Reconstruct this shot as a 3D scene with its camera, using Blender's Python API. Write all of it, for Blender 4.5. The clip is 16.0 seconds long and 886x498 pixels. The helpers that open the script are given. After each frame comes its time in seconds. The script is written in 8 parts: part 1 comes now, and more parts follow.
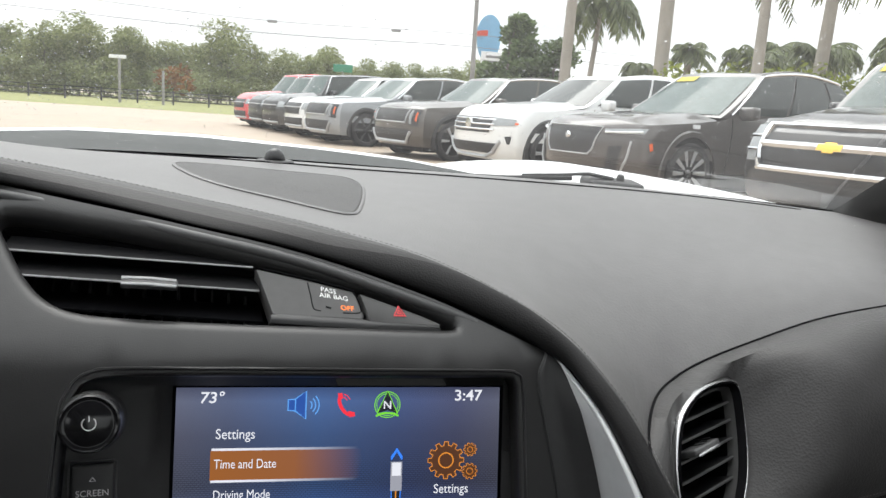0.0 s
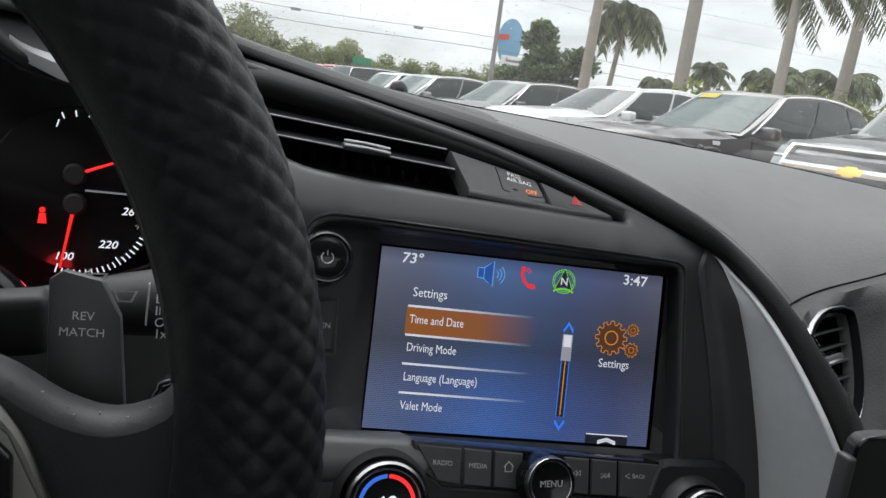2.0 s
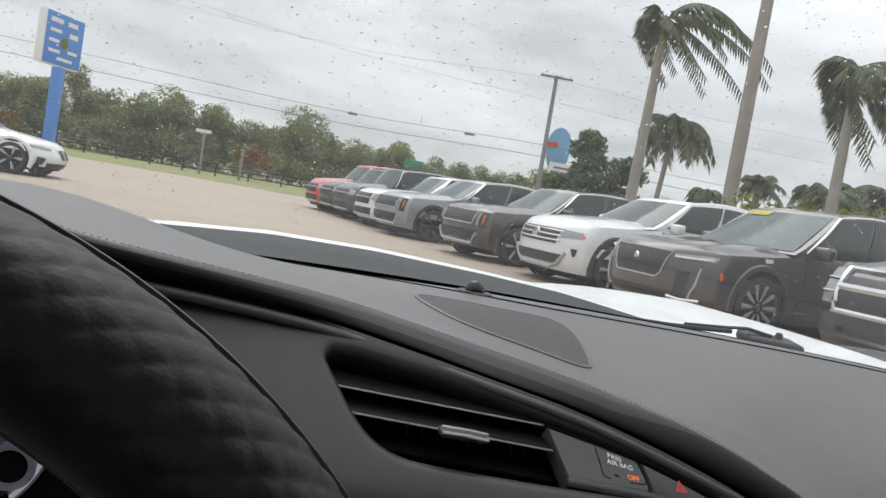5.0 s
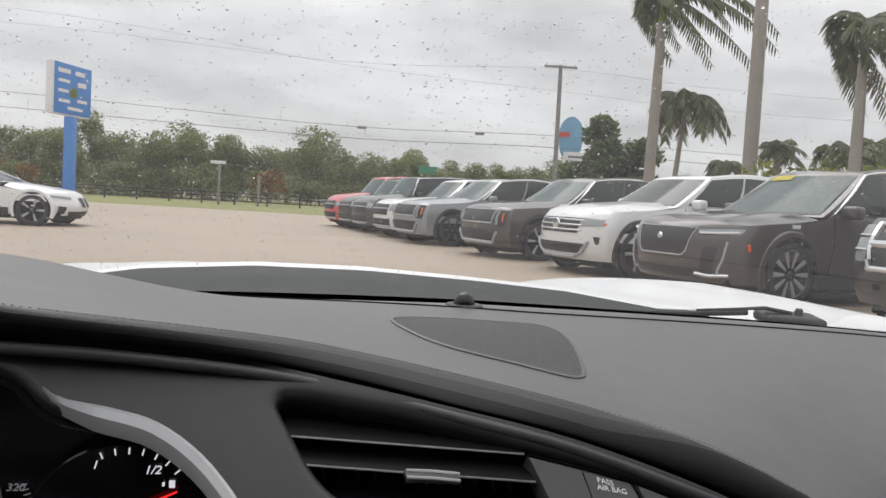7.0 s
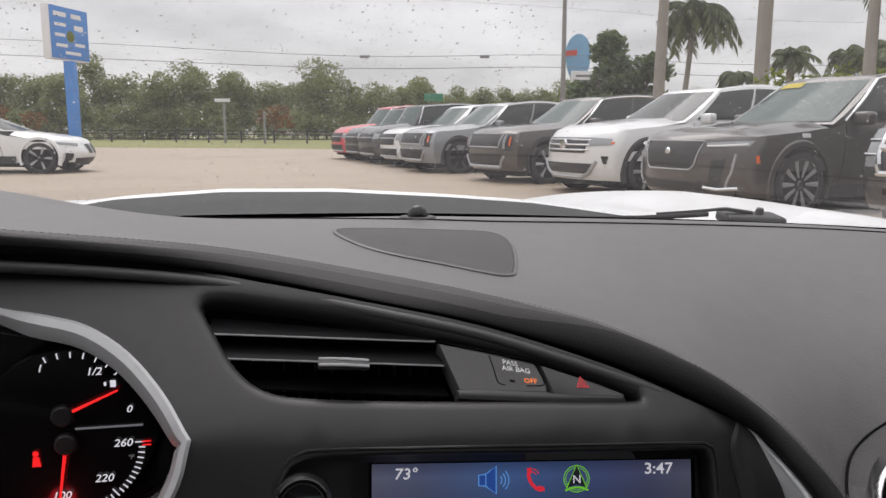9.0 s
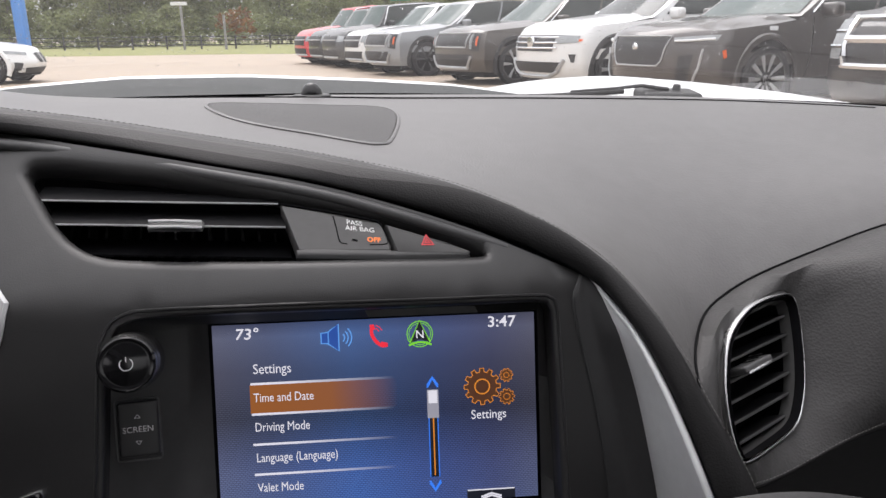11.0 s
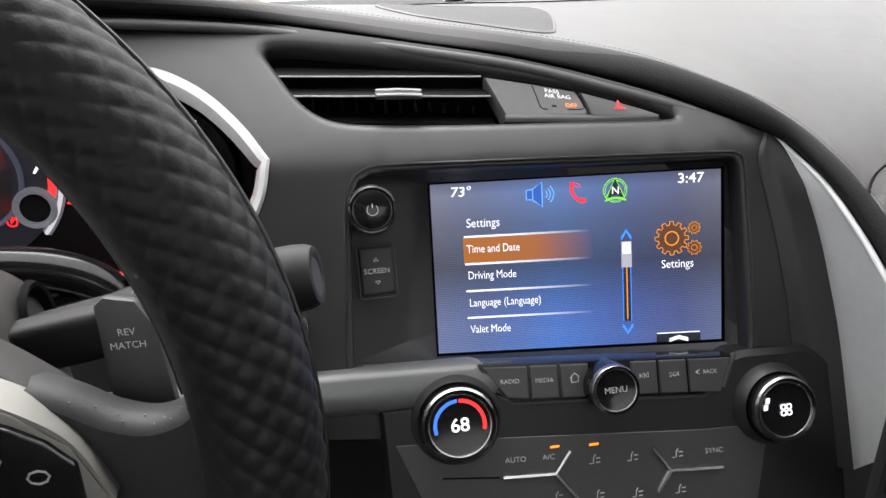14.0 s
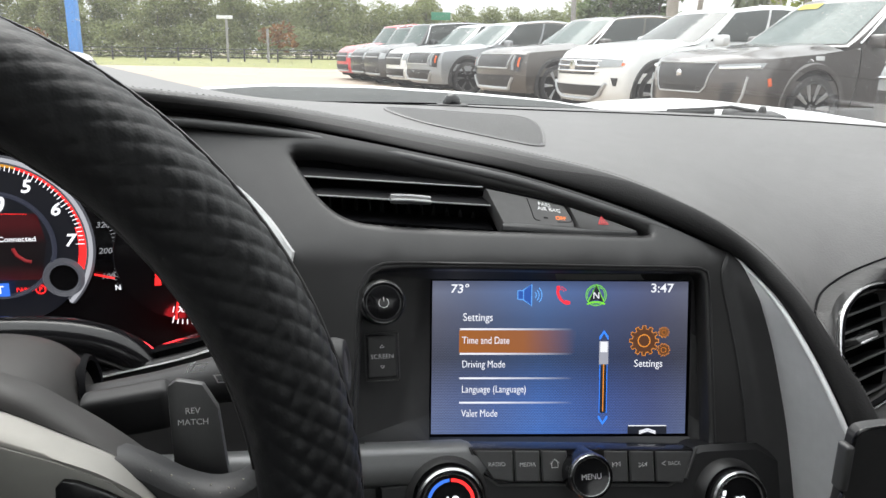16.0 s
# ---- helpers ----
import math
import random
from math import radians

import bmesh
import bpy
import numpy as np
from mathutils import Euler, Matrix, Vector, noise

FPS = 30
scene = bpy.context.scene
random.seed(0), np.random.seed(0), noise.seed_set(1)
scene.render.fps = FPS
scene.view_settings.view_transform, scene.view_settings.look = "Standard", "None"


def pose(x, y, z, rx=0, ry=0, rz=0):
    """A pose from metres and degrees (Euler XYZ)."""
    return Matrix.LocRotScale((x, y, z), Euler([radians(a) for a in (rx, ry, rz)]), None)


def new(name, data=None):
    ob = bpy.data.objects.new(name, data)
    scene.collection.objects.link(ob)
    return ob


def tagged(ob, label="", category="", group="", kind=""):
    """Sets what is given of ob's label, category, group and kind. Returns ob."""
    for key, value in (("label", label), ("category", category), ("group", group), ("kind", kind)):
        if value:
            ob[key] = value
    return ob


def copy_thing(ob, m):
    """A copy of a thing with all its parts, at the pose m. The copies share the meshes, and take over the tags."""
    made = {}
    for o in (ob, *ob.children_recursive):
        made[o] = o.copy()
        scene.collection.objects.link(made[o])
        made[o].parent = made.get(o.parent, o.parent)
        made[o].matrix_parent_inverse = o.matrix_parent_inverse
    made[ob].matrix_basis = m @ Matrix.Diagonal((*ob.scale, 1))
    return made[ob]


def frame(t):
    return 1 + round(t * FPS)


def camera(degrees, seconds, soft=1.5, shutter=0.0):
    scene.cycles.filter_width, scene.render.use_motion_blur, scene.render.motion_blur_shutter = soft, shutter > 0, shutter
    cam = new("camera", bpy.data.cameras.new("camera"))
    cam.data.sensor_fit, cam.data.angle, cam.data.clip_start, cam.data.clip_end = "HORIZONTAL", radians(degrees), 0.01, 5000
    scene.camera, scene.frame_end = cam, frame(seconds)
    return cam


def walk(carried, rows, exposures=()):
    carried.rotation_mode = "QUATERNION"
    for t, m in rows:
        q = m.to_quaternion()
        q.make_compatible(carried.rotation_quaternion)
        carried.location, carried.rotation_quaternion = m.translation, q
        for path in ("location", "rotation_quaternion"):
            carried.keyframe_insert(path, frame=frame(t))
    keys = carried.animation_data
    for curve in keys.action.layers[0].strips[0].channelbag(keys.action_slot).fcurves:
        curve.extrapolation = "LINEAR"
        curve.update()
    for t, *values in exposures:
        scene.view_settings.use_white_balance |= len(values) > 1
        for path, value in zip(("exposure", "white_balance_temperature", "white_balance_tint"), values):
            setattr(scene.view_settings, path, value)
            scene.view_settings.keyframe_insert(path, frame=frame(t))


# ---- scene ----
cam = camera(62.13, 16.0)
# seconds, place in metres, turn in degrees
PATH = [
    (0.0, 0.0474, -0.0055, 1.0245, 79.40, -3.79, -6.95),
    (0.3, 0.0518, -0.0275, 1.0406, 79.94, -5.22, -8.59),
    (0.5, 0.0451, -0.0268, 1.0463, 80.20, -5.92, -9.09),
    (0.7, 0.0413, -0.0330, 1.0461, 80.37, -6.41, -9.50),
    (1.0, 0.0440, -0.0411, 1.0462, 80.42, -7.33, -9.42),
    (1.3, -0.0021, -0.0425, 1.0207, 80.45, -7.57, -8.62),
    (1.5, -0.0396, -0.0384, 0.9958, 80.16, -7.62, -7.59),
    (1.7, -0.0537, -0.0486, 0.9790, 79.93, -7.86, -6.90),
    (2.0, -0.0559, -0.0438, 0.9543, 79.35, -8.10, -5.89),
    (2.3, -0.0594, -0.0371, 0.9694, 79.71, -8.22, -5.49),
    (2.5, -0.0623, -0.0440, 0.9843, 79.73, -8.57, -5.16),
    (2.7, -0.0666, -0.0505, 1.0025, 80.03, -8.93, -5.19),
    (3.0, -0.0599, -0.0335, 1.0261, 80.73, -9.20, -5.15),
    (3.3, -0.0521, -0.0123, 1.0133, 81.57, -9.78, -5.76),
    (3.5, -0.0494, -0.0074, 1.0164, 82.19, -9.83, -5.43),
    (3.7, -0.0709, -0.0038, 1.0234, 83.09, -10.05, -5.16),
    (4.0, -0.0856, -0.0042, 1.0299, 84.05, -10.15, -4.42),
    (4.3, -0.0855, -0.0154, 1.0326, 85.00, -10.59, -3.90),
    (4.5, -0.0903, -0.0158, 1.0347, 85.62, -10.56, -3.21),
    (4.7, -0.1007, -0.0150, 1.0453, 86.19, -10.45, -2.67),
    (6.8, -0.0721, 0.0080, 1.0574, 86.92, -4.16, -0.41),
    (7.0, -0.0592, 0.0234, 1.0614, 86.58, -3.29, -0.69),
    (7.5, -0.0283, 0.0240, 1.0751, 85.59, -1.85, -1.27),
    (8.0, -0.0284, 0.0166, 1.0625, 84.41, -1.07, -1.34),
    (8.5, -0.0123, 0.0268, 1.0480, 82.96, -0.62, -0.88),
    (9.0, 0.0000, 0.0000, 1.0500, 80.99, -0.37, 0.00),
    (9.2, 0.0084, -0.0141, 1.0462, 80.17, -0.81, 0.66),
    (9.5, 0.0369, -0.0125, 1.0629, 78.65, -0.25, 0.38),
    (9.7, 0.0504, -0.0181, 1.0635, 77.79, -0.09, 0.60),
    (10.0, 0.0538, -0.0039, 1.0318, 76.34, 0.08, 0.08),
    (10.2, 0.0568, -0.0042, 1.0269, 75.60, 0.25, -0.33),
    (12.3, 0.0942, 0.0159, 1.0119, 72.33, 0.78, -4.57),
    (12.5, 0.0953, 0.0100, 1.0185, 72.11, 0.78, -4.33),
    (13.0, 0.0853, 0.0124, 1.0146, 71.23, 1.15, -3.09),
    (13.3, 0.0298, -0.0157, 1.0058, 71.89, 0.80, -3.79),
    (13.5, 0.0317, -0.0233, 0.9994, 70.10, 2.15, -0.73),
    (13.7, 0.0142, -0.0455, 0.9836, 70.73, 1.86, -0.71),
    (14.0, -0.0072, -0.0541, 0.9888, 69.87, 3.12, 2.09),
    (14.2, -0.0735, -0.0596, 0.9747, 74.38, 1.76, -1.28),
    (14.5, -0.0634, -0.0851, 1.0178, 73.52, 2.79, 4.12),
    (14.8, -0.0767, -0.1068, 1.0203, 74.92, 2.22, 4.59),
    (15.0, -0.0649, -0.1117, 1.0170, 76.03, 1.71, 4.25),
    (15.2, -0.0430, -0.1054, 1.0158, 76.46, 1.01, 3.88),
    (15.5, -0.0455, -0.1060, 1.0196, 76.85, 0.24, 3.10),
    (15.7, -0.0414, -0.1178, 1.0238, 76.44, -0.35, 2.39),
    (16.0, -0.0286, -0.0988, 1.0211, 75.11, -0.98, 0.48),
]
# seconds, stops: the clip's camera opens up when it looks at the dark dashboard
EXPOSURES = [(0.0, 0.92, 6500, 10), (1.0, 0.5, 6250, 7), (2.0, 0.5, 6350, 10), (2.5, 0.78, 6350, 8), (3.0, 0.78, 6350, 5), (3.5, 0.52, 6350, 6), (4.0, 0.33, 6300, 8), (4.5, 0.2, 6300, 10), (7.0, 0.05, 6550, 14), (8.0, 0.05, 6550, 14),
             (9.0, 0.08, 6600, 17), (10.0, 0.32, 6550, 19), (12.5, 1.10, 6550, 14), (13.5, 1.14, 6600, 17), (14.0, 1.5, 6600, 13), (14.5, 1.6, 6600, 8), (15.0, 1.44, 6550, 8), (15.5, 1.2, 6530, 9), (16.0, 1.12, 6500, 10)]
walk(cam, [(r[0], pose(*r[1:])) for r in PATH], EXPOSURES)

# ---- light ----


def build_world():
    w = bpy.data.worlds.new("overcast_sky")
    scene.world = w
    w.use_nodes = True
    nt = w.node_tree
    nt.nodes.clear()
    N, L = nt.nodes.new, nt.links.new
    out, bg = N("ShaderNodeOutputWorld"), N("ShaderNodeBackground")
    sky = N("ShaderNodeTexSky")
    sky.sky_type, sky.sun_disc = "NISHITA", False
    sky.sun_elevation, sky.sun_rotation = radians(58), radians(-20)
    co, sep = N("ShaderNodeTexCoord"), N("ShaderNodeSeparateXYZ")
    L(co.outputs["Generated"], sep.inputs[0])
    ramp = N("ShaderNodeValToRGB")
    e = ramp.color_ramp.elements
    e[0].position, e[0].color = 0.0, (0.66, 0.66, 0.65, 1)
    e[1].position, e[1].color = 1.0, (1.68, 1.69, 1.70, 1)
    for p, c in ((0.06, (0.74, 0.745, 0.74, 1)), (0.22, (0.84, 0.845, 0.84, 1)), (0.5, (1.18, 1.185, 1.18, 1))):
        el = e.new(p)
        el.color = c
    L(sep.outputs["Z"], ramp.inputs[0])
    mp = N("ShaderNodeMapping")
    mp.inputs["Scale"].default_value = (1.6, 1.6, 5.5)
    L(co.outputs["Generated"], mp.inputs[0])
    no = N("ShaderNodeTexNoise")
    no.inputs["Scale"].default_value, no.inputs["Detail"].default_value, no.inputs["Roughness"].default_value = 1.9, 7.0, 0.58
    L(mp.outputs[0], no.inputs["Vector"])
    cl = N("ShaderNodeMapRange")
    cl.inputs[1].default_value, cl.inputs[2].default_value, cl.inputs[3].default_value, cl.inputs[4].default_value = 0.33, 0.68, 0.74, 1.20
    L(no.outputs[0], cl.inputs[0])
    mul = N("ShaderNodeMixRGB")
    mul.blend_type, mul.inputs[0].default_value = "MULTIPLY", 1.0
    L(ramp.outputs[0], mul.inputs[1])
    L(cl.outputs[0], mul.inputs[2])
    clear = N("ShaderNodeMixRGB")
    clear.blend_type, clear.inputs[0].default_value = "MULTIPLY", 1.0
    clear.inputs[2].default_value = (0.10, 0.10, 0.10, 1)
    L(sky.outputs[0], clear.inputs[1])
    mix = N("ShaderNodeMixRGB")
    mix.inputs[0].default_value = 0.93
    L(clear.outputs[0], mix.inputs[1])
    L(mul.outputs[0], mix.inputs[2])
    L(mix.outputs[0], bg.inputs[0])
    bg.inputs[1].default_value = 1.0
    L(bg.outputs[0], out.inputs[0])
    sun = bpy.data.lights.new("sun", "SUN")
    sun.energy, sun.angle, sun.color = 1.0, radians(40), (1.0, 0.97, 0.93)
    ob = new("sun", sun)
    ob.rotation_euler = (radians(32), 0, radians(200))


build_world()

# ---- materials ----
def shader(name):
    m = bpy.data.materials.new(name)
    m.use_nodes = True
    return m, m.node_tree, m.node_tree.nodes["Principled BSDF"]


def surface(name, color, rough=0.5, metal=0.0, var=0.12, scale=8.0, bump=0.0, bump_scale=400.0, coat=0.0, rvar=0.1, spec=0.5,
            cells=False, stain=None, coords="Object", island=0.0):
    """A surface whose colour, gloss and relief vary at two scales, in metres."""
    m, nt, p = shader(name)
    N, L = nt.nodes.new, nt.links.new
    co = N("ShaderNodeTexCoord")
    big, fine = N("ShaderNodeTexNoise"), N("ShaderNodeTexNoise")
    big.inputs["Scale"].default_value, big.inputs["Detail"].default_value = scale, 5
    fine.inputs["Scale"].default_value, fine.inputs["Detail"].default_value = scale * 14, 3
    for n in (big, fine):
        L(co.outputs[coords], n.inputs["Vector"])
    add = N("ShaderNodeMath")
    add.operation = "ADD"
    L(big.outputs[0], add.inputs[0])
    L(fine.outputs[0], add.inputs[1])
    mr = N("ShaderNodeMapRange")
    mr.inputs[1].default_value, mr.inputs[2].default_value = 0.6, 1.4
    mr.inputs[3].default_value, mr.inputs[4].default_value = 1 - var, 1 + var
    L(add.outputs[0], mr.inputs[0])
    mul = N("ShaderNodeMixRGB")
    mul.blend_type, mul.inputs[0].default_value = "MULTIPLY", 1.0
    mul.inputs[1].default_value = (*color, 1)
    L(mr.outputs[0], mul.inputs[2])
    last = mul.outputs[0]
    if stain:
        sn, sr, sm = N("ShaderNodeTexNoise"), N("ShaderNodeMapRange"), N("ShaderNodeMixRGB")
        sn.inputs["Scale"].default_value, sn.inputs["Detail"].default_value = stain[1], 6
        L(co.outputs[coords], sn.inputs["Vector"])
        sr.inputs[1].default_value, sr.inputs[2].default_value, sr.inputs[4].default_value = 0.48, 0.72, stain[2]
        L(sn.outputs[0], sr.inputs[0])
        L(sr.outputs[0], sm.inputs[0])
        L(last, sm.inputs[1])
        sm.inputs[2].default_value = (*stain[0], 1)
        last = sm.outputs[0]
    if island:
        ge, hr = N("ShaderNodeNewGeometry"), N("ShaderNodeMapRange")
        hr.inputs[3].default_value, hr.inputs[4].default_value = 1 - island, 1 + island
        L(ge.outputs["Random Per Island"], hr.inputs[0])
        im = N("ShaderNodeMixRGB")
        im.blend_type, im.inputs[0].default_value = "MULTIPLY", 1.0
        L(last, im.inputs[1])
        L(hr.outputs[0], im.inputs[2])
        last = im.outputs[0]
    L(last, p.inputs["Base Color"])
    rr = N("ShaderNodeMapRange")
    rr.inputs[3].default_value, rr.inputs[4].default_value = max(0.02, rough - rvar), min(1, rough + rvar)
    L(big.outputs[0], rr.inputs[0])
    L(rr.outputs[0], p.inputs["Roughness"])
    p.inputs["Metallic"].default_value = metal
    p.inputs["Specular IOR Level"].default_value = spec
    p.inputs["Coat Weight"].default_value = coat
    p.inputs["Coat Roughness"].default_value = 0.04
    if bump:
        t = N("ShaderNodeTexVoronoi" if cells else "ShaderNodeTexNoise")
        t.inputs["Scale"].default_value = bump_scale
        L(co.outputs[coords], t.inputs["Vector"])
        b = N("ShaderNodeBump")
        b.inputs["Strength"].default_value, b.inputs["Distance"].default_value = bump, 0.001
        L(t.outputs[0], b.inputs["Height"])
        L(b.outputs[0], p.inputs["Normal"])
    return m


def glow(name, color, strength=1.0):
    m, nt, p = shader(name)
    p.inputs["Base Color"].default_value = (0.01, 0.01, 0.01, 1)
    p.inputs["Roughness"].default_value = 0.4
    p.inputs["Emission Color"].default_value = (*color, 1)
    p.inputs["Emission Strength"].default_value = strength
    return m


def pane(name, tint=(0.97, 0.985, 0.98), rough=0.0, haze=0.0):
    """A thin sheet of glass: clear straight through, mirror-like at a slant."""
    m, nt, p = shader(name)
    nt.nodes.remove(p)
    N, L = nt.nodes.new, nt.links.new
    out = nt.nodes["Material Output"]
    tr, gl, mx, fr = N("ShaderNodeBsdfTransparent"), N("ShaderNodeBsdfGlossy"), N("ShaderNodeMixShader"), N("ShaderNodeLayerWeight")
    tr.inputs[0].default_value = (*tint, 1)
    gl.inputs["Roughness"].default_value = rough
    fr.inputs["Blend"].default_value = 0.5
    pw, ma = N("ShaderNodeMath"), N("ShaderNodeMath")
    pw.operation, pw.inputs[1].default_value = "POWER", 5.0
    ma.operation, ma.inputs[1].default_value, ma.inputs[2].default_value = "MULTIPLY_ADD", 0.9, 0.05
    L(fr.outputs["Facing"], pw.inputs[0])
    L(pw.outputs[0], ma.inputs[0])
    L(ma.outputs[0], mx.inputs[0])
    # a white translucent share imitates the veil of glare over the view outside
    thin, veil = N("ShaderNodeMixShader"), N("ShaderNodeBsdfTranslucent")
    thin.inputs[0].default_value = haze
    veil.inputs[0].default_value = (0.9, 0.9, 0.9, 1)
    L(tr.outputs[0], thin.inputs[1])
    L(veil.outputs[0], thin.inputs[2])
    L(thin.outputs[0], mx.inputs[1])
    L(gl.outputs[0], mx.inputs[2])
    L(mx.outputs[0], out.inputs[0])
    return m


M = {}
# leather toned down to carry the shade on the brow's face
M["brow"] = surface("shade_dark_leather", (0.014, 0.0137, 0.014), 0.52, var=0.12, scale=5, bump=0.16, bump_scale=900, cells=True, rvar=0.06, spec=0.14)
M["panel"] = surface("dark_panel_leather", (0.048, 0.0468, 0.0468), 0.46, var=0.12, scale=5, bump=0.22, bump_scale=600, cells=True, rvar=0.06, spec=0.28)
# step between, for the half-shaded bend of the brow
M["turn"] = surface("shade_mid_leather", (0.027, 0.0264, 0.0266), 0.50, var=0.12, scale=5, bump=0.16, bump_scale=800, cells=True, rvar=0.06, spec=0.25)
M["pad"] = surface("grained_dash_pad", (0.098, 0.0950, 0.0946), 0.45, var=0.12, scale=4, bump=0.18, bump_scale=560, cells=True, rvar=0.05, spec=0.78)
M["trim"] = surface("soft_touch_plastic", (0.022, 0.0216, 0.022), 0.40, var=0.10, scale=7, bump=0.10, bump_scale=1500, rvar=0.05)
M["black"] = surface("matt_black_plastic", (0.030, 0.030, 0.031), 0.5, var=0.15, scale=9, bump=0.08, bump_scale=1200)
# near black: shade of hollows put into the colour; also black joints and print
M["hollow"] = surface("near_black_with_shade", (0.005, 0.005, 0.006), 0.7, var=0.15, spec=0.08)
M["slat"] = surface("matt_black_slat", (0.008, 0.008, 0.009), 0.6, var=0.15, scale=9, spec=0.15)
M["gloss"] = surface("gloss_black_plastic", (0.008, 0.008, 0.009), 0.16, var=0.10, rvar=0.04, scale=14)
M["button"] = surface("charcoal_button_plastic", (0.058, 0.058, 0.059), 0.42, var=0.10, scale=20, bump=0.05, bump_scale=1500)
M["switch"] = surface("grey_switch_plastic", (.060, .059, .059), .45, var=.1, scale=15, bump=.05, bump_scale=1500)
M["satin"] = surface("satin_silver_paint", (0.38, 0.385, 0.385), 0.36, metal=0.5, var=0.06, scale=12, rvar=0.05)
M["bezel_silver"] = surface("bright_silver_paint", (0.58, 0.585, 0.59), 0.34, metal=0.35, var=0.05, scale=12, rvar=0.05)
M["stripe"] = surface("grey_metallic_trim", (0.62, 0.63, 0.635), 0.45, metal=0.2, var=0.06, scale=10, rvar=0.05)
M["chrome"] = surface("satin_chrome", (0.50, 0.505, 0.51), 0.26, metal=1.0, var=0.05, rvar=0.05)
M["rim"] = surface("wheel_rim_leather", (0.0150, 0.0156, 0.0172), 0.50, var=0.18, scale=26, spec=0.34, bump=0.08, bump_scale=900, cells=True)
M["thread"] = surface("grey_thread", (0.15, 0.146, 0.142), 0.8, var=0.2, scale=60)
M["label"] = surface("white_print", (0.78, 0.78, 0.78), 0.6, var=0.05)
M["print"] = surface("grey_print", (0.60, 0.60, 0.61), 0.6, var=0.05)
M["redprint"] = surface("red_print", (0.70, 0.05, 0.06), 0.5, var=0.05)
M["worn"] = surface("worn_leather_edge", (0.42, 0.40, 0.34), 0.8, var=0.3, scale=200)
M["carpet"] = surface("black_carpet", (0.012, 0.012, 0.012), 0.95, var=0.3, scale=60, bump=0.5, bump_scale=900)
M["lining"] = surface("grey_headlining", (0.055, 0.055, 0.055), 0.95, var=0.12, scale=40, bump=0.3, bump_scale=900)
M["white_paint"] = surface("white_car_paint", (0.82, 0.825, 0.825), 0.42, var=0.03, scale=3, coat=0.25, rvar=0.04)
M["cowl"] = surface("grey_cowl_plastic", (0.026, 0.030, 0.030), 0.6, spec=0.25, var=0.25, scale=14, bump=0.2, bump_scale=700)
M["rubber"] = surface("black_rubber", (0.015, 0.015, 0.016), 0.6, var=0.2, scale=30)
M["glass"] = pane("windscreen_glass", (0.93, 0.955, 0.95), haze=0.03)
M["orange_glow"] = glow("orange_indicator", (1.0, 0.22, 0.02), 0.9)
M["red_glow"] = glow("red_needle", (1.0, 0.02, 0.02), 0.9)
M["green_glow"] = glow("green_indicator", (0.02, 0.9, 0.08), 0.5)
M["white_glow"] = glow("white_figures", (0.85, 0.87, 0.92), 0.72)
M["dim_glow"] = glow("dim_white_figures", (0.6, 0.62, 0.66), 0.2)
M["blue_glow"] = glow("blue_figures", (0.05, 0.22, 1.0), 0.45)
M["yellow_glow"] = glow("amber_scale", (1.0, 0.45, 0.03), 0.35)


def drop_glass():
    m, nt, p = shader("rain_drop")
    p.inputs["Transmission Weight"].default_value = 1.0
    p.inputs["Roughness"].default_value = 0.0
    p.inputs["IOR"].default_value = 1.33
    return m


M["drop"] = drop_glass()

# ---- shapes ----
CAR = Matrix.Translation((0.115 * math.cos(radians(11)), 0.115 * math.sin(radians(11)), 0)) @ pose(0, 0, 0, 0, 0, 11)
OFF = {}


def thing(name, base, label, category, group="", kind="", space=CAR, turn=0):
    """An Empty at its base, that the parts hang from."""
    ob = new(name)
    ob.empty_display_size = 0.05
    ob.matrix_world = space @ pose(*base, 0, 0, turn)
    OFF[ob] = Vector(base) if turn == 0 else Vector((0, 0, 0))
    return tagged(ob, label, category, group, kind)


def to_mesh(name, bm, mat, angle=38):
    me = bpy.data.meshes.new(name)
    bmesh.ops.recalc_face_normals(bm, faces=bm.faces)
    bm.to_mesh(me)
    bm.free()
    me.polygons.foreach_set("use_smooth", [True] * len(me.polygons))
    me.set_sharp_from_angle(angle=radians(angle))
    for m in (mat if isinstance(mat, (list, tuple)) else [mat]):
        me.materials.append(m)
    return me


def part(name, bm, mat, parent, label="", angle=38):
    """Links a bmesh as one mesh object under a thing or a part."""
    bmesh.ops.translate(bm, verts=bm.verts, vec=-OFF[parent])
    ob = new(name, to_mesh(name, bm, mat, angle))
    ob.parent = parent
    OFF[ob] = OFF[parent]
    return tagged(ob, label)


def solo(name, bm, mat, label, category, group="", kind="", space=CAR, angle=38):
    """A thing of one mesh, with its origin at its lowest middle."""
    lo = [min(v.co[i] for v in bm.verts) for i in range(3)]
    hi = [max(v.co[i] for v in bm.verts) for i in range(3)]
    base = Vector(((lo[0] + hi[0]) / 2, (lo[1] + hi[1]) / 2, lo[2]))
    bmesh.ops.translate(bm, verts=bm.verts, vec=-base)
    ob = new(name, to_mesh(name, bm, mat, angle))
    ob.matrix_world = space @ Matrix.Translation(base)
    OFF[ob] = base
    return tagged(ob, label, category, group, kind)


def V(*a):
    return Vector(a)


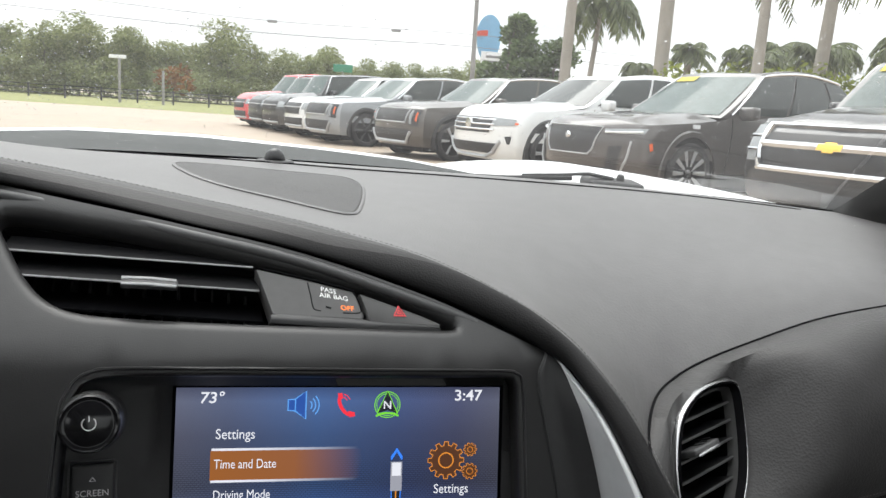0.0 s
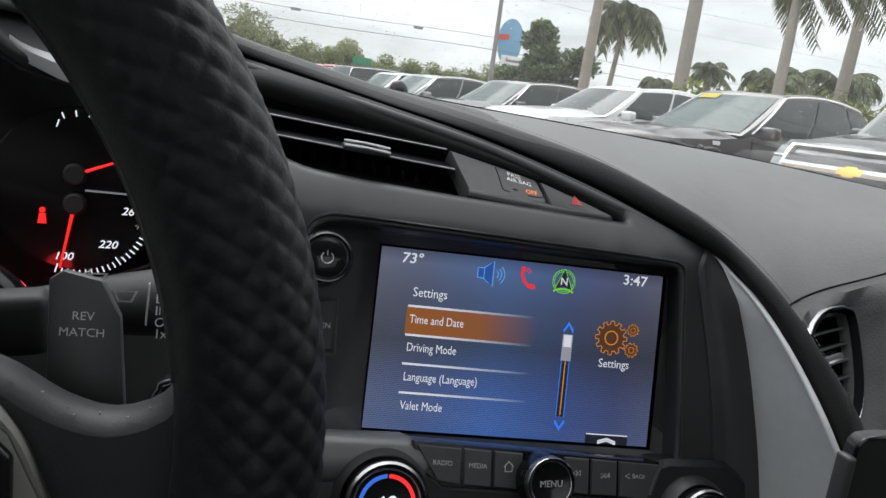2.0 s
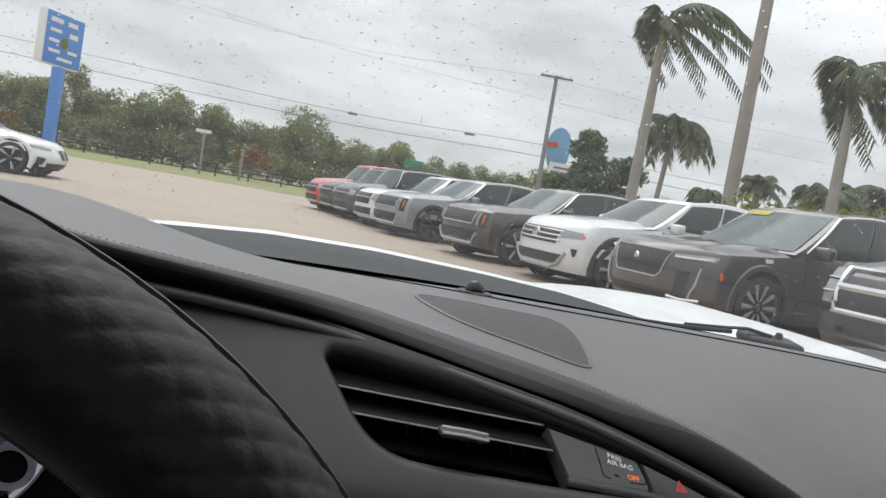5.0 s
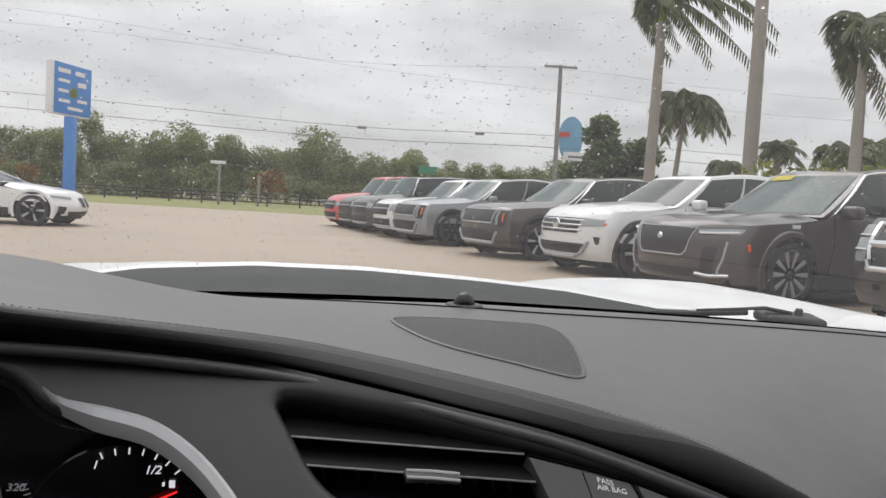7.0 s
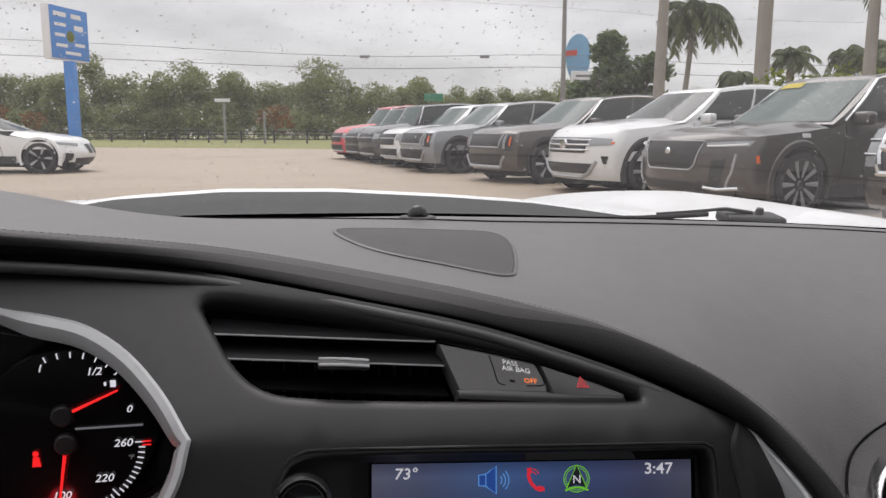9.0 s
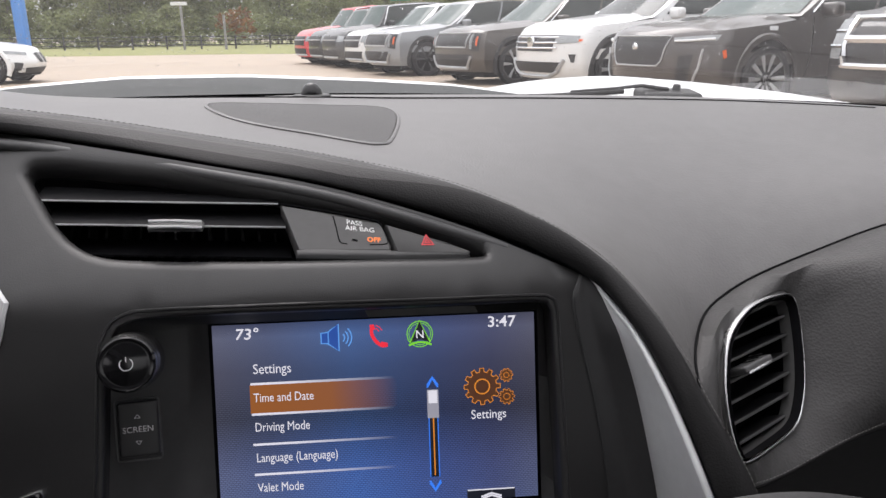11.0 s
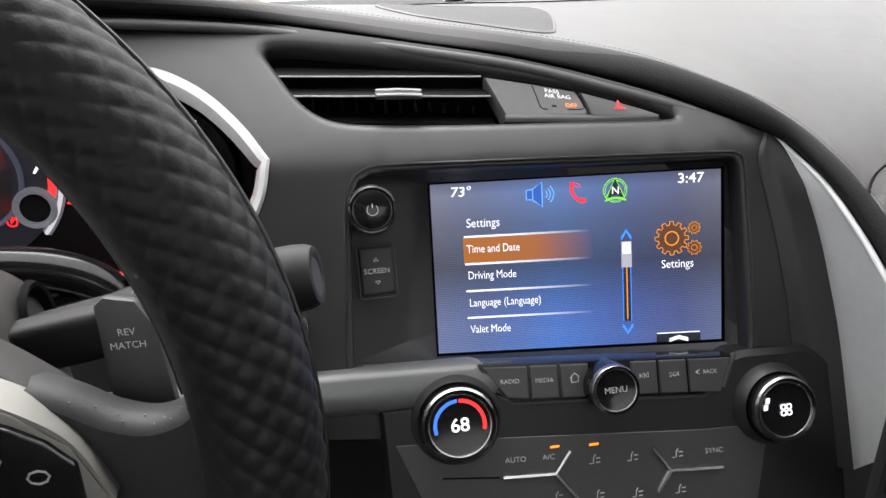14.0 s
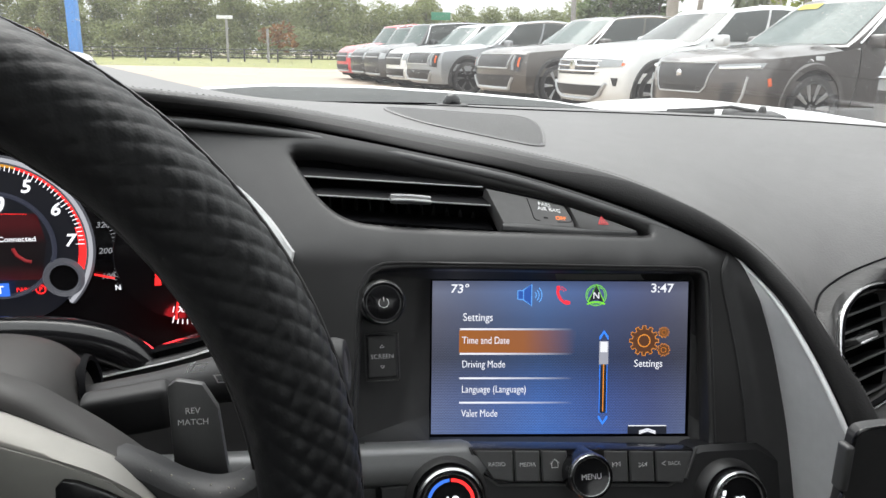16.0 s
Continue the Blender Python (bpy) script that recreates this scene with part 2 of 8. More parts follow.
def spline(pts, n=8, closed=False):
    """A smooth line through the points."""
    pts = [Vector(p) for p in pts]
    k = len(pts)
    out = []
    for i in range(k if closed else k - 1):
        p0 = pts[(i - 1) % k] if closed or i > 0 else pts[0] * 2 - pts[1]
        p1, p2 = pts[i], pts[(i + 1) % k]
        p3 = pts[(i + 2) % k] if closed or i + 2 < k else pts[-1] * 2 - pts[-2]
        for j in range(n):
            t = j / n
            out.append(0.5 * ((2 * p1) + (p2 - p0) * t + (2 * p0 - 5 * p1 + 4 * p2 - p3) * t * t + (3 * p1 - p0 - 3 * p2 + p3) * t ** 3))
    if not closed:
        out.append(pts[-1])
    return out


def join(*bms):
    a = bms[0]
    for b in bms[1:]:
        me = bpy.data.meshes.new("tmp")
        b.to_mesh(me)
        b.free()
        a.from_mesh(me)
        bpy.data.meshes.remove(me)
    return a


def box(c, size, bevel=0.0, m=None, seg=2):
    bm = bmesh.new()
    bmesh.ops.create_cube(bm, size=1)
    bmesh.ops.scale(bm, vec=size, verts=bm.verts)
    if bevel:
        bmesh.ops.bevel(bm, geom=bm.edges[:], offset=min(bevel, min(size) * 0.49), segments=seg, profile=0.6, affect="EDGES")
    if m is not None:
        bmesh.ops.transform(bm, matrix=m, verts=bm.verts)
    bmesh.ops.translate(bm, vec=c, verts=bm.verts)
    return bm


def loft(rows, closed=False, caps=False):
    """A skin over rows of points of equal number. closed: each row is a ring."""
    bm = bmesh.new()
    vs = [[bm.verts.new(p) for p in r] for r in rows]
    n = len(vs[0])
    for a, b in zip(vs[:-1], vs[1:]):
        for i in range(n if closed else n - 1):
            j = (i + 1) % n
            q = [a[i], a[j], b[j], b[i]]
            if len({tuple(round(c, 7) for c in v.co) for v in q}) > 2:
                bm.faces.new(q)
    if caps:
        bm.faces.new(vs[0])
        bm.faces.new(vs[-1])
    bmesh.ops.remove_doubles(bm, verts=bm.verts, dist=1e-6)
    return bm


def frame_of(d):
    d = d.normalized()
    a = d.cross(Vector((0, 0, 1)))
    if a.length < 0.05:
        a = d.cross(Vector((0, 1, 0)))
    a.normalize()
    return a, d.cross(a)


def tube(pts, r, seg=8, closed=False, flat=1.0):
    pts = [Vector(p) for p in pts]
    rows, n = [], len(pts)
    rad = r if callable(r) else (lambda t: r)
    for i, p in enumerate(pts):
        d = (pts[(i + 1) % n] - pts[i - 1]) if closed else (pts[min(i + 1, n - 1)] - pts[max(i - 1, 0)])
        a, b = frame_of(d)
        q = rad(i / max(1, n - 1))
        rows.append([p + a * (q * math.cos(k / seg * math.tau)) + b * (q * flat * math.sin(k / seg * math.tau)) for k in range(seg)])
    if closed:
        rows.append(rows[0])
    return loft(rows, True, not closed)


def turned(profile, c, axis, seg=32):
    """A body turned about an axis through c. profile: (radius, height along the axis)."""
    a, b = frame_of(Vector(axis))
    ax = Vector(axis).normalized()
    c = Vector(c)
    rows = [[c + ax * h + (a * math.cos(k / seg * math.tau) + b * math.sin(k / seg * math.tau)) * max(r, 1e-5) for k in range(seg)] for r, h in profile]
    return loft(rows, True, False)


def plate(pts, thick, bevel=0.0):
    """A flat outline given thickness. thick: a vector from the front face to the back."""
    bm = bmesh.new()
    f = bm.faces.new([bm.verts.new(p) for p in pts])
    ex = bmesh.ops.extrude_face_region(bm, geom=[f])
    bmesh.ops.translate(bm, vec=thick, verts=[v for v in ex["geom"] if isinstance(v, bmesh.types.BMVert)])
    bmesh.ops.recalc_face_normals(bm, faces=bm.faces)
    if bevel:
        bmesh.ops.bevel(bm, geom=[e for e in bm.edges], offset=bevel, segments=2, profile=0.6, affect="EDGES")
    return bm


def inset_loop(loop, d):
    """A loop in the plane, moved inwards by d."""
    k = len(loop)
    area = sum(loop[i][0] * loop[(i + 1) % k][1] - loop[(i + 1) % k][0] * loop[i][1] for i in range(k))
    s = 1 if area > 0 else -1
    out = []
    for i in range(k):
        a, b, c = Vector(loop[i - 1]), Vector(loop[i]), Vector(loop[(i + 1) % k])
        t = ((b - a).normalized() + (c - b).normalized())
        t = t.normalized() if t.length > 1e-6 else (c - b).normalized()
        out.append((b[0] - s * t[1] * d, b[1] + s * t[0] * d))
    return out


def skin(outer, holes, f, step=0.012, back=None, lip=0.0, depth=0.0):
    """A curved panel with holes: laid out flat, then bent by f(x, y, deep). Each hole has a rounded lip and a wall of that depth."""
    from mathutils.geometry import delaunay_2d_cdt
    pts, edges = [], []

    def ring(loop):
        s = len(pts)
        pts.extend(Vector(p[:2]) for p in loop)
        edges.extend((s + i, s + (i + 1) % len(loop)) for i in range(len(loop)))
    ring(outer)
    for h in holes:
        ring(h)
    x0, x1 = min(p[0] for p in outer), max(p[0] for p in outer)
    y0, y1 = min(p[1] for p in outer), max(p[1] for p in outer)
    base = len(pts)

    def inside(q, loop):
        c = False
        for i in range(len(loop)):
            a, b = loop[i - 1], loop[i]
            if (a[1] > q[1]) != (b[1] > q[1]) and q[0] < (b[0] - a[0]) * (q[1] - a[1]) / (b[1] - a[1]) + a[0]:
                c = not c
        return c

    def near(q, loop, d):
        return any(((q[0] - p[0]) ** 2 + (q[1] - p[1]) ** 2) < d * d for p in loop)
    j, y = 0, y0 + step / 2
    while y < y1:
        x = x0 + (step / 2 if j % 2 else step)
        while x < x1:
            q = (x, y)
            if inside(q, outer) and not any(inside(q, h) for h in holes) and not near(q, outer, step * 0.5) and not any(near(q, h, step * 0.5) for h in holes):
                pts.append(Vector(q))
            x += step
        y += step * 0.85
        j += 1
    res = delaunay_2d_cdt(pts, edges, [], 0, 1e-7)
    vo, fo = res[0], res[2]
    bm = bmesh.new()
    vs = [bm.verts.new(f(v[0], v[1], 0.0)) for v in vo]
    for t in fo:
        c = (sum(vo[i][0] for i in t) / len(t), sum(vo[i][1] for i in t) / len(t))
        if inside(c, outer) and not any(inside(c, h) for h in holes):
            bm.faces.new([vs[i] for i in t])
    for h, lip in zip(holes, lip if isinstance(lip, tuple) else [lip] * len(holes)):
        if depth:
            rows = [[f(p[0], p[1], 0) for p in h]]
            for q in (0.25, 0.6, 1.0):
                a = q * math.pi / 2
                rows.append([f(p[0], p[1], lip * (1 - math.cos(a))) for p in inset_loop(h, lip * math.sin(a))])
            rows.append([f(p[0], p[1], depth) for p in inset_loop(h, lip)])
            join(bm, loft(rows, True))
    bmesh.ops.remove_doubles(bm, verts=bm.verts, dist=1e-5)
    bmesh.ops.delete(bm, geom=[v for v in bm.verts if not v.link_faces], context="VERTS")
    return bm


def letters(name, words, parent, mat, org, right, up, size, align="CENTER", shear=0.0, wide=1.0, bold=0.0):
    """Printed words as a thin mesh: org is the middle of the line, right and up its directions."""
    cu = bpy.data.curves.new("words", "FONT")
    cu.body, cu.size, cu.align_x, cu.align_y, cu.shear, cu.resolution_u = words, size, align, "CENTER", shear, 3
    cu.extrude, cu.offset = 0.0, bold * size
    tmp = bpy.data.objects.new("words", cu)
    me = bpy.data.meshes.new_from_object(tmp)
    bm = bmesh.new()
    bm.from_mesh(me)
    bpy.data.objects.remove(tmp)
    bpy.data.curves.remove(cu)
    bpy.data.meshes.remove(me)
    r, u = Vector(right).normalized(), Vector(up).normalized()
    n = r.cross(u)
    m = Matrix(((r[0], u[0], n[0], org[0]), (r[1], u[1], n[1], org[1]), (r[2], u[2], n[2], org[2]), (0, 0, 0, 1)))
    bmesh.ops.transform(bm, matrix=m @ Matrix.Diagonal((wide, 1, 1, 1)), verts=bm.verts)
    return part(name, bm, mat, parent)


def interp(x, xs, ys):
    return float(np.interp(x, xs, ys))

# ---- dashboard: shapes in car space (x to the right of the car's middle, y ahead, z up) ----
def trim_depth(x, z):
    """The trim face bends back above a soft fold that runs just over the screen."""
    fold = 0.8945 - 0.045 * max(-0.2, min(0.1, x + 0.06))
    h = z - fold
    return 0.342 + 0.32 * (z - 0.888) + 0.83 * (fold - 0.888 + 0.0032 * math.log1p(math.exp(max(-50, min(50, h / 0.0032)))))


def on_trim(x, z, deep=0.0):
    m = (trim_depth(x, z + 0.001) - trim_depth(x, z - 0.001)) / 0.002
    s = math.sqrt(1 + m * m)
    return V(x, trim_depth(x, z) + deep / s, z - m * deep / s)


CREASE = [(-.66, .45, .915), (-.5, .445, .966), (-.375, .440, .984), (-.29, .438, .983), (-.2, .436, .975), (-.14, .434, .965), (-.075, .418, .953),
          (-.011, .402, .940), (.056, .381, .920), (.101, .359, .902), (.1275, .338, .887), (.1370, .316, .872), (.1400, .295, .858),
          (.1422, .272, .840), (.1438, .248, .818), (.1465, .232, .795), (.1495, .222, .76)]
STITCH = [(-.66, .50, .93), (-.5, .440, .993), (-.375, .424, 1.008), (-.29, .430, .998), (-.2, .4425, .9868), (-.148, .455, .9775), (-.076, .449, .964),
          (-.008, .4235, .953), (.058, .401, .938), (.106, .374, .918), (.1295, .346, .903), (.1430, .316, .884), (.1510, .294, .866),
          (.1560, .273, .846), (.1640, .258, .826), (.1710, .244, .80), (.176, .235, .765)]
SEAM = [(.178, .300, .795), (.183, .323, .8265), (.196, .350, .8365), (.218, .3775, .847), (.248, .40, .851), (.28, .410, .859), (.328, .418, .869),
        (.383, .418, .884), (.444, .418, .893), (.511, .418, .898), (.70, .43, .895)]
LOWER = [(.186, .300, .745), (.188, .302, .758), (.195, .305, .766), (.205, .307, .768), (.22, .308, .768), (.245, .312, .772), (.30, .322, .782),
         (.36, .325, .788), (.43, .328, .792), (.51, .335, .795), (.70, .35, .79)]
SIDE = [(.1215, .8925), (.1265, .884), (.1320, .862), (.1385, .835), (.1430, .805), (.1465, .77), (.149, .70)]   # inner edge of the silver stripe
INNER = [(.1195, .8930), (.1120, .8800), (.1150, .857), (.1190, .832), (.1220, .806), (.1235, .782), (.1245, .70)]   # where the trim turns away

dash = thing("dashboard", (0, 0.45, 0.70), "black leather-covered car dashboard with a stitched brow", "dashboard")


def back_edge(x):
    return V(x, 0.735 - 0.02 * (x / 0.68) ** 2, interp(x, [-.7, -.45, -.24, 0, .146, .275, .414, .539, .654, .72], [.93, .957, .966, .966, .962, .958, .952, .944, .935, .93]))


def smooth_height(ctrl, stiff=1e-5):
    """A thin-plate surface z(x, y) through the control points."""
    P = np.array(ctrl, float)
    n = len(P)

    def kern(d2):
        return d2 * np.log(np.maximum(d2, 1e-12)) * 0.5
    D = ((P[:, None, :2] - P[None, :, :2]) ** 2).sum(-1)
    A = np.zeros((n + 3, n + 3))
    A[:n, :n] = kern(D) + np.eye(n) * stiff
    A[:n, n:] = np.c_[np.ones(n), P[:, :2]]
    A[n:, :n] = A[:n, n:].T
    w = np.linalg.solve(A, np.r_[P[:, 2], 0, 0, 0])
    return lambda x, y: float(kern((P[:, 0] - x) ** 2 + (P[:, 1] - y) ** 2) @ w[:n] + w[n] + w[n + 1] * x + w[n + 2] * y)


def build_pad():
    fronts = [Vector(p) for p in STITCH] + [V(.178, .262, .765)] + [Vector(p) for p in SEAM]
    far = [-.66, -.5, -.375, -.29, -.2, -.14, -.06, .01, .085, .15, .185, .21, .235, .25, .265, .28, .29, .295,
           .30, .31, .32, .335, .36, .385, .425, .475, .53, .59, .70]
    mids = [(-.5, .54, .996), (-.375, .52, 1.015), (-.33, .52, 1.010), (-.29, .54, 1.001), (-.25, .57, .990), (-.375, .64, 1.002), (-.33, .64, .996), (-.29, .64, .990), (-.2, .60, .980), (-.083, .607, .971), (.04, .53, .947), (.064, .657, .959),
            (.16, .50, .932), (.20, .43, .893), (.26, .50, .915), (.26, .60, .944), (.34, .50, .912), (.34, .60, .941), (.45, .50, .920), (.45, .60, .940), (.58, .50, .918), (.58, .60, .934)]
    ctrl = [tuple(p) for p in fronts] + [tuple(back_edge(x)) for x in np.linspace(-.66, .70, 15)] + mids
    zf = smooth_height(ctrl)
    n = 6
    F = spline(fronts, n)
    K = [back_edge(x[0]) for x in spline([(a, 0, 0) for a in far], n)]
    rows = []
    for a, b in zip(F, K):
        r = [a]
        for j in range(1, 25):
            v = j / 24
            p = a.lerp(b, v)
            z = zf(p.x, p.y)
            k = min(1, v * 8)
            p.z = (a.z + (z - zf(a.x, a.y))) * (1 - k) + z * k
            r.append(p)
        r.append(b + V(0, .006, -.006))
        r.append(b + V(0, .010, -.03))
        rows.append(r)
    return loft(rows)


PAD = build_pad()
from mathutils.bvhtree import BVHTree
PAD_TREE = BVHTree.FromBMesh(PAD)


def on_pad(x, y, up=0.0):
    hit = PAD_TREE.ray_cast(V(x, y, 1.3), V(0, 0, -1))
    return hit[0] + hit[1] * (up if hit[1].z > 0 else -up)


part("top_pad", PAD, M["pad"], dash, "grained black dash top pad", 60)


def build_brow():
    C, S = spline(CREASE, 8), spline(STITCH, 8)
    rows, last = [], V(0, -1, 0)
    for i, (c, s) in enumerate(zip(C, S)):
        t = (C[min(i + 1, len(C) - 1)] - C[max(i - 1, 0)]).normalized()
        o = t.cross(s - c).normalized()
        if o.dot(last) < 0:
            o = -o
        last = o
        w = min(1, max(0, (.10 - c.x) / .10))
        d = s - c
        f = V(0, -.97, -.05)
        f = (f - t * f.dot(t)).normalized()
        o = o.lerp(f, w).normalized()
        r = [(c + V(.006, .010, 0)).lerp(c - o * 0.012, w), c]
        for k in range(1, 11):
            v = k / 10
            low = c + d * .05 + o * (.010 - .002 * w)
            high = (c + d * .92 + o * .010).lerp(s + V(0, -.013, .0005), w)
            p = c * (1 - v) ** 3 + low * 3 * v * (1 - v) ** 2 + high * 3 * v * v * (1 - v) + s * v ** 3
            r.append(p)
        r.append(s - o * 0.004)
        rows.append(r)
    return rows


BROW = build_brow()


def brow_strip(lo, hi, n):
    """A lengthwise strip of the brow; each bound runs from its left to its right value."""
    rows = []
    for r in BROW:
        k = min(1, max(0, r[1].x / .10))
        rows.append([])
        for v in np.linspace(lo[0] + (lo[1] - lo[0]) * k, hi[0] + (hi[1] - hi[0]) * k, n):
            i = min(int(v), len(r) - 2)
            rows[-1].append(r[i].lerp(r[i + 1], v - i))
    return loft(rows)


# one leather in three tones: the roll's shade is stepped into the colours
part("brow", brow_strip((0, 0), (6.0, 10.6), 14), M["brow"], dash, "padded leather brow edge, coloured dark for its shade", 60)
part("brow_turn", brow_strip((6.0, 10.6), (8.6, 11.2), 6), M["turn"], dash, "rounded turn of the brow, in a half-shaded tone", 60)
part("brow_top", brow_strip((8.6, 11.2), (12, 12), 6), M["panel"], dash, "upper turn of the brow below the seam, in its least shaded tone", 60)


def build_fold():
    """The thin second fold that runs under the brow."""
    pts = [Vector(p) + V(0, -.0045, -.0060) for p in CREASE[1:10]]
    pts[-1] += V(0, .004, .003)
    return tube(spline(pts, 8), lambda t: .0034 * min(1, .1 + 14 * t, .1 + 14 * (1 - t)), 10)


# greyer than the trim: the light this fold catches is put into its colour
part("piping", build_fold(), M["button"], dash, "thin lip under the brow, greyed for the light it catches")
# added near-black sheet that blocks daylight showing through the gap under the brow
part("brow_gap_blocker", loft([[p + V(0, a, b) for p in spline([Vector(q) for q in CREASE[1:10]], 6)] for a, b in ((.003, -.022), (.008, -.012), (.011, -.002), (.013, .004))]), M["hollow"], dash)


def stitches(line, step=0.0024, up=V(0, -.2, 1)):
    """One mesh of short threads along a seam."""
    pts = spline(line, 44)
    bms, acc = bmesh.new(), 0.0
    last = pts[0]
    for a, b in zip(pts[:-1], pts[1:]):
        acc += (b - a).length
        if acc > step:
            acc = 0
            d = (b - a).normalized()
            sd = d.cross(up).normalized()
            q = a + up.normalized() * 0.0006
            e = [q - d * .0008 - sd * .0002, q + d * .0008 - sd * .0002, q + d * .0008 + sd * .0002, q - d * .0008 + sd * .0002]
            t = [p + up.normalized() * .0003 for p in e]
            vs = [bms.verts.new(p) for p in e + t]
            for f in ((4, 5, 6, 7), (0, 1, 5, 4), (1, 2, 6, 5), (2, 3, 7, 6), (3, 0, 4, 7)):
                bms.faces.new([vs[k] for k in f])
    return bms


tagged(part("stitching", stitches([Vector(p) + V(0, -.002, .0004) for p in STITCH]), M["thread"], dash, "grey stitching"), kind="stuff")

# the trim face with its two openings
VENT = [(-.171, .955), (-.167, .9580), (-.150, .9572), (-.129, .9540), (-.107, .9510), (-.078, .9460), (-.042, .9385), (-.012, .932), (.019, .9247), (.049, .9160),
        (.066, .9092), (.0692, .9068), (.066, .9053), (.040, .9060), (.013, .9074), (-.034, .9096), (-.075, .9118), (-.110, .9142), (-.130, .9168), (-.1435, .9222), (-.1540, .9310), (-.1628, .9424), (-.1690, .9510)]
VENT = [(p[0], p[1]) for p in spline([(a, b, 0) for a, b in VENT], 3, True)]
RING_UP = [(-.375, .979), (-.335, .978), (-.300, .970), (-.278, .9575), (-.250, .9525), (-.227, .947), (-.204, .935), (-.184, .918), (-.1695, .9005)]
RING_LOW = [(-.1695, .9005), (-.1745, .881), (-.186, .863), (-.199, .853), (-.216, .846), (-.250, .838), (-.31, .829), (-.375, .826)]


def ring_loop():
    right = [(p[0], p[1]) for p in spline([(a, b, 0) for a, b in RING_UP], 4)] + [(p[0], p[1]) for p in spline([(a, b, 0) for a, b in RING_LOW], 4)][1:]
    left = [(-.75 - a, b) for a, b in right[1:-1]][::-1]
    return right + left


RING = ring_loop()
BEZEL = [(-.138, .786), (-.1345, .83), (-.131, .872), (-.1285, .881), (-.124, .888), (-.117, .8912), (-.108, .892), (-.06, .8905), (.0, .888), (.06, .8855), (.092, .884),
         (.0985, .8825), (.1015, .877), (.101, .84), (.0995, .785), (.0985, .7705), (.094, .7675), (.06, .7690), (.0, .7715), (-.06, .7745), (-.088, .7765), (-.125, .784)]


VENT_OUT = [(x, z) for x, z in inset_loop(VENT, -.0050)]


def trim_outline():
    top = [(p[0], p[2] - 0.001) for p in spline([Vector(q) for q in CREASE[:10]], 4)]
    side = [(p[0], p[1]) for p in spline([(a, b, 0) for a, b in SIDE[:6]], 3)]
    return top + side + [(.150, .742), (.09, .742), (0, .742), (-.10, .745), (-.21, .755), (-.40, .755), (-.66, .755), (-.66, .83)]


part("trim_panel", skin(trim_outline(), [VENT_OUT, RING, BEZEL], on_trim, 0.011, lip=(0.0056, 0.0042, 0.0022), depth=0.013), M["trim"], dash, "soft grey-black plastic centre trim", 50)


def build_stripe():
    a = [on_trim(p[0], p[1], -.012 * min(1, max(0, (.893 - p[1]) / .03))) for p in spline([(x, z, 0) for x, z in SIDE], 6)]
    b = spline(CREASE[10:], 6)
    k = len(a)
    rows = []
    for i in range(k):
        t = i / (k - 1) * (len(b) - 1)
        q = b[int(t)].lerp(b[min(int(t) + 1, len(b) - 1)], t - int(t))
        d = q - a[i]
        rows.append([a[i] + V(.002, .004, 0), a[i]] + [a[i] + d * v + V(.001, .0, 0) * math.sin(math.pi * v) for v in (.12, .3, .5, .7, .9)] + [q])
    return loft(rows)


def build_return():
    """The black side of the trim, turned away between the face and the stripe."""
    a, b = spline([(x, z, 0) for x, z in INNER], 6), spline([(x, z, 0) for x, z in SIDE], 6)
    rows = []
    for p, q in zip(a, b):
        k = min(1, max(0, (.893 - q.y) / .03))
        e0, e1 = on_trim(p.x, p.y, -.0006), on_trim(q.x, q.y, -.012 * k)
        rows.append([on_trim(p.x, p.y, .003), e0] + [e0.lerp(e1, v) + V(0, .006 * k * math.sin(math.pi * v) - .0012, 0) for v in (.08, .3, .6, .9)] + [e1])
    return loft(rows)


part("trim_return", build_return(), M["black"], dash, "black return of the trim beside the stripe", 60)
part("return_edge", tube([on_trim(p.x, p.y, -.0004) for p in spline([(x, z, 0) for x, z in INNER], 6)], .0007, 6), M["black"], dash)
part("side_stripe", build_stripe(), M["stripe"], dash, "grey metallic side stripe", 60)
part("stripe_edge", tube([p + V(-.0024, .0004, 0) for p in spline(CREASE[10:], 6)], lambda t: .0019 * min(1, .1 + 6 * t), 10), M["stripe"], dash, "rounded bright edge of the stripe")

bl = BEZEL if sum(BEZEL[i][0] * BEZEL[(i + 1) % len(BEZEL)][1] - BEZEL[(i + 1) % len(BEZEL)][0] * BEZEL[i][1] for i in range(len(BEZEL))) > 0 else BEZEL[::-1]
bs_ = [(p[0], p[1]) for p in spline([(a, b, 0) for a, b in bl], 3, True)]
part("bezel_lip", tube([on_trim(x, z, -.0003) for x, z in inset_loop(bs_, -.0010)], .0009, 6, True), M["trim"], dash, "", 60)

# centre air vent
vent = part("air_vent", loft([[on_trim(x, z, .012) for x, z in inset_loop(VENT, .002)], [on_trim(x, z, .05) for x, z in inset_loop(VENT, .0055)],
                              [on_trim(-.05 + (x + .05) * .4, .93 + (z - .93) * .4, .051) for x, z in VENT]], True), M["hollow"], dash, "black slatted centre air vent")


def blade(a, b, deep, chord, thick, mat, name="slat", parent=None):
    """A thin vane from a to b on the trim face, set back by deep."""
    p, q = on_trim(*a, deep), on_trim(*b, deep)
    d = V(0, .97, .12) * chord
    u = V(0, -.12, .97) * thick
    rows = []
    for e in (p, q):
        rows.append([e + u * .35, e + u * .5 + d * .12, e + u * .5 + d, e - u * .5 + d, e - u * .5 + d * .12, e - u * .35])
    bm = loft([[r[i] for r in rows] for i in (0, 1, 2, 3, 4, 5, 0)])
    return part(name, bm, mat, parent)


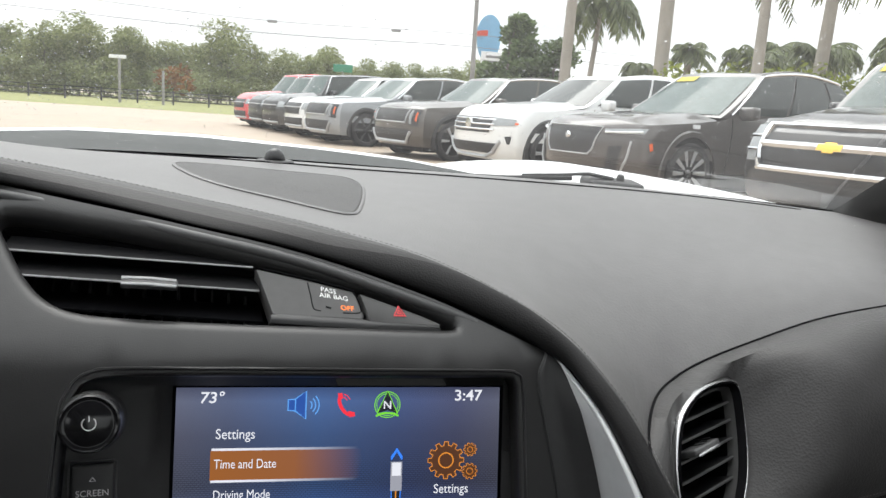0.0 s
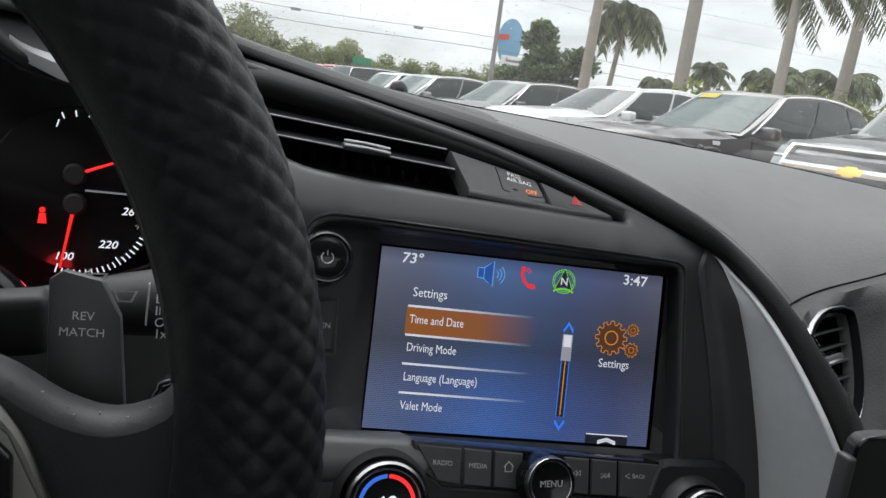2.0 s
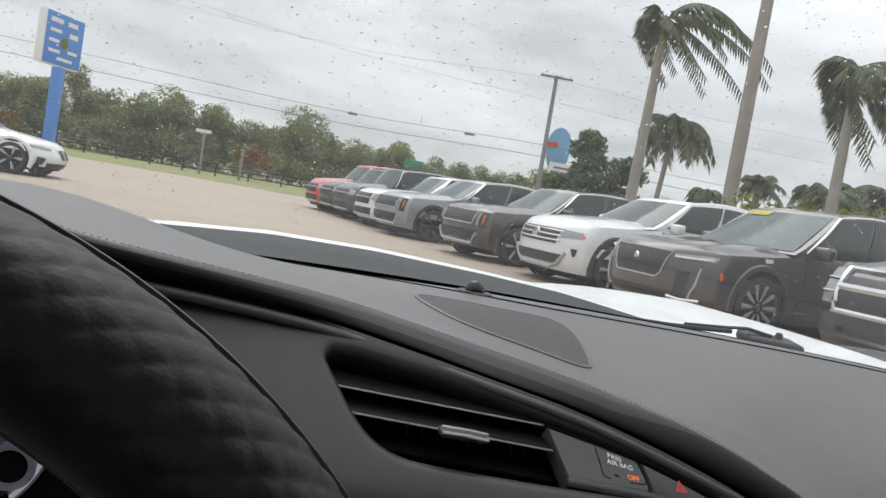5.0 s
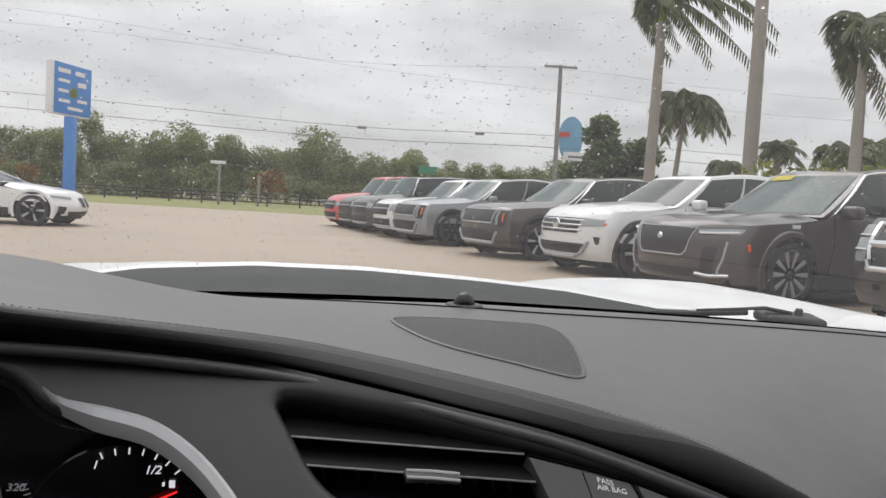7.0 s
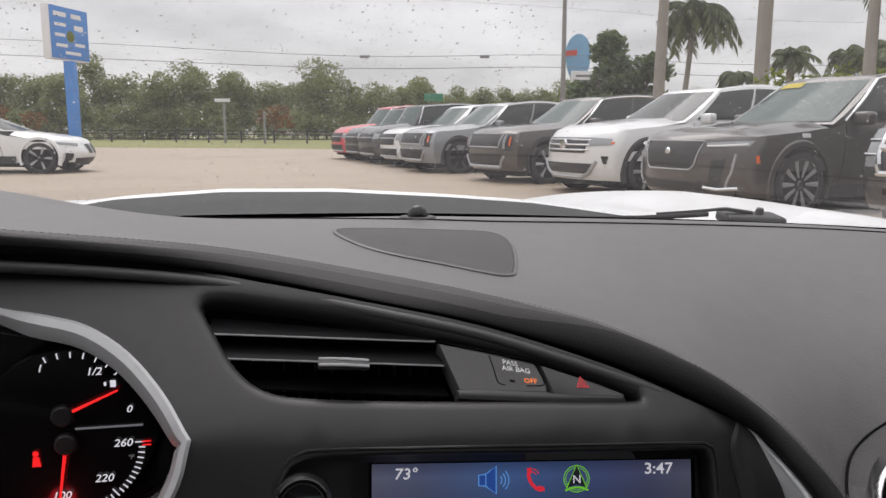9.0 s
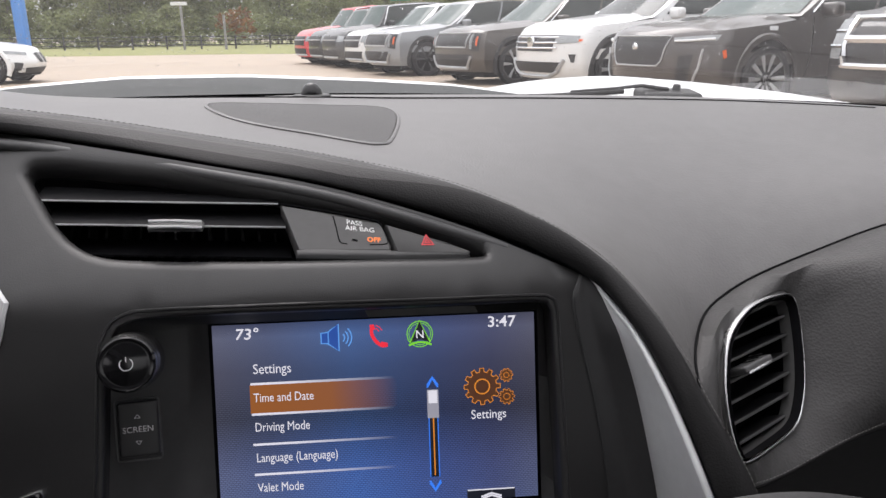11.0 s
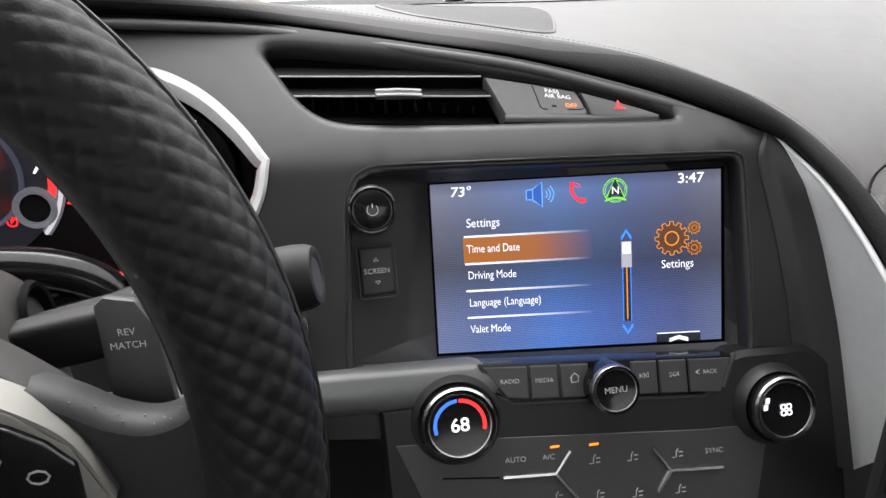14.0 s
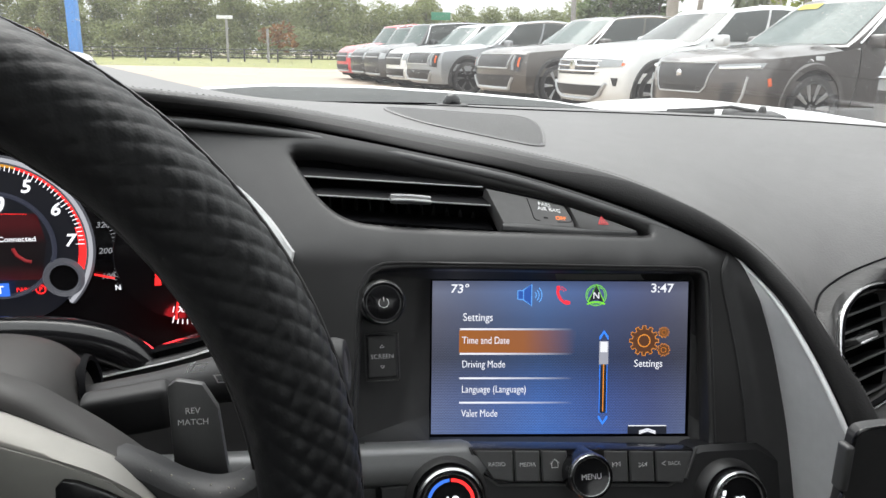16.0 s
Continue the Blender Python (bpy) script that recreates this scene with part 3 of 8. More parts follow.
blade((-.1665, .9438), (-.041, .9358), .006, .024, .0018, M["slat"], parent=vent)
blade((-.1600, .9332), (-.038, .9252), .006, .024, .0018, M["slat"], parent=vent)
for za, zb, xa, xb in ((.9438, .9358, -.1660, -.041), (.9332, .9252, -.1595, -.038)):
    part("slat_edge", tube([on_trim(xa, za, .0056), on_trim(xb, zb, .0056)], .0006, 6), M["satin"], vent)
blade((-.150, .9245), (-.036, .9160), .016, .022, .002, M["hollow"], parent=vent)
for i in range(13):
    x = -.155 + i * .0092
    zt = interp(x, [-.17, -.138, -.075, -.04], [.957, .953, .942, .936]) - .003
    part("vane", plate([on_trim(x, zt, .030), on_trim(x, .918, .030), on_trim(x, .918, .046), on_trim(x, zt, .046)], V(.0012, 0, 0)), M["black"], vent)
tab = join(box((0, 0, .0005), (.0275, .010, .0032), .0014))
bmesh.ops.transform(tab, matrix=Matrix.Translation(on_trim(-.094, .9255, -.0005)) @ pose(0, 0, 0, 6, 3.6, 0), verts=tab.verts)
tb = part("vent_tab", tab, M["button"], vent, "dark grey vent tab with chrome edges")
for dz in (.0002, -.0022):
    part("tab_edge", tube([on_trim(-.1072, .9264 + dz, -.0052), on_trim(-.094, .9256 + dz, -.0058), on_trim(-.0808, .9247 + dz, -.0052)], .0009, 6), M["bezel_silver"], tb)

# airbag lamp and hazard buttons, set into the same opening
BTN1 = [(-.0400, .9345), (-.010, .929), (.0145, .9235), (.0178, .9132), (.0165, .9105), (-.0325, .9135)]
BTN2 = [(.0165, .923), (.048, .9135), (.0615, .9085), (.0600, .9065), (.0205, .9092), (.0188, .9135)]


def button_face(loop, deep, thick):
    lp = loop[::-1] if sum(loop[i][0] * loop[(i + 1) % len(loop)][1] - loop[(i + 1) % len(loop)][0] * loop[i][1] for i in range(len(loop))) < 0 else loop
    i1 = inset_loop(lp, .0012)
    rows = [[on_trim(x, z, deep + thick) for x, z in lp], [on_trim(x, z, deep + .0012) for x, z in lp], [on_trim(x, z, deep) for x, z in i1]]
    bm = loft(rows, True)
    bm.faces.new([v for v in (bm.verts.new(p) for p in rows[-1])])
    bmesh.ops.remove_doubles(bm, verts=bm.verts, dist=1e-6)
    return bm


sw = part("switch_bank", button_face(BTN1, .0035, .012), M["switch"], dash, "dark grey airbag lamp panel")
part("hazard_button", button_face(BTN2, .0035, .012), M["switch"], sw)
base_strip = [(-.0338, .9140), (-.0290, .9143), (.0165, .9112), (.0205, .9103), (.0600, .9072), (.0605, .9060), (.060, .9052), (.02, .9068), (-.034, .9108)]
part("lower_edge", button_face(base_strip, .0022, .01), M["black"], sw, "darker chamfered lower edge")
for line in ([(-.0118, .9278), (-.0108, .9225), (-.0098, .9165), (-.0060, .9152)], [(.0125, .9242), (.0150, .9205), (.0165, .9160), (.0150, .9140), (.0060, .9142)], [(-.0395, .9348), (-.0120, .9296), (.0140, .9240)]):
    part("lens_groove", tube([on_trim(q.x, q.y, .0036) for q in spline([(a_, b_, 0) for a_, b_ in line], 4)], .0004, 5), M["hollow"], sw)
UPB = V(0, .755, .656)
letters("lettering", "PASS", sw, M["label"], on_trim(-.0006, .9240, .0033), V(1, -.207, -.18), UPB, .0043, bold=0.01)
letters("lettering", "AIR BAG", sw, M["label"], on_trim(.0020, .9211, .0033), V(1, -.161, -.14), UPB, .0043, bold=0.01)
letters("lettering", "OFF", sw, M["orange_glow"], on_trim(.0088, .9160, .0033), V(1, -.115, -.1), UPB, .0043, bold=0.015)
part("lamp_slot", button_face([(-.0040, .9172), (.0004, .9169), (.0007, .9159), (-.0036, .9162)], .0032, .001), M["hollow"], sw)


def outline_shape(pts, w, n):
    """A line drawing: a flat band along a closed outline."""
    k = len(pts)
    c = sum((Vector(p) for p in pts), Vector()) / k
    return loft([[Vector(p) for p in pts] + [Vector(pts[0])], [Vector(p).lerp(c, w) for p in pts] + [Vector(pts[0]).lerp(c, w)]])


def tri_at(x, z, s, deep):
    return [on_trim(x - s, z - s * .62, deep), on_trim(x + s, z - s * .62 - .0004, deep), on_trim(x, z + s * .62, deep)]


part("hazard_mark", join(outline_shape(tri_at(.0380, .9145, .0038, .0030), .30, 0), outline_shape(tri_at(.0380, .9141, .0018, .0030), .6, 0)), M["redprint"], sw, "red hazard triangle")

# speaker grille and sensor on the pad
SPK = [(-.088, .584), (-.081, .603), (-.035, .632), (.017, .648), (.050, .651), (.063, .637), (.064, .607), (.055, .564), (.042, .522), (.033, .512), (.022, .511), (-.010, .521), (-.045, .529), (-.065, .540), (-.079, .559)]


def grille_mesh(loop, up, step=.012):
    return skin(loop, [], lambda x, y, d: on_pad(x, y, up - d), step)


spk_loop = [(p[0], p[1]) for p in spline([(a, b, 0) for a, b in SPK], 4, True)]


def perforated():
    m, nt, p = shader("perforated_grille")
    N, L = nt.nodes.new, nt.links.new
    co, mp, v, r = N("ShaderNodeTexCoord"), N("ShaderNodeMapping"), N("ShaderNodeTexVoronoi"), N("ShaderNodeMapRange")
    mp.inputs["Scale"].default_value = (440, 440, 0)
    mp.inputs["Rotation"].default_value = (0, 0, 0.6)
    v.inputs["Scale"].default_value, v.inputs["Randomness"].default_value = 1.0, 0.0
    L(co.outputs["Object"], mp.inputs[0])
    L(mp.outputs[0], v.inputs["Vector"])
    r.inputs[1].default_value, r.inputs[2].default_value = 0.36, 0.46
    L(v.outputs["Distance"], r.inputs[0])
    mix = N("ShaderNodeMixRGB")
    mix.inputs[1].default_value, mix.inputs[2].default_value = (0.002, 0.002, 0.002, 1), (0.080, 0.078, 0.077, 1)
    L(r.outputs[0], mix.inputs[0])
    L(mix.outputs[0], p.inputs["Base Color"])
    b = N("ShaderNodeBump")
    b.inputs["Strength"].default_value, b.inputs["Distance"].default_value = 0.6, 0.0008
    L(r.outputs[0], b.inputs["Height"])
    L(b.outputs[0], p.inputs["Normal"])
    p.inputs["Roughness"].default_value = 0.5
    return m


M["perforated"] = perforated()
spk = part("speaker_grille", grille_mesh(inset_loop(spk_loop, .002), .0012), M["perforated"], dash, "perforated black speaker grille")
part("grille_frame", loft([[on_pad(x, y, h) for x, y in inset_loop(spk_loop, d)] for d, h in ((-.0016, -.001), (-.0016, .0008), (-.0006, .0015), (.0008, .0015), (.0018, .0004))], True), M["pad"], spk)
sb = on_pad(0, .722)
sensor = part("light_sensor", turned([(.0, .0128), (.003, .0125), (.0065, .0105), (.009, .007), (.0103, .003), (.0106, -.002)], sb, (0, 0, 1), 24), M["gloss"], dash, "small black domed light sensor")
part("sensor_base", turned([(.0, .0018), (.017, .0016), (.0185, .0004), (.0188, -.002)], sb, (0, 0, 1), 28), M["black"], sensor)
part("defrost_sensor", join(box(on_pad(.530, .449, .0018), (.044, .015, .0042), .0020, pose(0, 0, 0, 16, 0, -4), 3)), M["black"], dash)
part("pad_seam", tube([on_pad(x, interp(x, [-.3, 0, .3, .62], [.700, .706, .704, .690]), .0002) for x in np.linspace(-.22, .62, 40)], .0011, 6), M["hollow"], dash)

# passenger side panel with its vent
SE, LO = spline(SEAM, 6), spline(LOWER, 6)


RING2 = [(-.0310, .0188), (-.0155, .0302), (.009, .0382), (.0385, .0385), (.0510, .0320), (.0440, .0090), (.0305, -.016), (.0172, -.0317), (.0019, -.0414), (-.0292, -.0453), (-.0486, -.0461), (-.0545, -.0420), (-.0530, -.0239), (-.0455, -.0028)]
RC, RX, RY, RN = V(.248, .35, .822), V(.9333, .3590, 0), V(-.1843, .4792, .8581), V(.3081, -.8009, .5134)
ring2 = [(p[0], p[1]) for p in spline([(a, b, 0) for a, b in RING2], 4, True)]


def on_ring(p, d=0.0):
    return RC + RX * p[0] + RY * p[1] + RN * d


def ring_gap(a, b):
    """How far a point of the vent's plane lies outside the ring; 0 inside."""
    c, k = False, len(ring2)
    for i in range(k):
        p, q = ring2[i - 1], ring2[i]
        if (p[1] > b) != (q[1] > b) and a < (q[0] - p[0]) * (b - p[1]) / (q[1] - p[1]) + p[0]:
            c = not c
    return 0.0 if c else math.sqrt(min((a - p[0]) ** 2 + (b - p[1]) ** 2 for p in ring2))


def on_panel(c, v, deep=0.0):
    t = max(0.0, min(1.0, c / 0.55)) * (len(SE) - 1)
    i = min(int(t), len(SE) - 2)
    a, b = SE[i].lerp(SE[i + 1], t - i), LO[i].lerp(LO[i + 1], t - i)
    w = max(0, min(1, v / 0.1))
    o = V(.10, -.86, .50)
    # past the vent the panel is fullest near its seam and turns under below it
    k = max(0.0, min(1.0, (c - .24) / .16))
    p = a.lerp(b, w) + o * ((.040 + .014 * k) * math.sin(math.pi * w ** (.85 - .38 * k)) ** .75 * min(1, max(.05, (c - .02) / .12)))
    # near the vent the leather swells into a rounded collar round the ring
    q = p - RC
    gap = ring_gap(q.dot(RX), q.dot(RY))
    k = max(0.0, 1 - gap / .034)
    k = k * k * (3 - 2 * k)
    edge = min(w, 1 - w) / .12
    p = p + RN * ((-.0035 + .0040 * math.sin(min(1, gap / .012) * math.pi / 2) - q.dot(RN)) * k * max(0.0, min(1.0, edge)))
    return p - o * deep


PANEL_GRID = [(i * .01, j * .0025, on_panel(i * .01, j * .0025)) for i in range(56) for j in range(41)]


def to_panel(q):
    return min(PANEL_GRID, key=lambda g: (g[2] - q).length)[:2]


hole = [to_panel(on_ring(p)) for p in RING2]
hole = [(p[0], p[1]) for p in spline([(a, b, 0) for a, b in hole], 3, True)]
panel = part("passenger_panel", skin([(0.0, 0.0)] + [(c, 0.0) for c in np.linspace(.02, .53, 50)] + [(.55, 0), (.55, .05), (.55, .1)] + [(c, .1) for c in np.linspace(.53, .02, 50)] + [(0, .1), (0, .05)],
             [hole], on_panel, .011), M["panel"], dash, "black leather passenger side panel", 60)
part("edge_roll", tube([p + V(0, .001, -.001) for p in LO[12:]], .0016, 8), M["brow"], panel)
part("seam_groove", tube([p + V(0, -.0008, .0008) for p in SE[6:]], .0008, 6), M["hollow"], panel)
tagged(part("stitching", stitches([p + V(0, -.004, .006) for p in LO[14::4]], up=V(0, -.8, .4)), M["thread"], panel), kind="stuff")
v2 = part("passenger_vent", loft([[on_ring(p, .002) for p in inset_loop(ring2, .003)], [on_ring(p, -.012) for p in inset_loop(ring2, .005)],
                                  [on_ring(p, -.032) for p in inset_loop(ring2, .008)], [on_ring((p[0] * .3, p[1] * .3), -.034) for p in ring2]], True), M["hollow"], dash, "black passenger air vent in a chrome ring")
part("vent_ring", loft([[on_ring(p, h) for p in inset_loop(ring2, d)] for d, h in ((-.0004, -.006), (-.0002, .0003), (.0003, .0010), (.0012, .0010), (.0024, -.0002), (.0032, -.007))], True), M["chrome"], v2, "bright chrome vent ring")
part("vent_throat", loft([[on_ring(p, h) for p in inset_loop(ring2, d)] for d, h in ((.0033, -.001), (.0042, -.006), (.0056, -.0115))], True), M["switch"], v2, "grey inner wall of the vent", 60)
hole4 = [on_panel(q[0], q[1], .0006) for q in spline([(*to_panel(on_ring(p)), 0) for p in RING2], 4, True)]
part("vent_surround", loft([[on_ring(p, .0005) for p in inset_loop(ring2, .0008)], [on_ring(p, -.001).lerp(q, .5) for p, q in zip(ring2, hole4)], hole4], True), M["panel"], v2, "", 60)


def ring_span(y):
    xs = []
    for i in range(len(ring2)):
        a, b = ring2[i - 1], ring2[i]
        if (a[1] > y) != (b[1] > y):
            xs.append(a[0] + (b[0] - a[0]) * (y - a[1]) / (b[1] - a[1]))
    return min(xs), max(xs)


for k in range(7):
    y = -.036 + k * .0115
    a, b = ring_span(y)
    p, q = on_ring((a + .003, y - .001), -.007), on_ring((b - .006, y + .002), -.007)
    d, u = -RN * .016 + RY * .001, RY * .0011
    sl2 = part("slat", loft([[e + u, e + u + d, e - u + d, e - u, e + u] for e in (p, q)]), M["slat"], v2)
    part("slat_edge", tube([p, q], .0009, 6), M["button"], sl2)
TURN2 = Matrix((RX, -RN, RY)).transposed().to_4x4() @ pose(0, 0, 0, 0, -3, 0)
tab2 = part("vent_tab", join(box((0, 0, 0), (.028, .014, .0045), .0016, Matrix.Translation(on_ring((-.016, .0035), .000)) @ TURN2, 3)), M["button"], v2, "ribbed vent tab with a bright edge")
for k in range(5):
    part("rib", box((0, 0, 0), (.0014, .010, .0008), .0003, Matrix.Translation(on_ring((-.024 + k * .004, .0035 + (k - 2) * .001), .000)) @ TURN2 @ Matrix.Translation((0, 0, .0024))), M["slat"], tab2)
part("tab_edge", box((0, 0, 0), (.024, .0014, .0022), .0006, Matrix.Translation(on_ring((-.016, .0015), .0068)) @ TURN2), M["chrome"], tab2)
# outboard vent, seen only in part
RC3 = V(.530, .366, .862)
ring3 = [(p[0], p[1]) for p in spline([(-.074, .040, 0), (-.030, .045, 0), (.045, .045, 0), (.058, 0, 0), (.050, -.038, 0), (.0, -.042, 0), (-.020, -.034, 0), (-.048, .002, 0)], 4, True)]


def on_ring3(p, d=0.0):
    return RC3 + V(1, .1, 0) * p[0] + V(0, .45, .9) * p[1] + V(.1, -.89, .45) * d


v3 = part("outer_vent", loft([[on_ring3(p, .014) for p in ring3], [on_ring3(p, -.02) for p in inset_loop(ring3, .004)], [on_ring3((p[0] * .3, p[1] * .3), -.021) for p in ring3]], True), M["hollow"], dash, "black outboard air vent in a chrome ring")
part("vent_ring", loft([[on_ring3(p, h) for p in inset_loop(ring3, d)] for d, h in ((-.0008, .004), (-.0004, .014), (.0004, .0150), (.0014, .0142), (.002, .006))], True), M["chrome"], v3)
for k in range(5):
    y = -.026 + k * .013
    part("slat", loft([[e, e + V(0, .014, .004), e + V(0, .014, .001), e + V(0, 0, -.003), e] for e in (on_ring3((-.044 - y * .75, y), .006), on_ring3((.046, y), .006))]), M["button"], v3)
# glovebox face and footwell under the panel
part("glovebox", loft([[p + V(0, .006, -.001) for p in LO[12:]], [p + V(.01, .07, -.02) for p in LO[12:]], [p + V(.01, .10, -.30) for p in LO[12:]]]), M["black"], dash, "black glovebox face in shadow")
part("stack_side", loft([[p + V(.012, .006, 0) for p in spline(CREASE[13:], 4)[::-1]] + [V(.16, .2, .70)], [p + V(.02, .05, -.02) for p in spline(STITCH[13:], 4)[::-1]] + [V(.19, .3, .70)]]), M["black"], dash)

# ---- touch-screen unit ----
TL, TR, BR, BL = V(-.0805, .3715, .8740), V(.0918, .3470, .8740), V(.0893, .3262, .7712), V(-.0838, .3507, .7718)
SU, SD = (TR - TL + BR - BL) / 2, (BL - TL + BR - TR) / 2
SN = SU.cross(-SD).normalized()
SR, SUP = SU.normalized(), (-SD).normalized()
unit = thing("touch_screen_unit", (0, .34, .775), "gloss black touch-screen unit in the centre of the dashboard", "touch screen")


def on_screen(x, y, d=0.0):
    return TL + (TR - TL) * x * (1 - y) + (BR - BL) * x * y + (BL - TL) * y + SN * d


def bezel_rows():
    loop = BEZEL
    edge = []
    for x, z in loop:
        fx = (x + .0838) / .175
        fy = (.874 - z) / .103
        fx = -.008 if fx < .04 else 1.008 if fx > .96 else fx
        fy = -.012 if fy < .08 else 1.014 if fy > .90 else fy
        edge.append(on_screen(max(-.008, min(1.008, fx)), max(-.012, min(1.012, fy)), .002))
    rows = [[on_trim(x, z, .010) for x, z in inset_loop(loop, .002)], [on_trim(x, z, .013) for x, z in inset_loop(loop, .0025)]]
    return rows + [[a.lerp(b, v) for a, b in zip(rows[-1], edge)] for v in (.25, .5, .75, 1.0)]


part("bezel", loft(bezel_rows(), True), M["black"], unit, "gloss black screen surround", 30)


def screen_picture():
    m, nt, p = shader("screen_picture")
    N, L = nt.nodes.new, nt.links.new
    co, sep = N("ShaderNodeTexCoord"), N("ShaderNodeSeparateXYZ")
    L(co.outputs["UV"], sep.inputs[0])

    def ramp(src, stops):
        r = N("ShaderNodeValToRGB")
        e = r.color_ramp.elements
        while len(e) < len(stops):
            e.new(0.5)
        for el, (q, c) in zip(e, stops):
            el.position, el.color = q, (*c, 1)
        L(src, r.inputs[0])
        return r.outputs[0]
    across = ramp(sep.outputs[0], [(0.0, (.070, .078, .115)), (.16, (.052, .067, .120)), (.42, (.036, .076, .185)), (.66, (.032, .052, .128)), (.86, (.038, .045, .090)), (1, (.055, .060, .090))])
    down = ramp(sep.outputs[1], [(0, (.95, 1.12, 1.35)), (.22, (.85, .95, 1.15)), (.5, (.42, .42, .42)), (.75, (.62, .6, .6)), (.93, (.95, .95, .95)), (1, (.5, .5, .55))])
    mul = N("ShaderNodeMixRGB")
    mul.blend_type, mul.inputs[0].default_value = "MULTIPLY", 1
    L(across, mul.inputs[1])
    L(down, mul.inputs[2])
    mp = N("ShaderNodeMapping")
    mp.inputs["Scale"].default_value = (88, 48, 1)
    mp.inputs["Rotation"].default_value = (0, 0, 0.0)
    L(co.outputs["UV"], mp.inputs[0])
    br = N("ShaderNodeTexBrick")
    br.inputs["Scale"].default_value, br.inputs["Mortar Size"].default_value, br.inputs["Mortar Smooth"].default_value = 1.0, .16, .8
    br.inputs["Color1"].default_value = br.inputs["Color2"].default_value = (1.22, 1.22, 1.22, 1)
    br.inputs["Mortar"].default_value = (.62, .62, .64, 1)
    br.inputs["Brick Width"].default_value, br.inputs["Row Height"].default_value = 1.0, .5
    L(mp.outputs[0], br.inputs["Vector"])
    fade = ramp(sep.outputs[1], [(0, (1, 1, 1)), (.55, (1, 1, 1)), (.72, (0, 0, 0)), (1, (0, 0, 0))])
    wv = N("ShaderNodeMixRGB")
    wv.inputs[1].default_value = (1, 1, 1, 1)
    L(fade, wv.inputs[0])
    L(br.outputs[0], wv.inputs[2])
    m2 = N("ShaderNodeMixRGB")
    m2.blend_type, m2.inputs[0].default_value = "MULTIPLY", 1
    L(mul.outputs[0], m2.inputs[1])
    L(wv.outputs[0], m2.inputs[2])
    p.inputs["Base Color"].default_value = (.01, .01, .012, 1)
    p.inputs["Roughness"].default_value = .22
    L(m2.outputs[0], p.inputs["Emission Color"])
    p.inputs["Emission Strength"].default_value = 0.98
    return m


def faded(name, color, strength, stops):
    """Light that fades along its length."""
    m, nt, p = shader(name)
    N, L = nt.nodes.new, nt.links.new
    nt.nodes.remove(p)
    co, sep, r = N("ShaderNodeTexCoord"), N("ShaderNodeSeparateXYZ"), N("ShaderNodeValToRGB")
    L(co.outputs["UV"], sep.inputs[0])
    e = r.color_ramp.elements
    while len(e) < len(stops):
        e.new(0.5)
    for el, (q, c) in zip(e, stops):
        el.position, el.color = q, (c, c, c, 1)
    L(sep.outputs[0], r.inputs[0])
    em, tr, mx = N("ShaderNodeEmission"), N("ShaderNodeBsdfTransparent"), N("ShaderNodeMixShader")
    em.inputs[0].default_value, em.inputs[1].default_value = (*color, 1), strength
    L(r.outputs[0], mx.inputs[0])
    L(tr.outputs[0], mx.inputs[1])
    L(em.outputs[0], mx.inputs[2])
    L(mx.outputs[0], nt.nodes["Material Output"].inputs[0])
    return m


M["picture"] = screen_picture()
M["bar_light"] = faded("orange_bar", (.30, .105, .025), 0.62, [(0, .95), (.55, .85), (1, 0)])
M["line_light"] = faded("white_line", (.75, .77, .85), 0.6, [(0, .9), (.06, 1), (.30, .9), (1, 0)])
M["s_white"] = glow("screen_white", (.72, .74, .80), 0.60)
M["s_blue"] = glow("screen_blue", (.03, .22, .95), 0.60)
M["s_pale_blue"] = glow("screen_pale_blue", (.12, .40, .95), 0.52)
M["s_deep"] = glow("screen_deep_blue", (.02, .09, .40), 0.5)
M["s_red"] = glow("screen_red", (.85, .025, .05), 0.60)
M["s_green"] = glow("screen_green", (.20, .75, .03), 0.54)
M["s_orange"] = glow("screen_orange", (.85, .30, .03), 0.48)
M["s_brown"] = glow("screen_brown", (.09, .030, .01), 0.5)
M["s_dark"] = glow("screen_dark", (.006, .008, .016), 0.60)
M["s_grey"] = glow("screen_grey", (.30, .31, .36), 0.60)


def screen_quad(x0, y0, x1, y1, d, cut=0.0):
    bm = bmesh.new()
    uv = bm.loops.layers.uv.new("uv")
    q = [(x0, y1), (x1, y1), (x1, y0), (x0, y0)]
    f = bm.faces.new([bm.verts.new(on_screen(a, b, d)) for a, b in q])
    for l, c in zip(f.loops, ((0, 0), (1, 0), (1, 1), (0, 1))):
        l[uv].uv = c
    return bm


disp = part("display", join(screen_quad(0, 0, 1, 1, 0), ), M["picture"], unit, "lit blue settings page of the display")


def s_text(words, x, y, size, align="LEFT", mat="s_white", shear=0.0, bold=0.0, wide=1.0):
    return letters("lettering", words, disp, M[mat], on_screen(x, y, .0012), SR, SUP, size, align, shear, wide, bold)


s_text("73°", .068, .052, .0082, shear=.12, bold=.012, wide=1.1)
s_text("3:47", .94, .044, .0084, "RIGHT", bold=.012, wide=1.1)
s_text("Settings", .118, .235, .0076, wide=.86)
for y, s in ((.385, "Time and Date"), (.54, "Driving Mode"), (.703, "Language (Language)"), (.862, "Valet Mode")):
    s_text(s, .116, y, .0070, wide=.76)
s_text("Settings", .846, .535, .0072, "CENTER", wide=.88)
part("highlight", screen_quad(.105, .318, .56, .468, .0002), M["bar_light"], disp, "orange highlighted menu row")
for y in (.312, .472, .632, .792):
    part("rule", screen_quad(.108, y - .006, .55, y + .006, .0004), M["line_light"], disp)


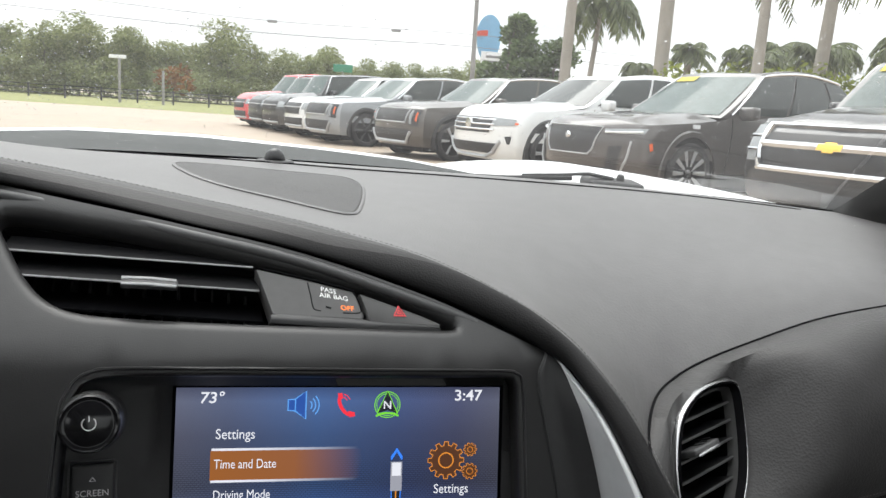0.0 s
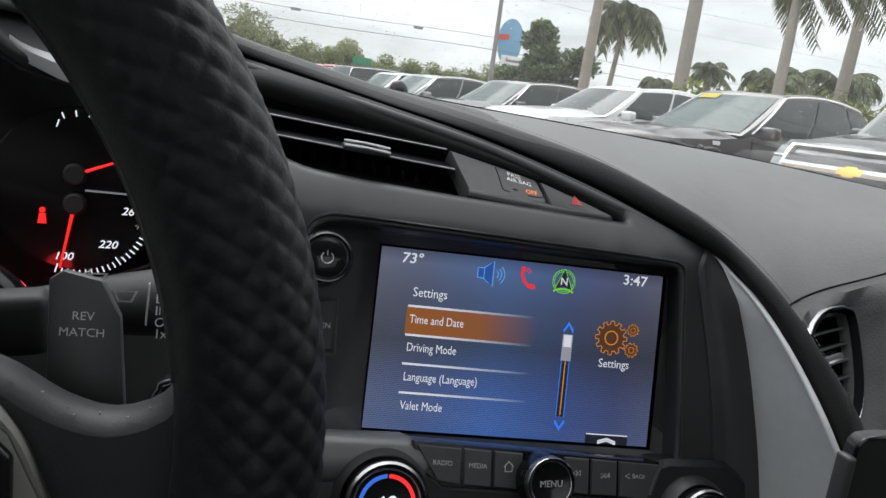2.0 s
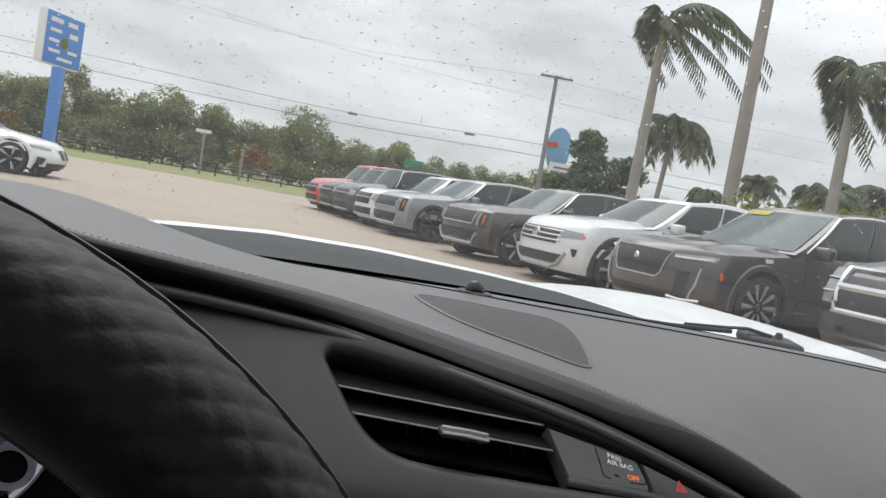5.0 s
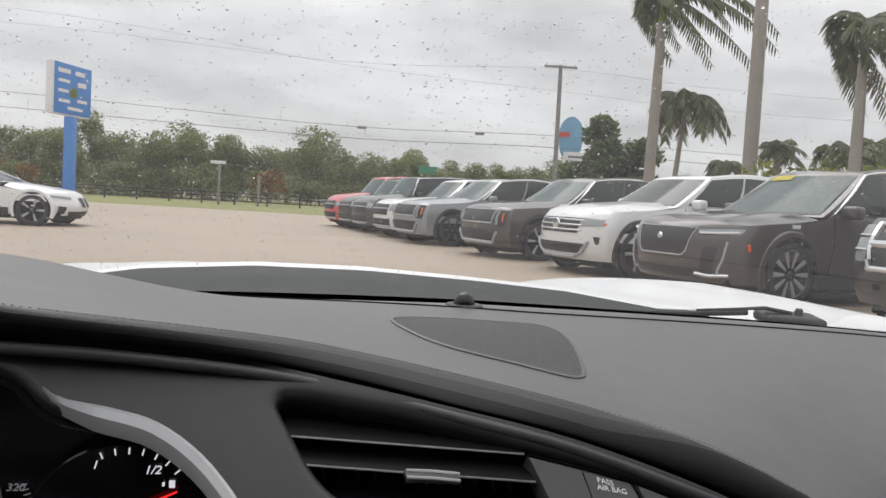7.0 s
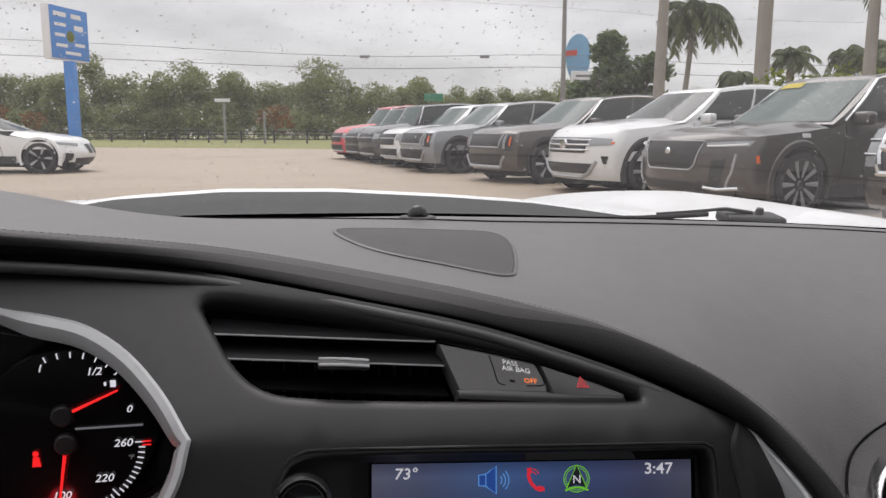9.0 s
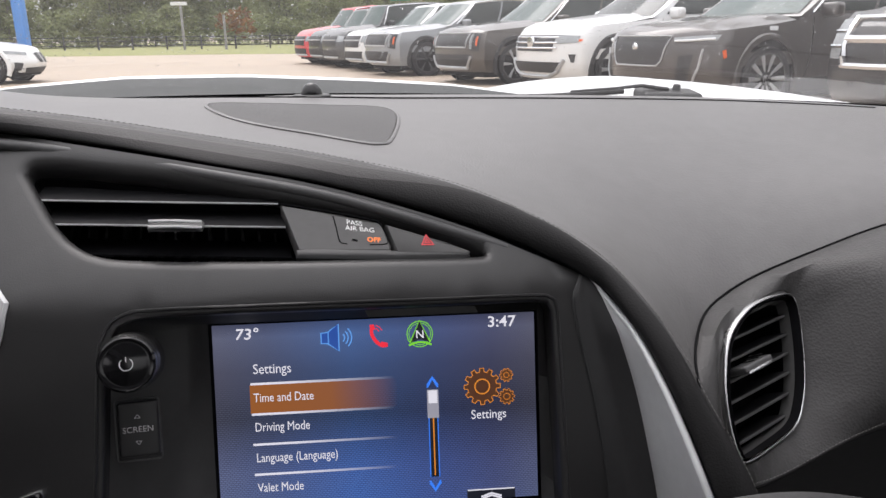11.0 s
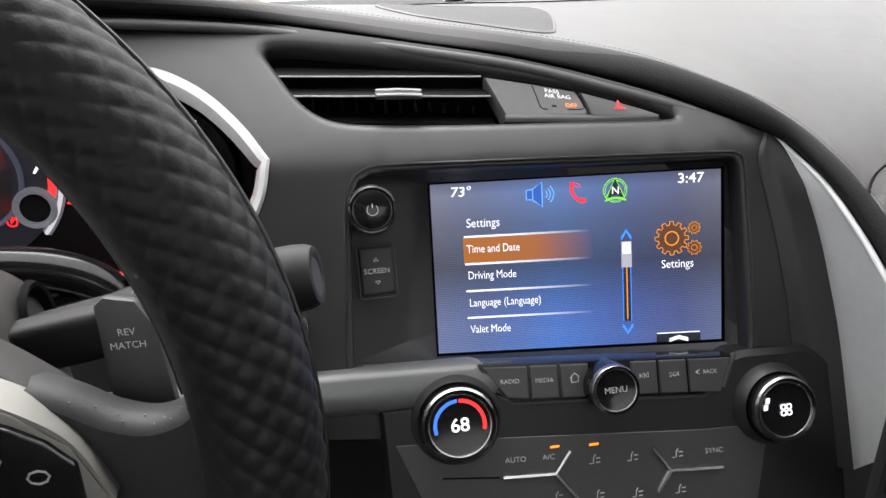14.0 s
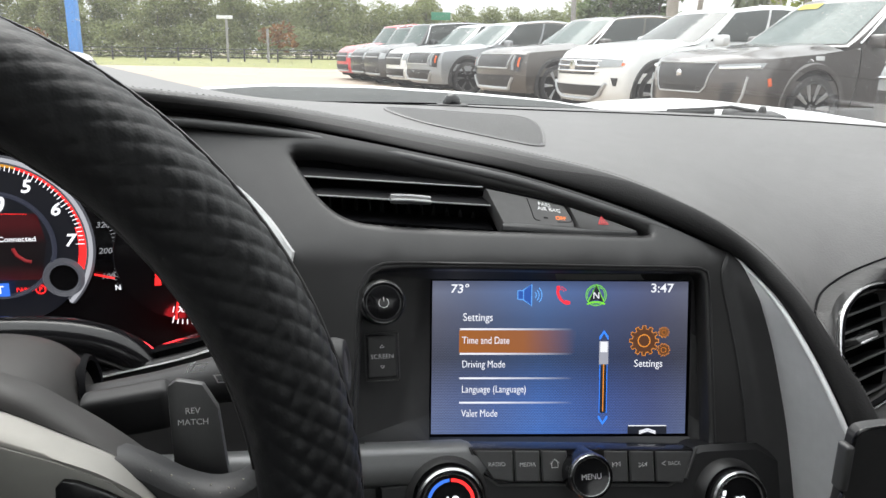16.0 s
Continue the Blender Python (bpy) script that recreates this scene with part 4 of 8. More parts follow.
def s_poly(name, pts, mat, d=.0005):
    bm = bmesh.new()
    bm.faces.new([bm.verts.new(on_screen(x, y, d)) for x, y in pts])
    return part(name, bm, M[mat], disp)


def s_band(pts, w, mat, d=.0006, closed=False, name="icon"):
    """A drawn line of width w (in parts of the screen's width)."""
    k = len(pts)
    asp = .174 / .103
    L0, R0 = [], []
    for i in range(k):
        a = pts[(i - 1) % k] if closed or i else pts[i]
        b = pts[(i + 1) % k] if closed or i < k - 1 else pts[i]
        dx, dy = (b[0] - a[0]), (b[1] - a[1]) / asp
        l = math.hypot(dx, dy) or 1
        nx, ny = -dy / l * w / 2, dx / l * w / 2 * asp
        L0.append(on_screen(pts[i][0] + nx, pts[i][1] + ny, d))
        R0.append(on_screen(pts[i][0] - nx, pts[i][1] - ny, d))
    if closed:
        L0.append(L0[0])
        R0.append(R0[0])
    return part(name, loft([L0, R0]), M[mat], disp)


ASP = .174 / .103


def circ(x, y, r, a0=0, a1=360, n=28):
    return [(x + r * math.cos(radians(a0 + (a1 - a0) * i / n)), y - r * ASP * math.sin(radians(a0 + (a1 - a0) * i / n))) for i in range(n + 1)]


# loudspeaker icon
cone = [(.330, .062), (.350, .060), (.384, .018), (.384, .160), (.350, .118), (.330, .116)]
s_poly("icon", cone, "s_deep")
s_band(cone, .0042, "s_pale_blue", .0008, True)
s_band([(.352, .060), (.352, .118)], .0032, "s_pale_blue", .0009)
for r in (.016, .027, .038):
    s_band(circ(.386, .090, r, -46, 46, 10), .0036, "s_pale_blue")
# telephone icon
s_band(spline([(.487, .045, 0), (.486, .075, 0), (.495, .11, 0), (.512, .137, 0), (.528, .143, 0)], 5), .011, "s_red")
s_poly("icon", [(.480, .030), (.494, .028), (.497, .055), (.484, .062)], "s_red", .0007)
s_poly("icon", [(.514, .120), (.534, .128), (.536, .148), (.517, .153)], "s_red", .0007)
for r in (.015, .024):
    s_band(circ(.495, .075, r, 20, 80, 8), .003, "s_red")
# compass icon
s_band(circ(.636, .09, .040), .0028, "s_green", .0005, True)
s_band(circ(.636, .09, .034), .002, "s_green", .0005, True)
s_poly("icon", [(.604, .135), (.636, .018), (.668, .135), (.636, .118)], "s_dark", .0007)
s_band([(.604, .135), (.636, .018), (.668, .135)], .0036, "s_green", .0009)
s_band(spline([(.600, .148, 0), (.620, .135, 0), (.636, .133, 0), (.652, .135, 0), (.672, .148, 0)], 3), .006, "s_green", .0009)
s_text("N", .636, .092, .0062, "CENTER", bold=.01)
# gears
for gx, gy, gr, nt_ in ((.828, .385, .058, 12), (.906, .33, .021, 10), (.906, .445, .025, 10)):
    g = []
    for i in range(nt_):
        for da, rr in ((-.30, .80), (-.20, 1.0), (.20, 1.0), (.30, .80)):
            a = (i + da) / nt_ * math.tau
            g.append((gx + gr * rr * math.cos(a), gy - gr * rr * ASP * math.sin(a)))
    s_poly("icon", g, "s_brown", .0005)
    s_band(g, .0032 if gr > .03 else .0022, "s_orange", .0007, True)
    s_band(circ(gx, gy, gr * .40), .0042 if gr > .03 else .0022, "s_orange", .0008, True)
# scroll bar
s_poly("scroll_track", [(.656, .39), (.684, .39), (.684, .86), (.656, .86)], "s_dark", .0004)
s_band([(.656, .54), (.656, .86), (.684, .86), (.684, .54)], .003, "s_blue", .0006)
s_band([(.670, .54), (.670, .85)], .004, "s_orange", .0007)
s_poly("scroll_thumb", [(.652, .388), (.688, .388), (.688, .54), (.652, .54)], "s_grey", .0008)
s_poly("scroll_thumb", [(.656, .392), (.684, .392), (.684, .46), (.656, .46)], "s_white", .0010)
for yy, dy in ((.365, -.045), (.375, -.045), (.88, .045), (.89, .045)):
    s_band([(.653, yy), (.670, yy + dy), (.687, yy)], .006, "s_blue", .0008)
s_poly("page_tab", [(.770, .945), (.925, .945), (.925, .998), (.770, .998)], "s_dark", .0006)
s_band([(.772, .945), (.923, .945)], .004, "s_white", .0008)
for yy in (.972, .984):
    s_band([(.815, yy + .012), (.848, yy - .006), (.881, yy + .012)], .006, "s_white", .0009)

# knob and rocker on the unit's left field
FX = V(1, -.02, 0).normalized()


def field(x, z, d=0.0):
    return on_trim(x, z, .0105 - d)


FN = (field(-.116, .86, 1) - field(-.116, .86, 0)).normalized()
knob = part("power_knob", turned([(.0, .0205), (.0095, .0205), (.0102, .0200), (.0108, .0200), (.0124, .0208), (.0132, .0200), (.0135, .006), (.0138, -.004)], field(-.1172, .8700), FN, 40), M["gloss"], unit, "round black volume knob")
part("knob_ring", turned([(.0134, .0200), (.0139, .0185), (.0141, .0165), (.0137, .0155), (.0143, .0140), (.0144, .0070), (.0147, .0010)], field(-.1172, .8700), FN, 40), M["chrome"], knob, "bright knob rim")
kc = field(-.1172, .8700, .0208)
pw = spline([kc + FX * (.0030 * math.sin(radians(a))) + V(0, .3, .95) * (.0030 * math.cos(radians(a))) for a in range(40, 321, 20)], 2)
part("power_mark", join(tube(pw, .00022, 5), tube([kc + V(0, .3, .95) * .001, kc + V(0, .3, .95) * .0036], .00022, 5)), M["label"], knob)
part("screen_rocker", box((0, 0, 0), (.0195, .0042, .0275), .0018, Matrix.Translation(field(-.1175, .8370, -.0006)) @ pose(0, 0, 0, -17, 0, 0), 3), M["black"], unit, "black rocker key")
UPF = V(0, .3, .95)
letters("lettering", "SCREEN", unit, M["print"], field(-.1175, .8370, .0020), FX, UPF, .0042)
part("rocker_edge", tube([field(-.1175 + a, .8370 + b, .0012) for a, b in ((-.0106, -.0135), (-.0096, -.0146), (.0096, -.0146), (.0106, -.0135), (.0106, .0135), (.0096, .0146), (-.0096, .0146), (-.0106, .0135))], .0004, 5, True), M["button"], unit)
for dz, s in ((.0062, 1), (-.0062, -1)):
    c = field(-.1175, .8370 + dz, .0020)
    part("arrow_mark", outline_shape([c + FX * -.0016 - UPF * (.0009 * s), c + FX * .0016 - UPF * (.0009 * s), c + UPF * (.0012 * s)], .35, 0), M["print"], unit)

# ---- lower strip, radio keys and climate controls ----
clim = thing("climate_control_panel", (0, .30, .69), "black climate and radio control panel with three knobs", "control panel")


def on_face(x, z, d=0.0):
    """On the sloping face of the lower centre stack."""
    return V(x, .342 - .32 * (.888 - z) - .952 * d, z + .305 * d)


UPL = V(0, .305, .952)
NL = V(0, -.952, .305)


def keypad(loop, d, thick, bev=.0009):
    lp = loop[::-1] if sum(loop[i][0] * loop[(i + 1) % len(loop)][1] - loop[(i + 1) % len(loop)][0] * loop[i][1] for i in range(len(loop))) < 0 else loop
    i1 = inset_loop(lp, bev)
    bm = loft([[on_face(x, z, d - thick) for x, z in lp], [on_face(x, z, d - bev) for x, z in lp], [on_face(x, z, d) for x, z in i1]], True)
    bm.faces.new([bm.verts.new(on_face(x, z, d)) for x, z in i1])
    bmesh.ops.remove_doubles(bm, verts=bm.verts, dist=1e-6)
    return bm


STRIP = [(-.30, .7925), (-.20, .7905), (-.139, .7895), (-.10, .7878), (-.070, .7868), (-.060, .7830), (-.052, .7740), (-.060, .7640), (-.102, .7640), (-.135, .7660), (-.20, .7690), (-.30, .771)]
M["dark_face"] = surface("black_panel_plastic", (.014, .014, .015), .45, var=.12, scale=9, bump=.06, bump_scale=1300, spec=.4)
M["shelf"] = surface("dull_silver_paint", (.16, .162, .164), .38, metal=.3, var=.06, scale=12)
part("shelf_strip", keypad(STRIP, .006, .02, .0045), M["shelf"], clim, "satin silver shelf strip", 60)
part("lower_face", keypad([(-.125, .768), (-.06, .7700), (-.04, .7740), (.07, .7700), (.088, .7745), (.128, .7730), (.146, .762), (.149, .742), (.148, .64), (-.125, .64)], .005, .03, .0035), M["dark_face"], clim)
KEY_ROW = [(-.066, -.0405, "RADIO"), (-.0400, -.0232, "MEDIA"), (-.0227, -.0052, "")], [(.0190, .0352, ""), (.0357, .0530, ""), (.0535, .0805, "")]


def row_z(x):
    return .7835 - (x + .066) * .078, .7635 - (x + .05) * .082


part("key_plinth", keypad([(-.0675, .7850), (.082, .7730), (.0735, .7575), (.062, .7530), (.0, .7585), (-.050, .7625), (-.0600, .7690)], .0054, .02), M["gloss"], clim)
part("plinth_edge", tube([on_face(x, z, .0054) for x, z in ((-.0680, .7855), (-.0605, .7688), (-.0505, .7620), (.0, .7580), (.0622, .7524), (.0740, .7570), (.0825, .7732))], .0006, 6), M["trim"], clim)
part("ledge_ridge", tube([on_face(x, z, .0048) for x, z in ((.0830, .7740), (.0780, .7640), (.0745, .7560))], .0016, 8), M["button"], clim)
for side in KEY_ROW:
    for x0, x1, word in side:
        t0, b0 = row_z(x0)
        t1, b1 = row_z(x1)
        loop = [(x0 + .0004, t0), (x1 - .0004, t1), (x1 - .0004 - (.008 if x1 > .08 else 0), b1 + .0008), (x0 + .0004 + (.012 if x0 < -.06 else 0), b0 + .0008)]
        part("key", keypad(loop, .0065, .006), M["button"], clim)
        cx, cz = (x0 + x1) / 2, (t0 + t1) / 2 - .0080
        if word:
            letters("lettering", word, clim, M["print"], on_face(cx + (.002 if x0 < -.06 else 0), cz, .0068), V(1, 0, -.078), UPL, .0036)


def mark(pts, w, c, mat="print", d=.0068, parent=None, closed=False):
    p3 = [on_face(c[0] + a, c[1] + b, d) for a, b in pts]
    return part("mark", tube(p3, w, 4, closed), M[mat], parent or clim)


mark([(-.0028, 0), (0, .0026), (.0028, 0)], .0003, (-.0140, .7722))
mark([(-.0020, .0004), (-.0020, -.0024), (.0020, -.0024), (.0020, .0004)], .0003, (-.0140, .7722))
for cx, cz, s in ((.027, .7685, -1), (.0445, .7670, 1)):
    for o in (-.0012, .0012):
        mark([(o - .0011 * s, .0013), (o + .0011 * s, 0), (o - .0011 * s, -.0013)], .0003, (cx, cz), closed=True)
    mark([(.0027 * s, .0013), (.0027 * s, -.0013)], .0003, (cx, cz))
letters("lettering", "BACK", clim, M["print"], on_face(.0665, .7660, .0068), V(1, 0, -.078), UPL, .0034)
mark([(.0013, .0012), (-.0012, 0), (.0013, -.0012)], .0003, (.0590, .7665))


def dial(x, z, r, h, ring, parent=None, name="dial"):
    c = on_face(x, z, .003)
    k = part(name, turned([(.0, h), (r * .80, h), (r * .86, h + .0004), (r * .93, h + .0010), (r * .985, h), (r, h - .002), (r * 1.01, h * .4), (r * 1.02, -.006)], c, NL, 44), M["gloss"], clim, "black rotary knob")
    part("dial_rim", turned([(r * ring, h + .0008), (r * .95, h + .0014), (r * 1.005, h + .0002), (r * 1.012, h - .0025)], c, NL, 44), M["chrome"], k, "satin chrome knob rim")
    part("inner_rim", turned([(r * .80, h + .0002), (r * .815, h + .0009), (r * .84, h + .0010), (r * .86, h + .0004)], c, NL, 44), M["chrome"], k, "fine bright inner rim")
    return k, c + NL * (h + .0004)


def arc_on(c, r0, r1, a0, a1, n=18):
    R1 = []
    for r in (r0, r1):
        R1.append([c + V(1, 0, 0) * (r * math.cos(radians(a0 + (a1 - a0) * i / n))) + UPL * (r * math.sin(radians(a0 + (a1 - a0) * i / n))) for i in range(n + 1)])
    return loft(R1)


tk, tc = dial(-.0830, .7580, .0205, .0150, .945, name="temperature_dial")
part("collar", turned([(.0225, .009), (.0248, .005), (.0265, -.004)], on_face(-.0830, .7580, .003), NL, 44), M["trim"], tk)
part("cold_arc", arc_on(tc, .0125, .0145, 92, 195), M["blue_glow"], tk, "lit blue arc")
part("warm_arc", arc_on(tc, .0125, .0145, 88, -15), M["red_glow"], tk, "lit red arc")
letters("lettering", "68", tk, M["white_glow"], tc + NL * .0003, V(1, 0, 0), UPL, .0105, bold=.012)
fk, fc = dial(.1035, .7430, .0190, .0165, .945, name="fan_dial")
part("collar", turned([(.0205, .010), (.0235, .006), (.0255, -.004)], on_face(.1035, .7430, .003), NL, 44), M["trim"], fk)
for i in range(4):
    a = math.tau * i / 4 + .785
    p = fc + NL * .0003 + V(1, 0, 0) * (.0024 * math.cos(a)) + UPL * (.0024 * math.sin(a))
    part("fan_mark", tube([p + V(1, 0, 0) * (.0015 * math.cos(t)) + UPL * (.0015 * math.sin(t)) for t in np.linspace(0, math.tau, 10)[:-1]], .0005, 4, True), M["white_glow"], fk)
for a in (168, 150):
    p = fc + NL * .0003 + V(1, 0, 0) * (.0125 * math.cos(radians(a))) + UPL * (.0125 * math.sin(radians(a)))
    part("level_mark", box(p, (.0022, .0004, .0034), 0), M["white_glow"], fk)
mk, mc = dial(.0045, .7660, .0140, .017, .955, name="menu_dial")
letters("lettering", "MENU", mk, M["print"], mc + NL * .0003, V(1, 0, 0), UPL, .0048)
# climate keys
CL = [(-.118, .748), (-.06, .7450), (.06, .7340), (.085, .7330), (.098, .722), (.09, .69), (-.095, .69)]
part("climate_keys", keypad(CL, .0055, .01, .0004), M["button"], clim)
for a, b in (((-.052, .732), "AUTO"), ((-.033, .731), "A/C"), ((.0655, .7215), "SYNC")):
    letters("lettering", b, clim, M["print"], on_face(*a, .0058), V(1, 0, -.07), UPL, .0044)
for line in ([(-.060, .7235), (-.030, .7215), (-.0205, .733)], [(-.030, .7215), (-.0185, .7065)], [(.070, .7115), (.038, .7140), (.0285, .728)], [(.038, .7140), (.0295, .7030)]):
    part("chrome_divider", tube([on_face(*p, .0058) for p in line], .0014, 6), M["chrome"], clim)
for cx, cz in ((-.0065, .7262), (.0160, .7248), (.0430, .7230), (-.006, .7068), (.017, .7045), (.043, .7030), (-.030, .7090)):
    mark([(-.0032, -.002), (-.001, -.002), (-.0006, .0012), (.0006, .0026)], .0003, (cx, cz), d=.0059)
    mark([(.0008, .0005), (.0032, .0005)], .0003, (cx, cz), d=.0059)
    mark([(.0008, -.0018), (.0030, -.0018)], .0003, (cx, cz), d=.0059)
for cx, cz in ((-.029, .7362), (-.0062, .7345)):
    part("lit_bar", box(on_face(cx, cz, .0060), (.0052, .0006, .0011), 0), M["orange_glow"], clim)
part("key_gap", tube([on_face(*p, .0054) for p in ((-.094, .7275), (-.062, .7237))], .0006, 5), M["hollow"], clim)

# start button
st = thing("start_button", (-.177, .318, .80), "black engine start button in a chrome frame on the dashboard", "start button")
SB = [(-.1960, .7925), (-.1940, .8045), (-.1905, .8080), (-.1625, .8165), (-.1590, .8155), (-.1585, .8120), (-.1595, .7965), (-.1625, .7925)]
sb_loop = [(p[0], p[1]) for p in spline([(a, b, 0) for a, b in SB], 3, True)][::-1]


def on_st(x, z, d=0.0):
    return on_trim(x, z, -.001 - d)


lp = sb_loop if sum(sb_loop[i][0] * sb_loop[(i + 1) % len(sb_loop)][1] - sb_loop[(i + 1) % len(sb_loop)][0] * sb_loop[i][1] for i in range(len(sb_loop))) > 0 else sb_loop[::-1]
part("chrome_frame", loft([[on_st(x, z, h) for x, z in inset_loop(lp, d)] for d, h in ((-.0002, -.002), (0, .003), (.0006, .0038), (.0014, .0038), (.002, .002))], True), M["chrome"], st)
cap = loft([[on_st(x, z, h) for x, z in inset_loop(lp, d)] for d, h in ((.0018, -.002), (.0022, .0045), (.0032, .0055))], True)
cap.faces.new([cap.verts.new(on_st(x, z, .0055)) for x, z in inset_loop(lp, .0032)])
part("push_cap", cap, M["gloss"], st)
letters("lettering", "ENGINE", st, M["label"], on_st(-.1775, .8082, .0058), V(1, 0, .12), V(0, .3, .95), .0036)
letters("lettering", "START STOP", st, M["label"], on_st(-.1770, .8038, .0058), V(1, 0, .12), V(0, .3, .95), .0036)
part("lit_bar", box(on_st(-.1765, .7982, .0060), (.0105, .0006, .0016), 0), M["green_glow"], st, "green lit bar")

# ---- instrument cluster ----
clus = thing("instrument_cluster", (-.375, .44, .82), "lit instrument cluster with a silver-rimmed rev counter", "instrument cluster")
FACE = .452
STEP = 0.0   # the side gauges stand a little in front of the main dial
lp = RING if sum(RING[i][0] * RING[(i + 1) % len(RING)][1] - RING[(i + 1) % len(RING)][0] * RING[i][1] for i in range(len(RING))) > 0 else RING[::-1]
for s in (1, -1):
    idx = [i for i, p in enumerate(lp) if (p[0] + .375) * s > .088 or ((p[0] + .375) * s > -.001 and p[1] < .86)]
    k0 = next(i for i in idx if (i - 1) % len(lp) not in idx)
    idx = [(k0 + j) % len(lp) for j in range(len(idx))]
    ends = [min(1, .15 + j / 5) for j in range(len(idx))]
    ends = [e if lp[idx[0]][1] > .9 else min(1, .15 + (len(idx) - 1 - j) / 5) for j, e in enumerate(ends)]
    loops = [(inset_loop(lp, d), h) for d, h in ((.0005, .006), (.0005, -.001), (.002, -.0025), (.0050, -.001), (.0072, .003), (.0080, .0055))]
    base_l = inset_loop(lp, .0005)
    ends = [e * interp(lp[i][1], [.84, .858, .872], [.22, .45, 1]) for i, e in zip(idx, ends)]
    rws = []
    for q, h in loops:
        rws.append([on_trim(base_l[i][0] + (q[i][0] - base_l[i][0]) * e, base_l[i][1] + (q[i][1] - base_l[i][1]) * e, h) for i, e in zip(idx, ends)])
    part("silver_bezel", loft(rws), M["bezel_silver"], clus, "satin silver cluster bezel", 25)
hin = inset_loop(lp, .0080)
def well(x, z):
    """A point on the back plane behind the opening."""
    return V(-.375 + (x + .375) * 1.03, FACE, .893 + (z - .893) * (1.0 if z > .893 else 1.8) + .006)


part("housing", loft([[on_trim(x, z, .0055) for x, z in hin], [on_trim(x, z, .0055) + V(0, .004, .001) for x, z in hin], [well(x, z) for x, z in hin]], True), M["gloss"], clus, "gloss black inner walls")
back = bmesh.new()
back.faces.new([back.verts.new(well(x, z) + V(0, .001, 0)) for x, z in hin])
part("dial_face", back, M["gloss"], clus, "black dial face")


def on_dial(x, z, d=0.0005):
    return V(x, FACE - d - STEP, z)


def dial_text(s, x, z, size, mat="white_glow", shear=.25, bold=.01, align="CENTER", parent=None):
    return letters("lettering", s, parent or clus, M[mat], on_dial(x, z, .0012), V(1, 0, 0), V(0, 0, 1), size, align, shear, 1.05, bold)


def dial_arc(x, z, r0, r1, a0, a1, n=24, d=.0008):
    return loft([[on_dial(x + r * math.cos(radians(a0 + (a1 - a0) * i / n)), z + r * math.sin(radians(a0 + (a1 - a0) * i / n)), d) for i in range(n + 1)] for r in (r0, r1)])


def dial_ticks(x, z, r0, r1, a0, a1, n, w, long_every=0, extra=.002):
    bm = bmesh.new()
    for i in range(n + 1):
        a = radians(a0 + (a1 - a0) * i / n)
        q = r0 - (extra if long_every and i % long_every == 0 else 0)
        c, s = math.cos(a), math.sin(a)
        vs = [bm.verts.new(on_dial(x + r * c + k * s * w, z + r * s - k * c * w, .0009)) for r, k in ((q, -1), (r1, -1), (r1, 1), (q, 1))]
        bm.faces.new(vs)
    return bm


M["tach_rim"] = glow("lit_display_ring", (.55, .56, .61), .42)
M["tach_inner"] = glow("lit_display_inner_ring", (.055, .062, .095), .30)
M["tach_shade"] = glow("lit_display_ring_edge", (.14, .145, .17), .30)
M["tach_field"] = glow("lit_display_field", (.010, .011, .018), .30)
TX, TZ = -.3745, .8863


def tach_ring(profile, a0=222, a1=-44, n=60):
    """A rim that is open below, where the lamps are."""
    return loft([[on_dial(TX + r * math.cos(radians(a0 + (a1 - a0) * i / n)), TZ + r * math.sin(radians(a0 + (a1 - a0) * i / n)), h) for i in range(n + 1)] for r, h in profile])


tach = part("rev_counter", tach_ring([(.0596, .0014), (.0601, .0026), (.0610, .0032), (.0620, .0026), (.0625, .0012)]), M["tach_rim"], clus, "silver-rimmed rev counter shown on a lit display")
part("ring_shade", join(tach_ring([(.0580, .0008), (.0596, .0014)]), tach_ring([(.0625, .0012), (.0640, .0)])), M["tach_shade"], tach, "dimmer edge of the lit ring")
part("display_field", turned([(.0, .0002), (.0580, .0002)], on_dial(TX, TZ, 0), (0, -1, 0), 64), M["tach_field"], tach, "faintly lit dark display")
A_NUM = {0: 210, 1: 178, 2: 149, 3: 120, 4: 91, 5: 61, 6: 32, 7: 3}
for k, a in A_NUM.items():
    dial_text(str(k), TX + .0472 * math.cos(radians(a)), TZ + .0472 * math.sin(radians(a)) , .0125, bold=.022, parent=tach)
tagged(part("tick_marks", dial_ticks(TX, TZ, .0535, .0572, 218, 0, 70, .00030, 10), M["white_glow"], tach), kind="stuff")
part("red_zone", dial_arc(TX, TZ, .0530, .0580, 13, -22), M["red_glow"], tach, "red rev limit band")
part("red_line", dial_arc(TX, TZ, .0562, .0584, 72, 13), M["red_glow"], tach)
part("amber_line", dial_arc(TX, TZ, .0562, .0584, 108, 72), M["yellow_glow"], tach)
part("inner_ring", turned([(.0355, .001), (.0362, .0035), (.0378, .0040), (.0388, .001)], on_dial(TX, TZ, 0), (0, -1, 0), 56), M["tach_inner"], tach)
part("cruise_lamp", join(tube([on_dial(-.4115 + .0034 * math.cos(a), .8536 + .0030 * math.sin(a), .0014) for a in np.linspace(-.5, math.pi + .5, 12)], .0004, 5), tube([on_dial(-.4115, .8532, .0014), on_dial(-.4093, .8556, .0014)], .0004, 5)), M["white_glow"], tach, "small white cruise symbol")
dial_text("0", TX + .003, TZ + .0290, .0165, bold=.02, parent=tach)


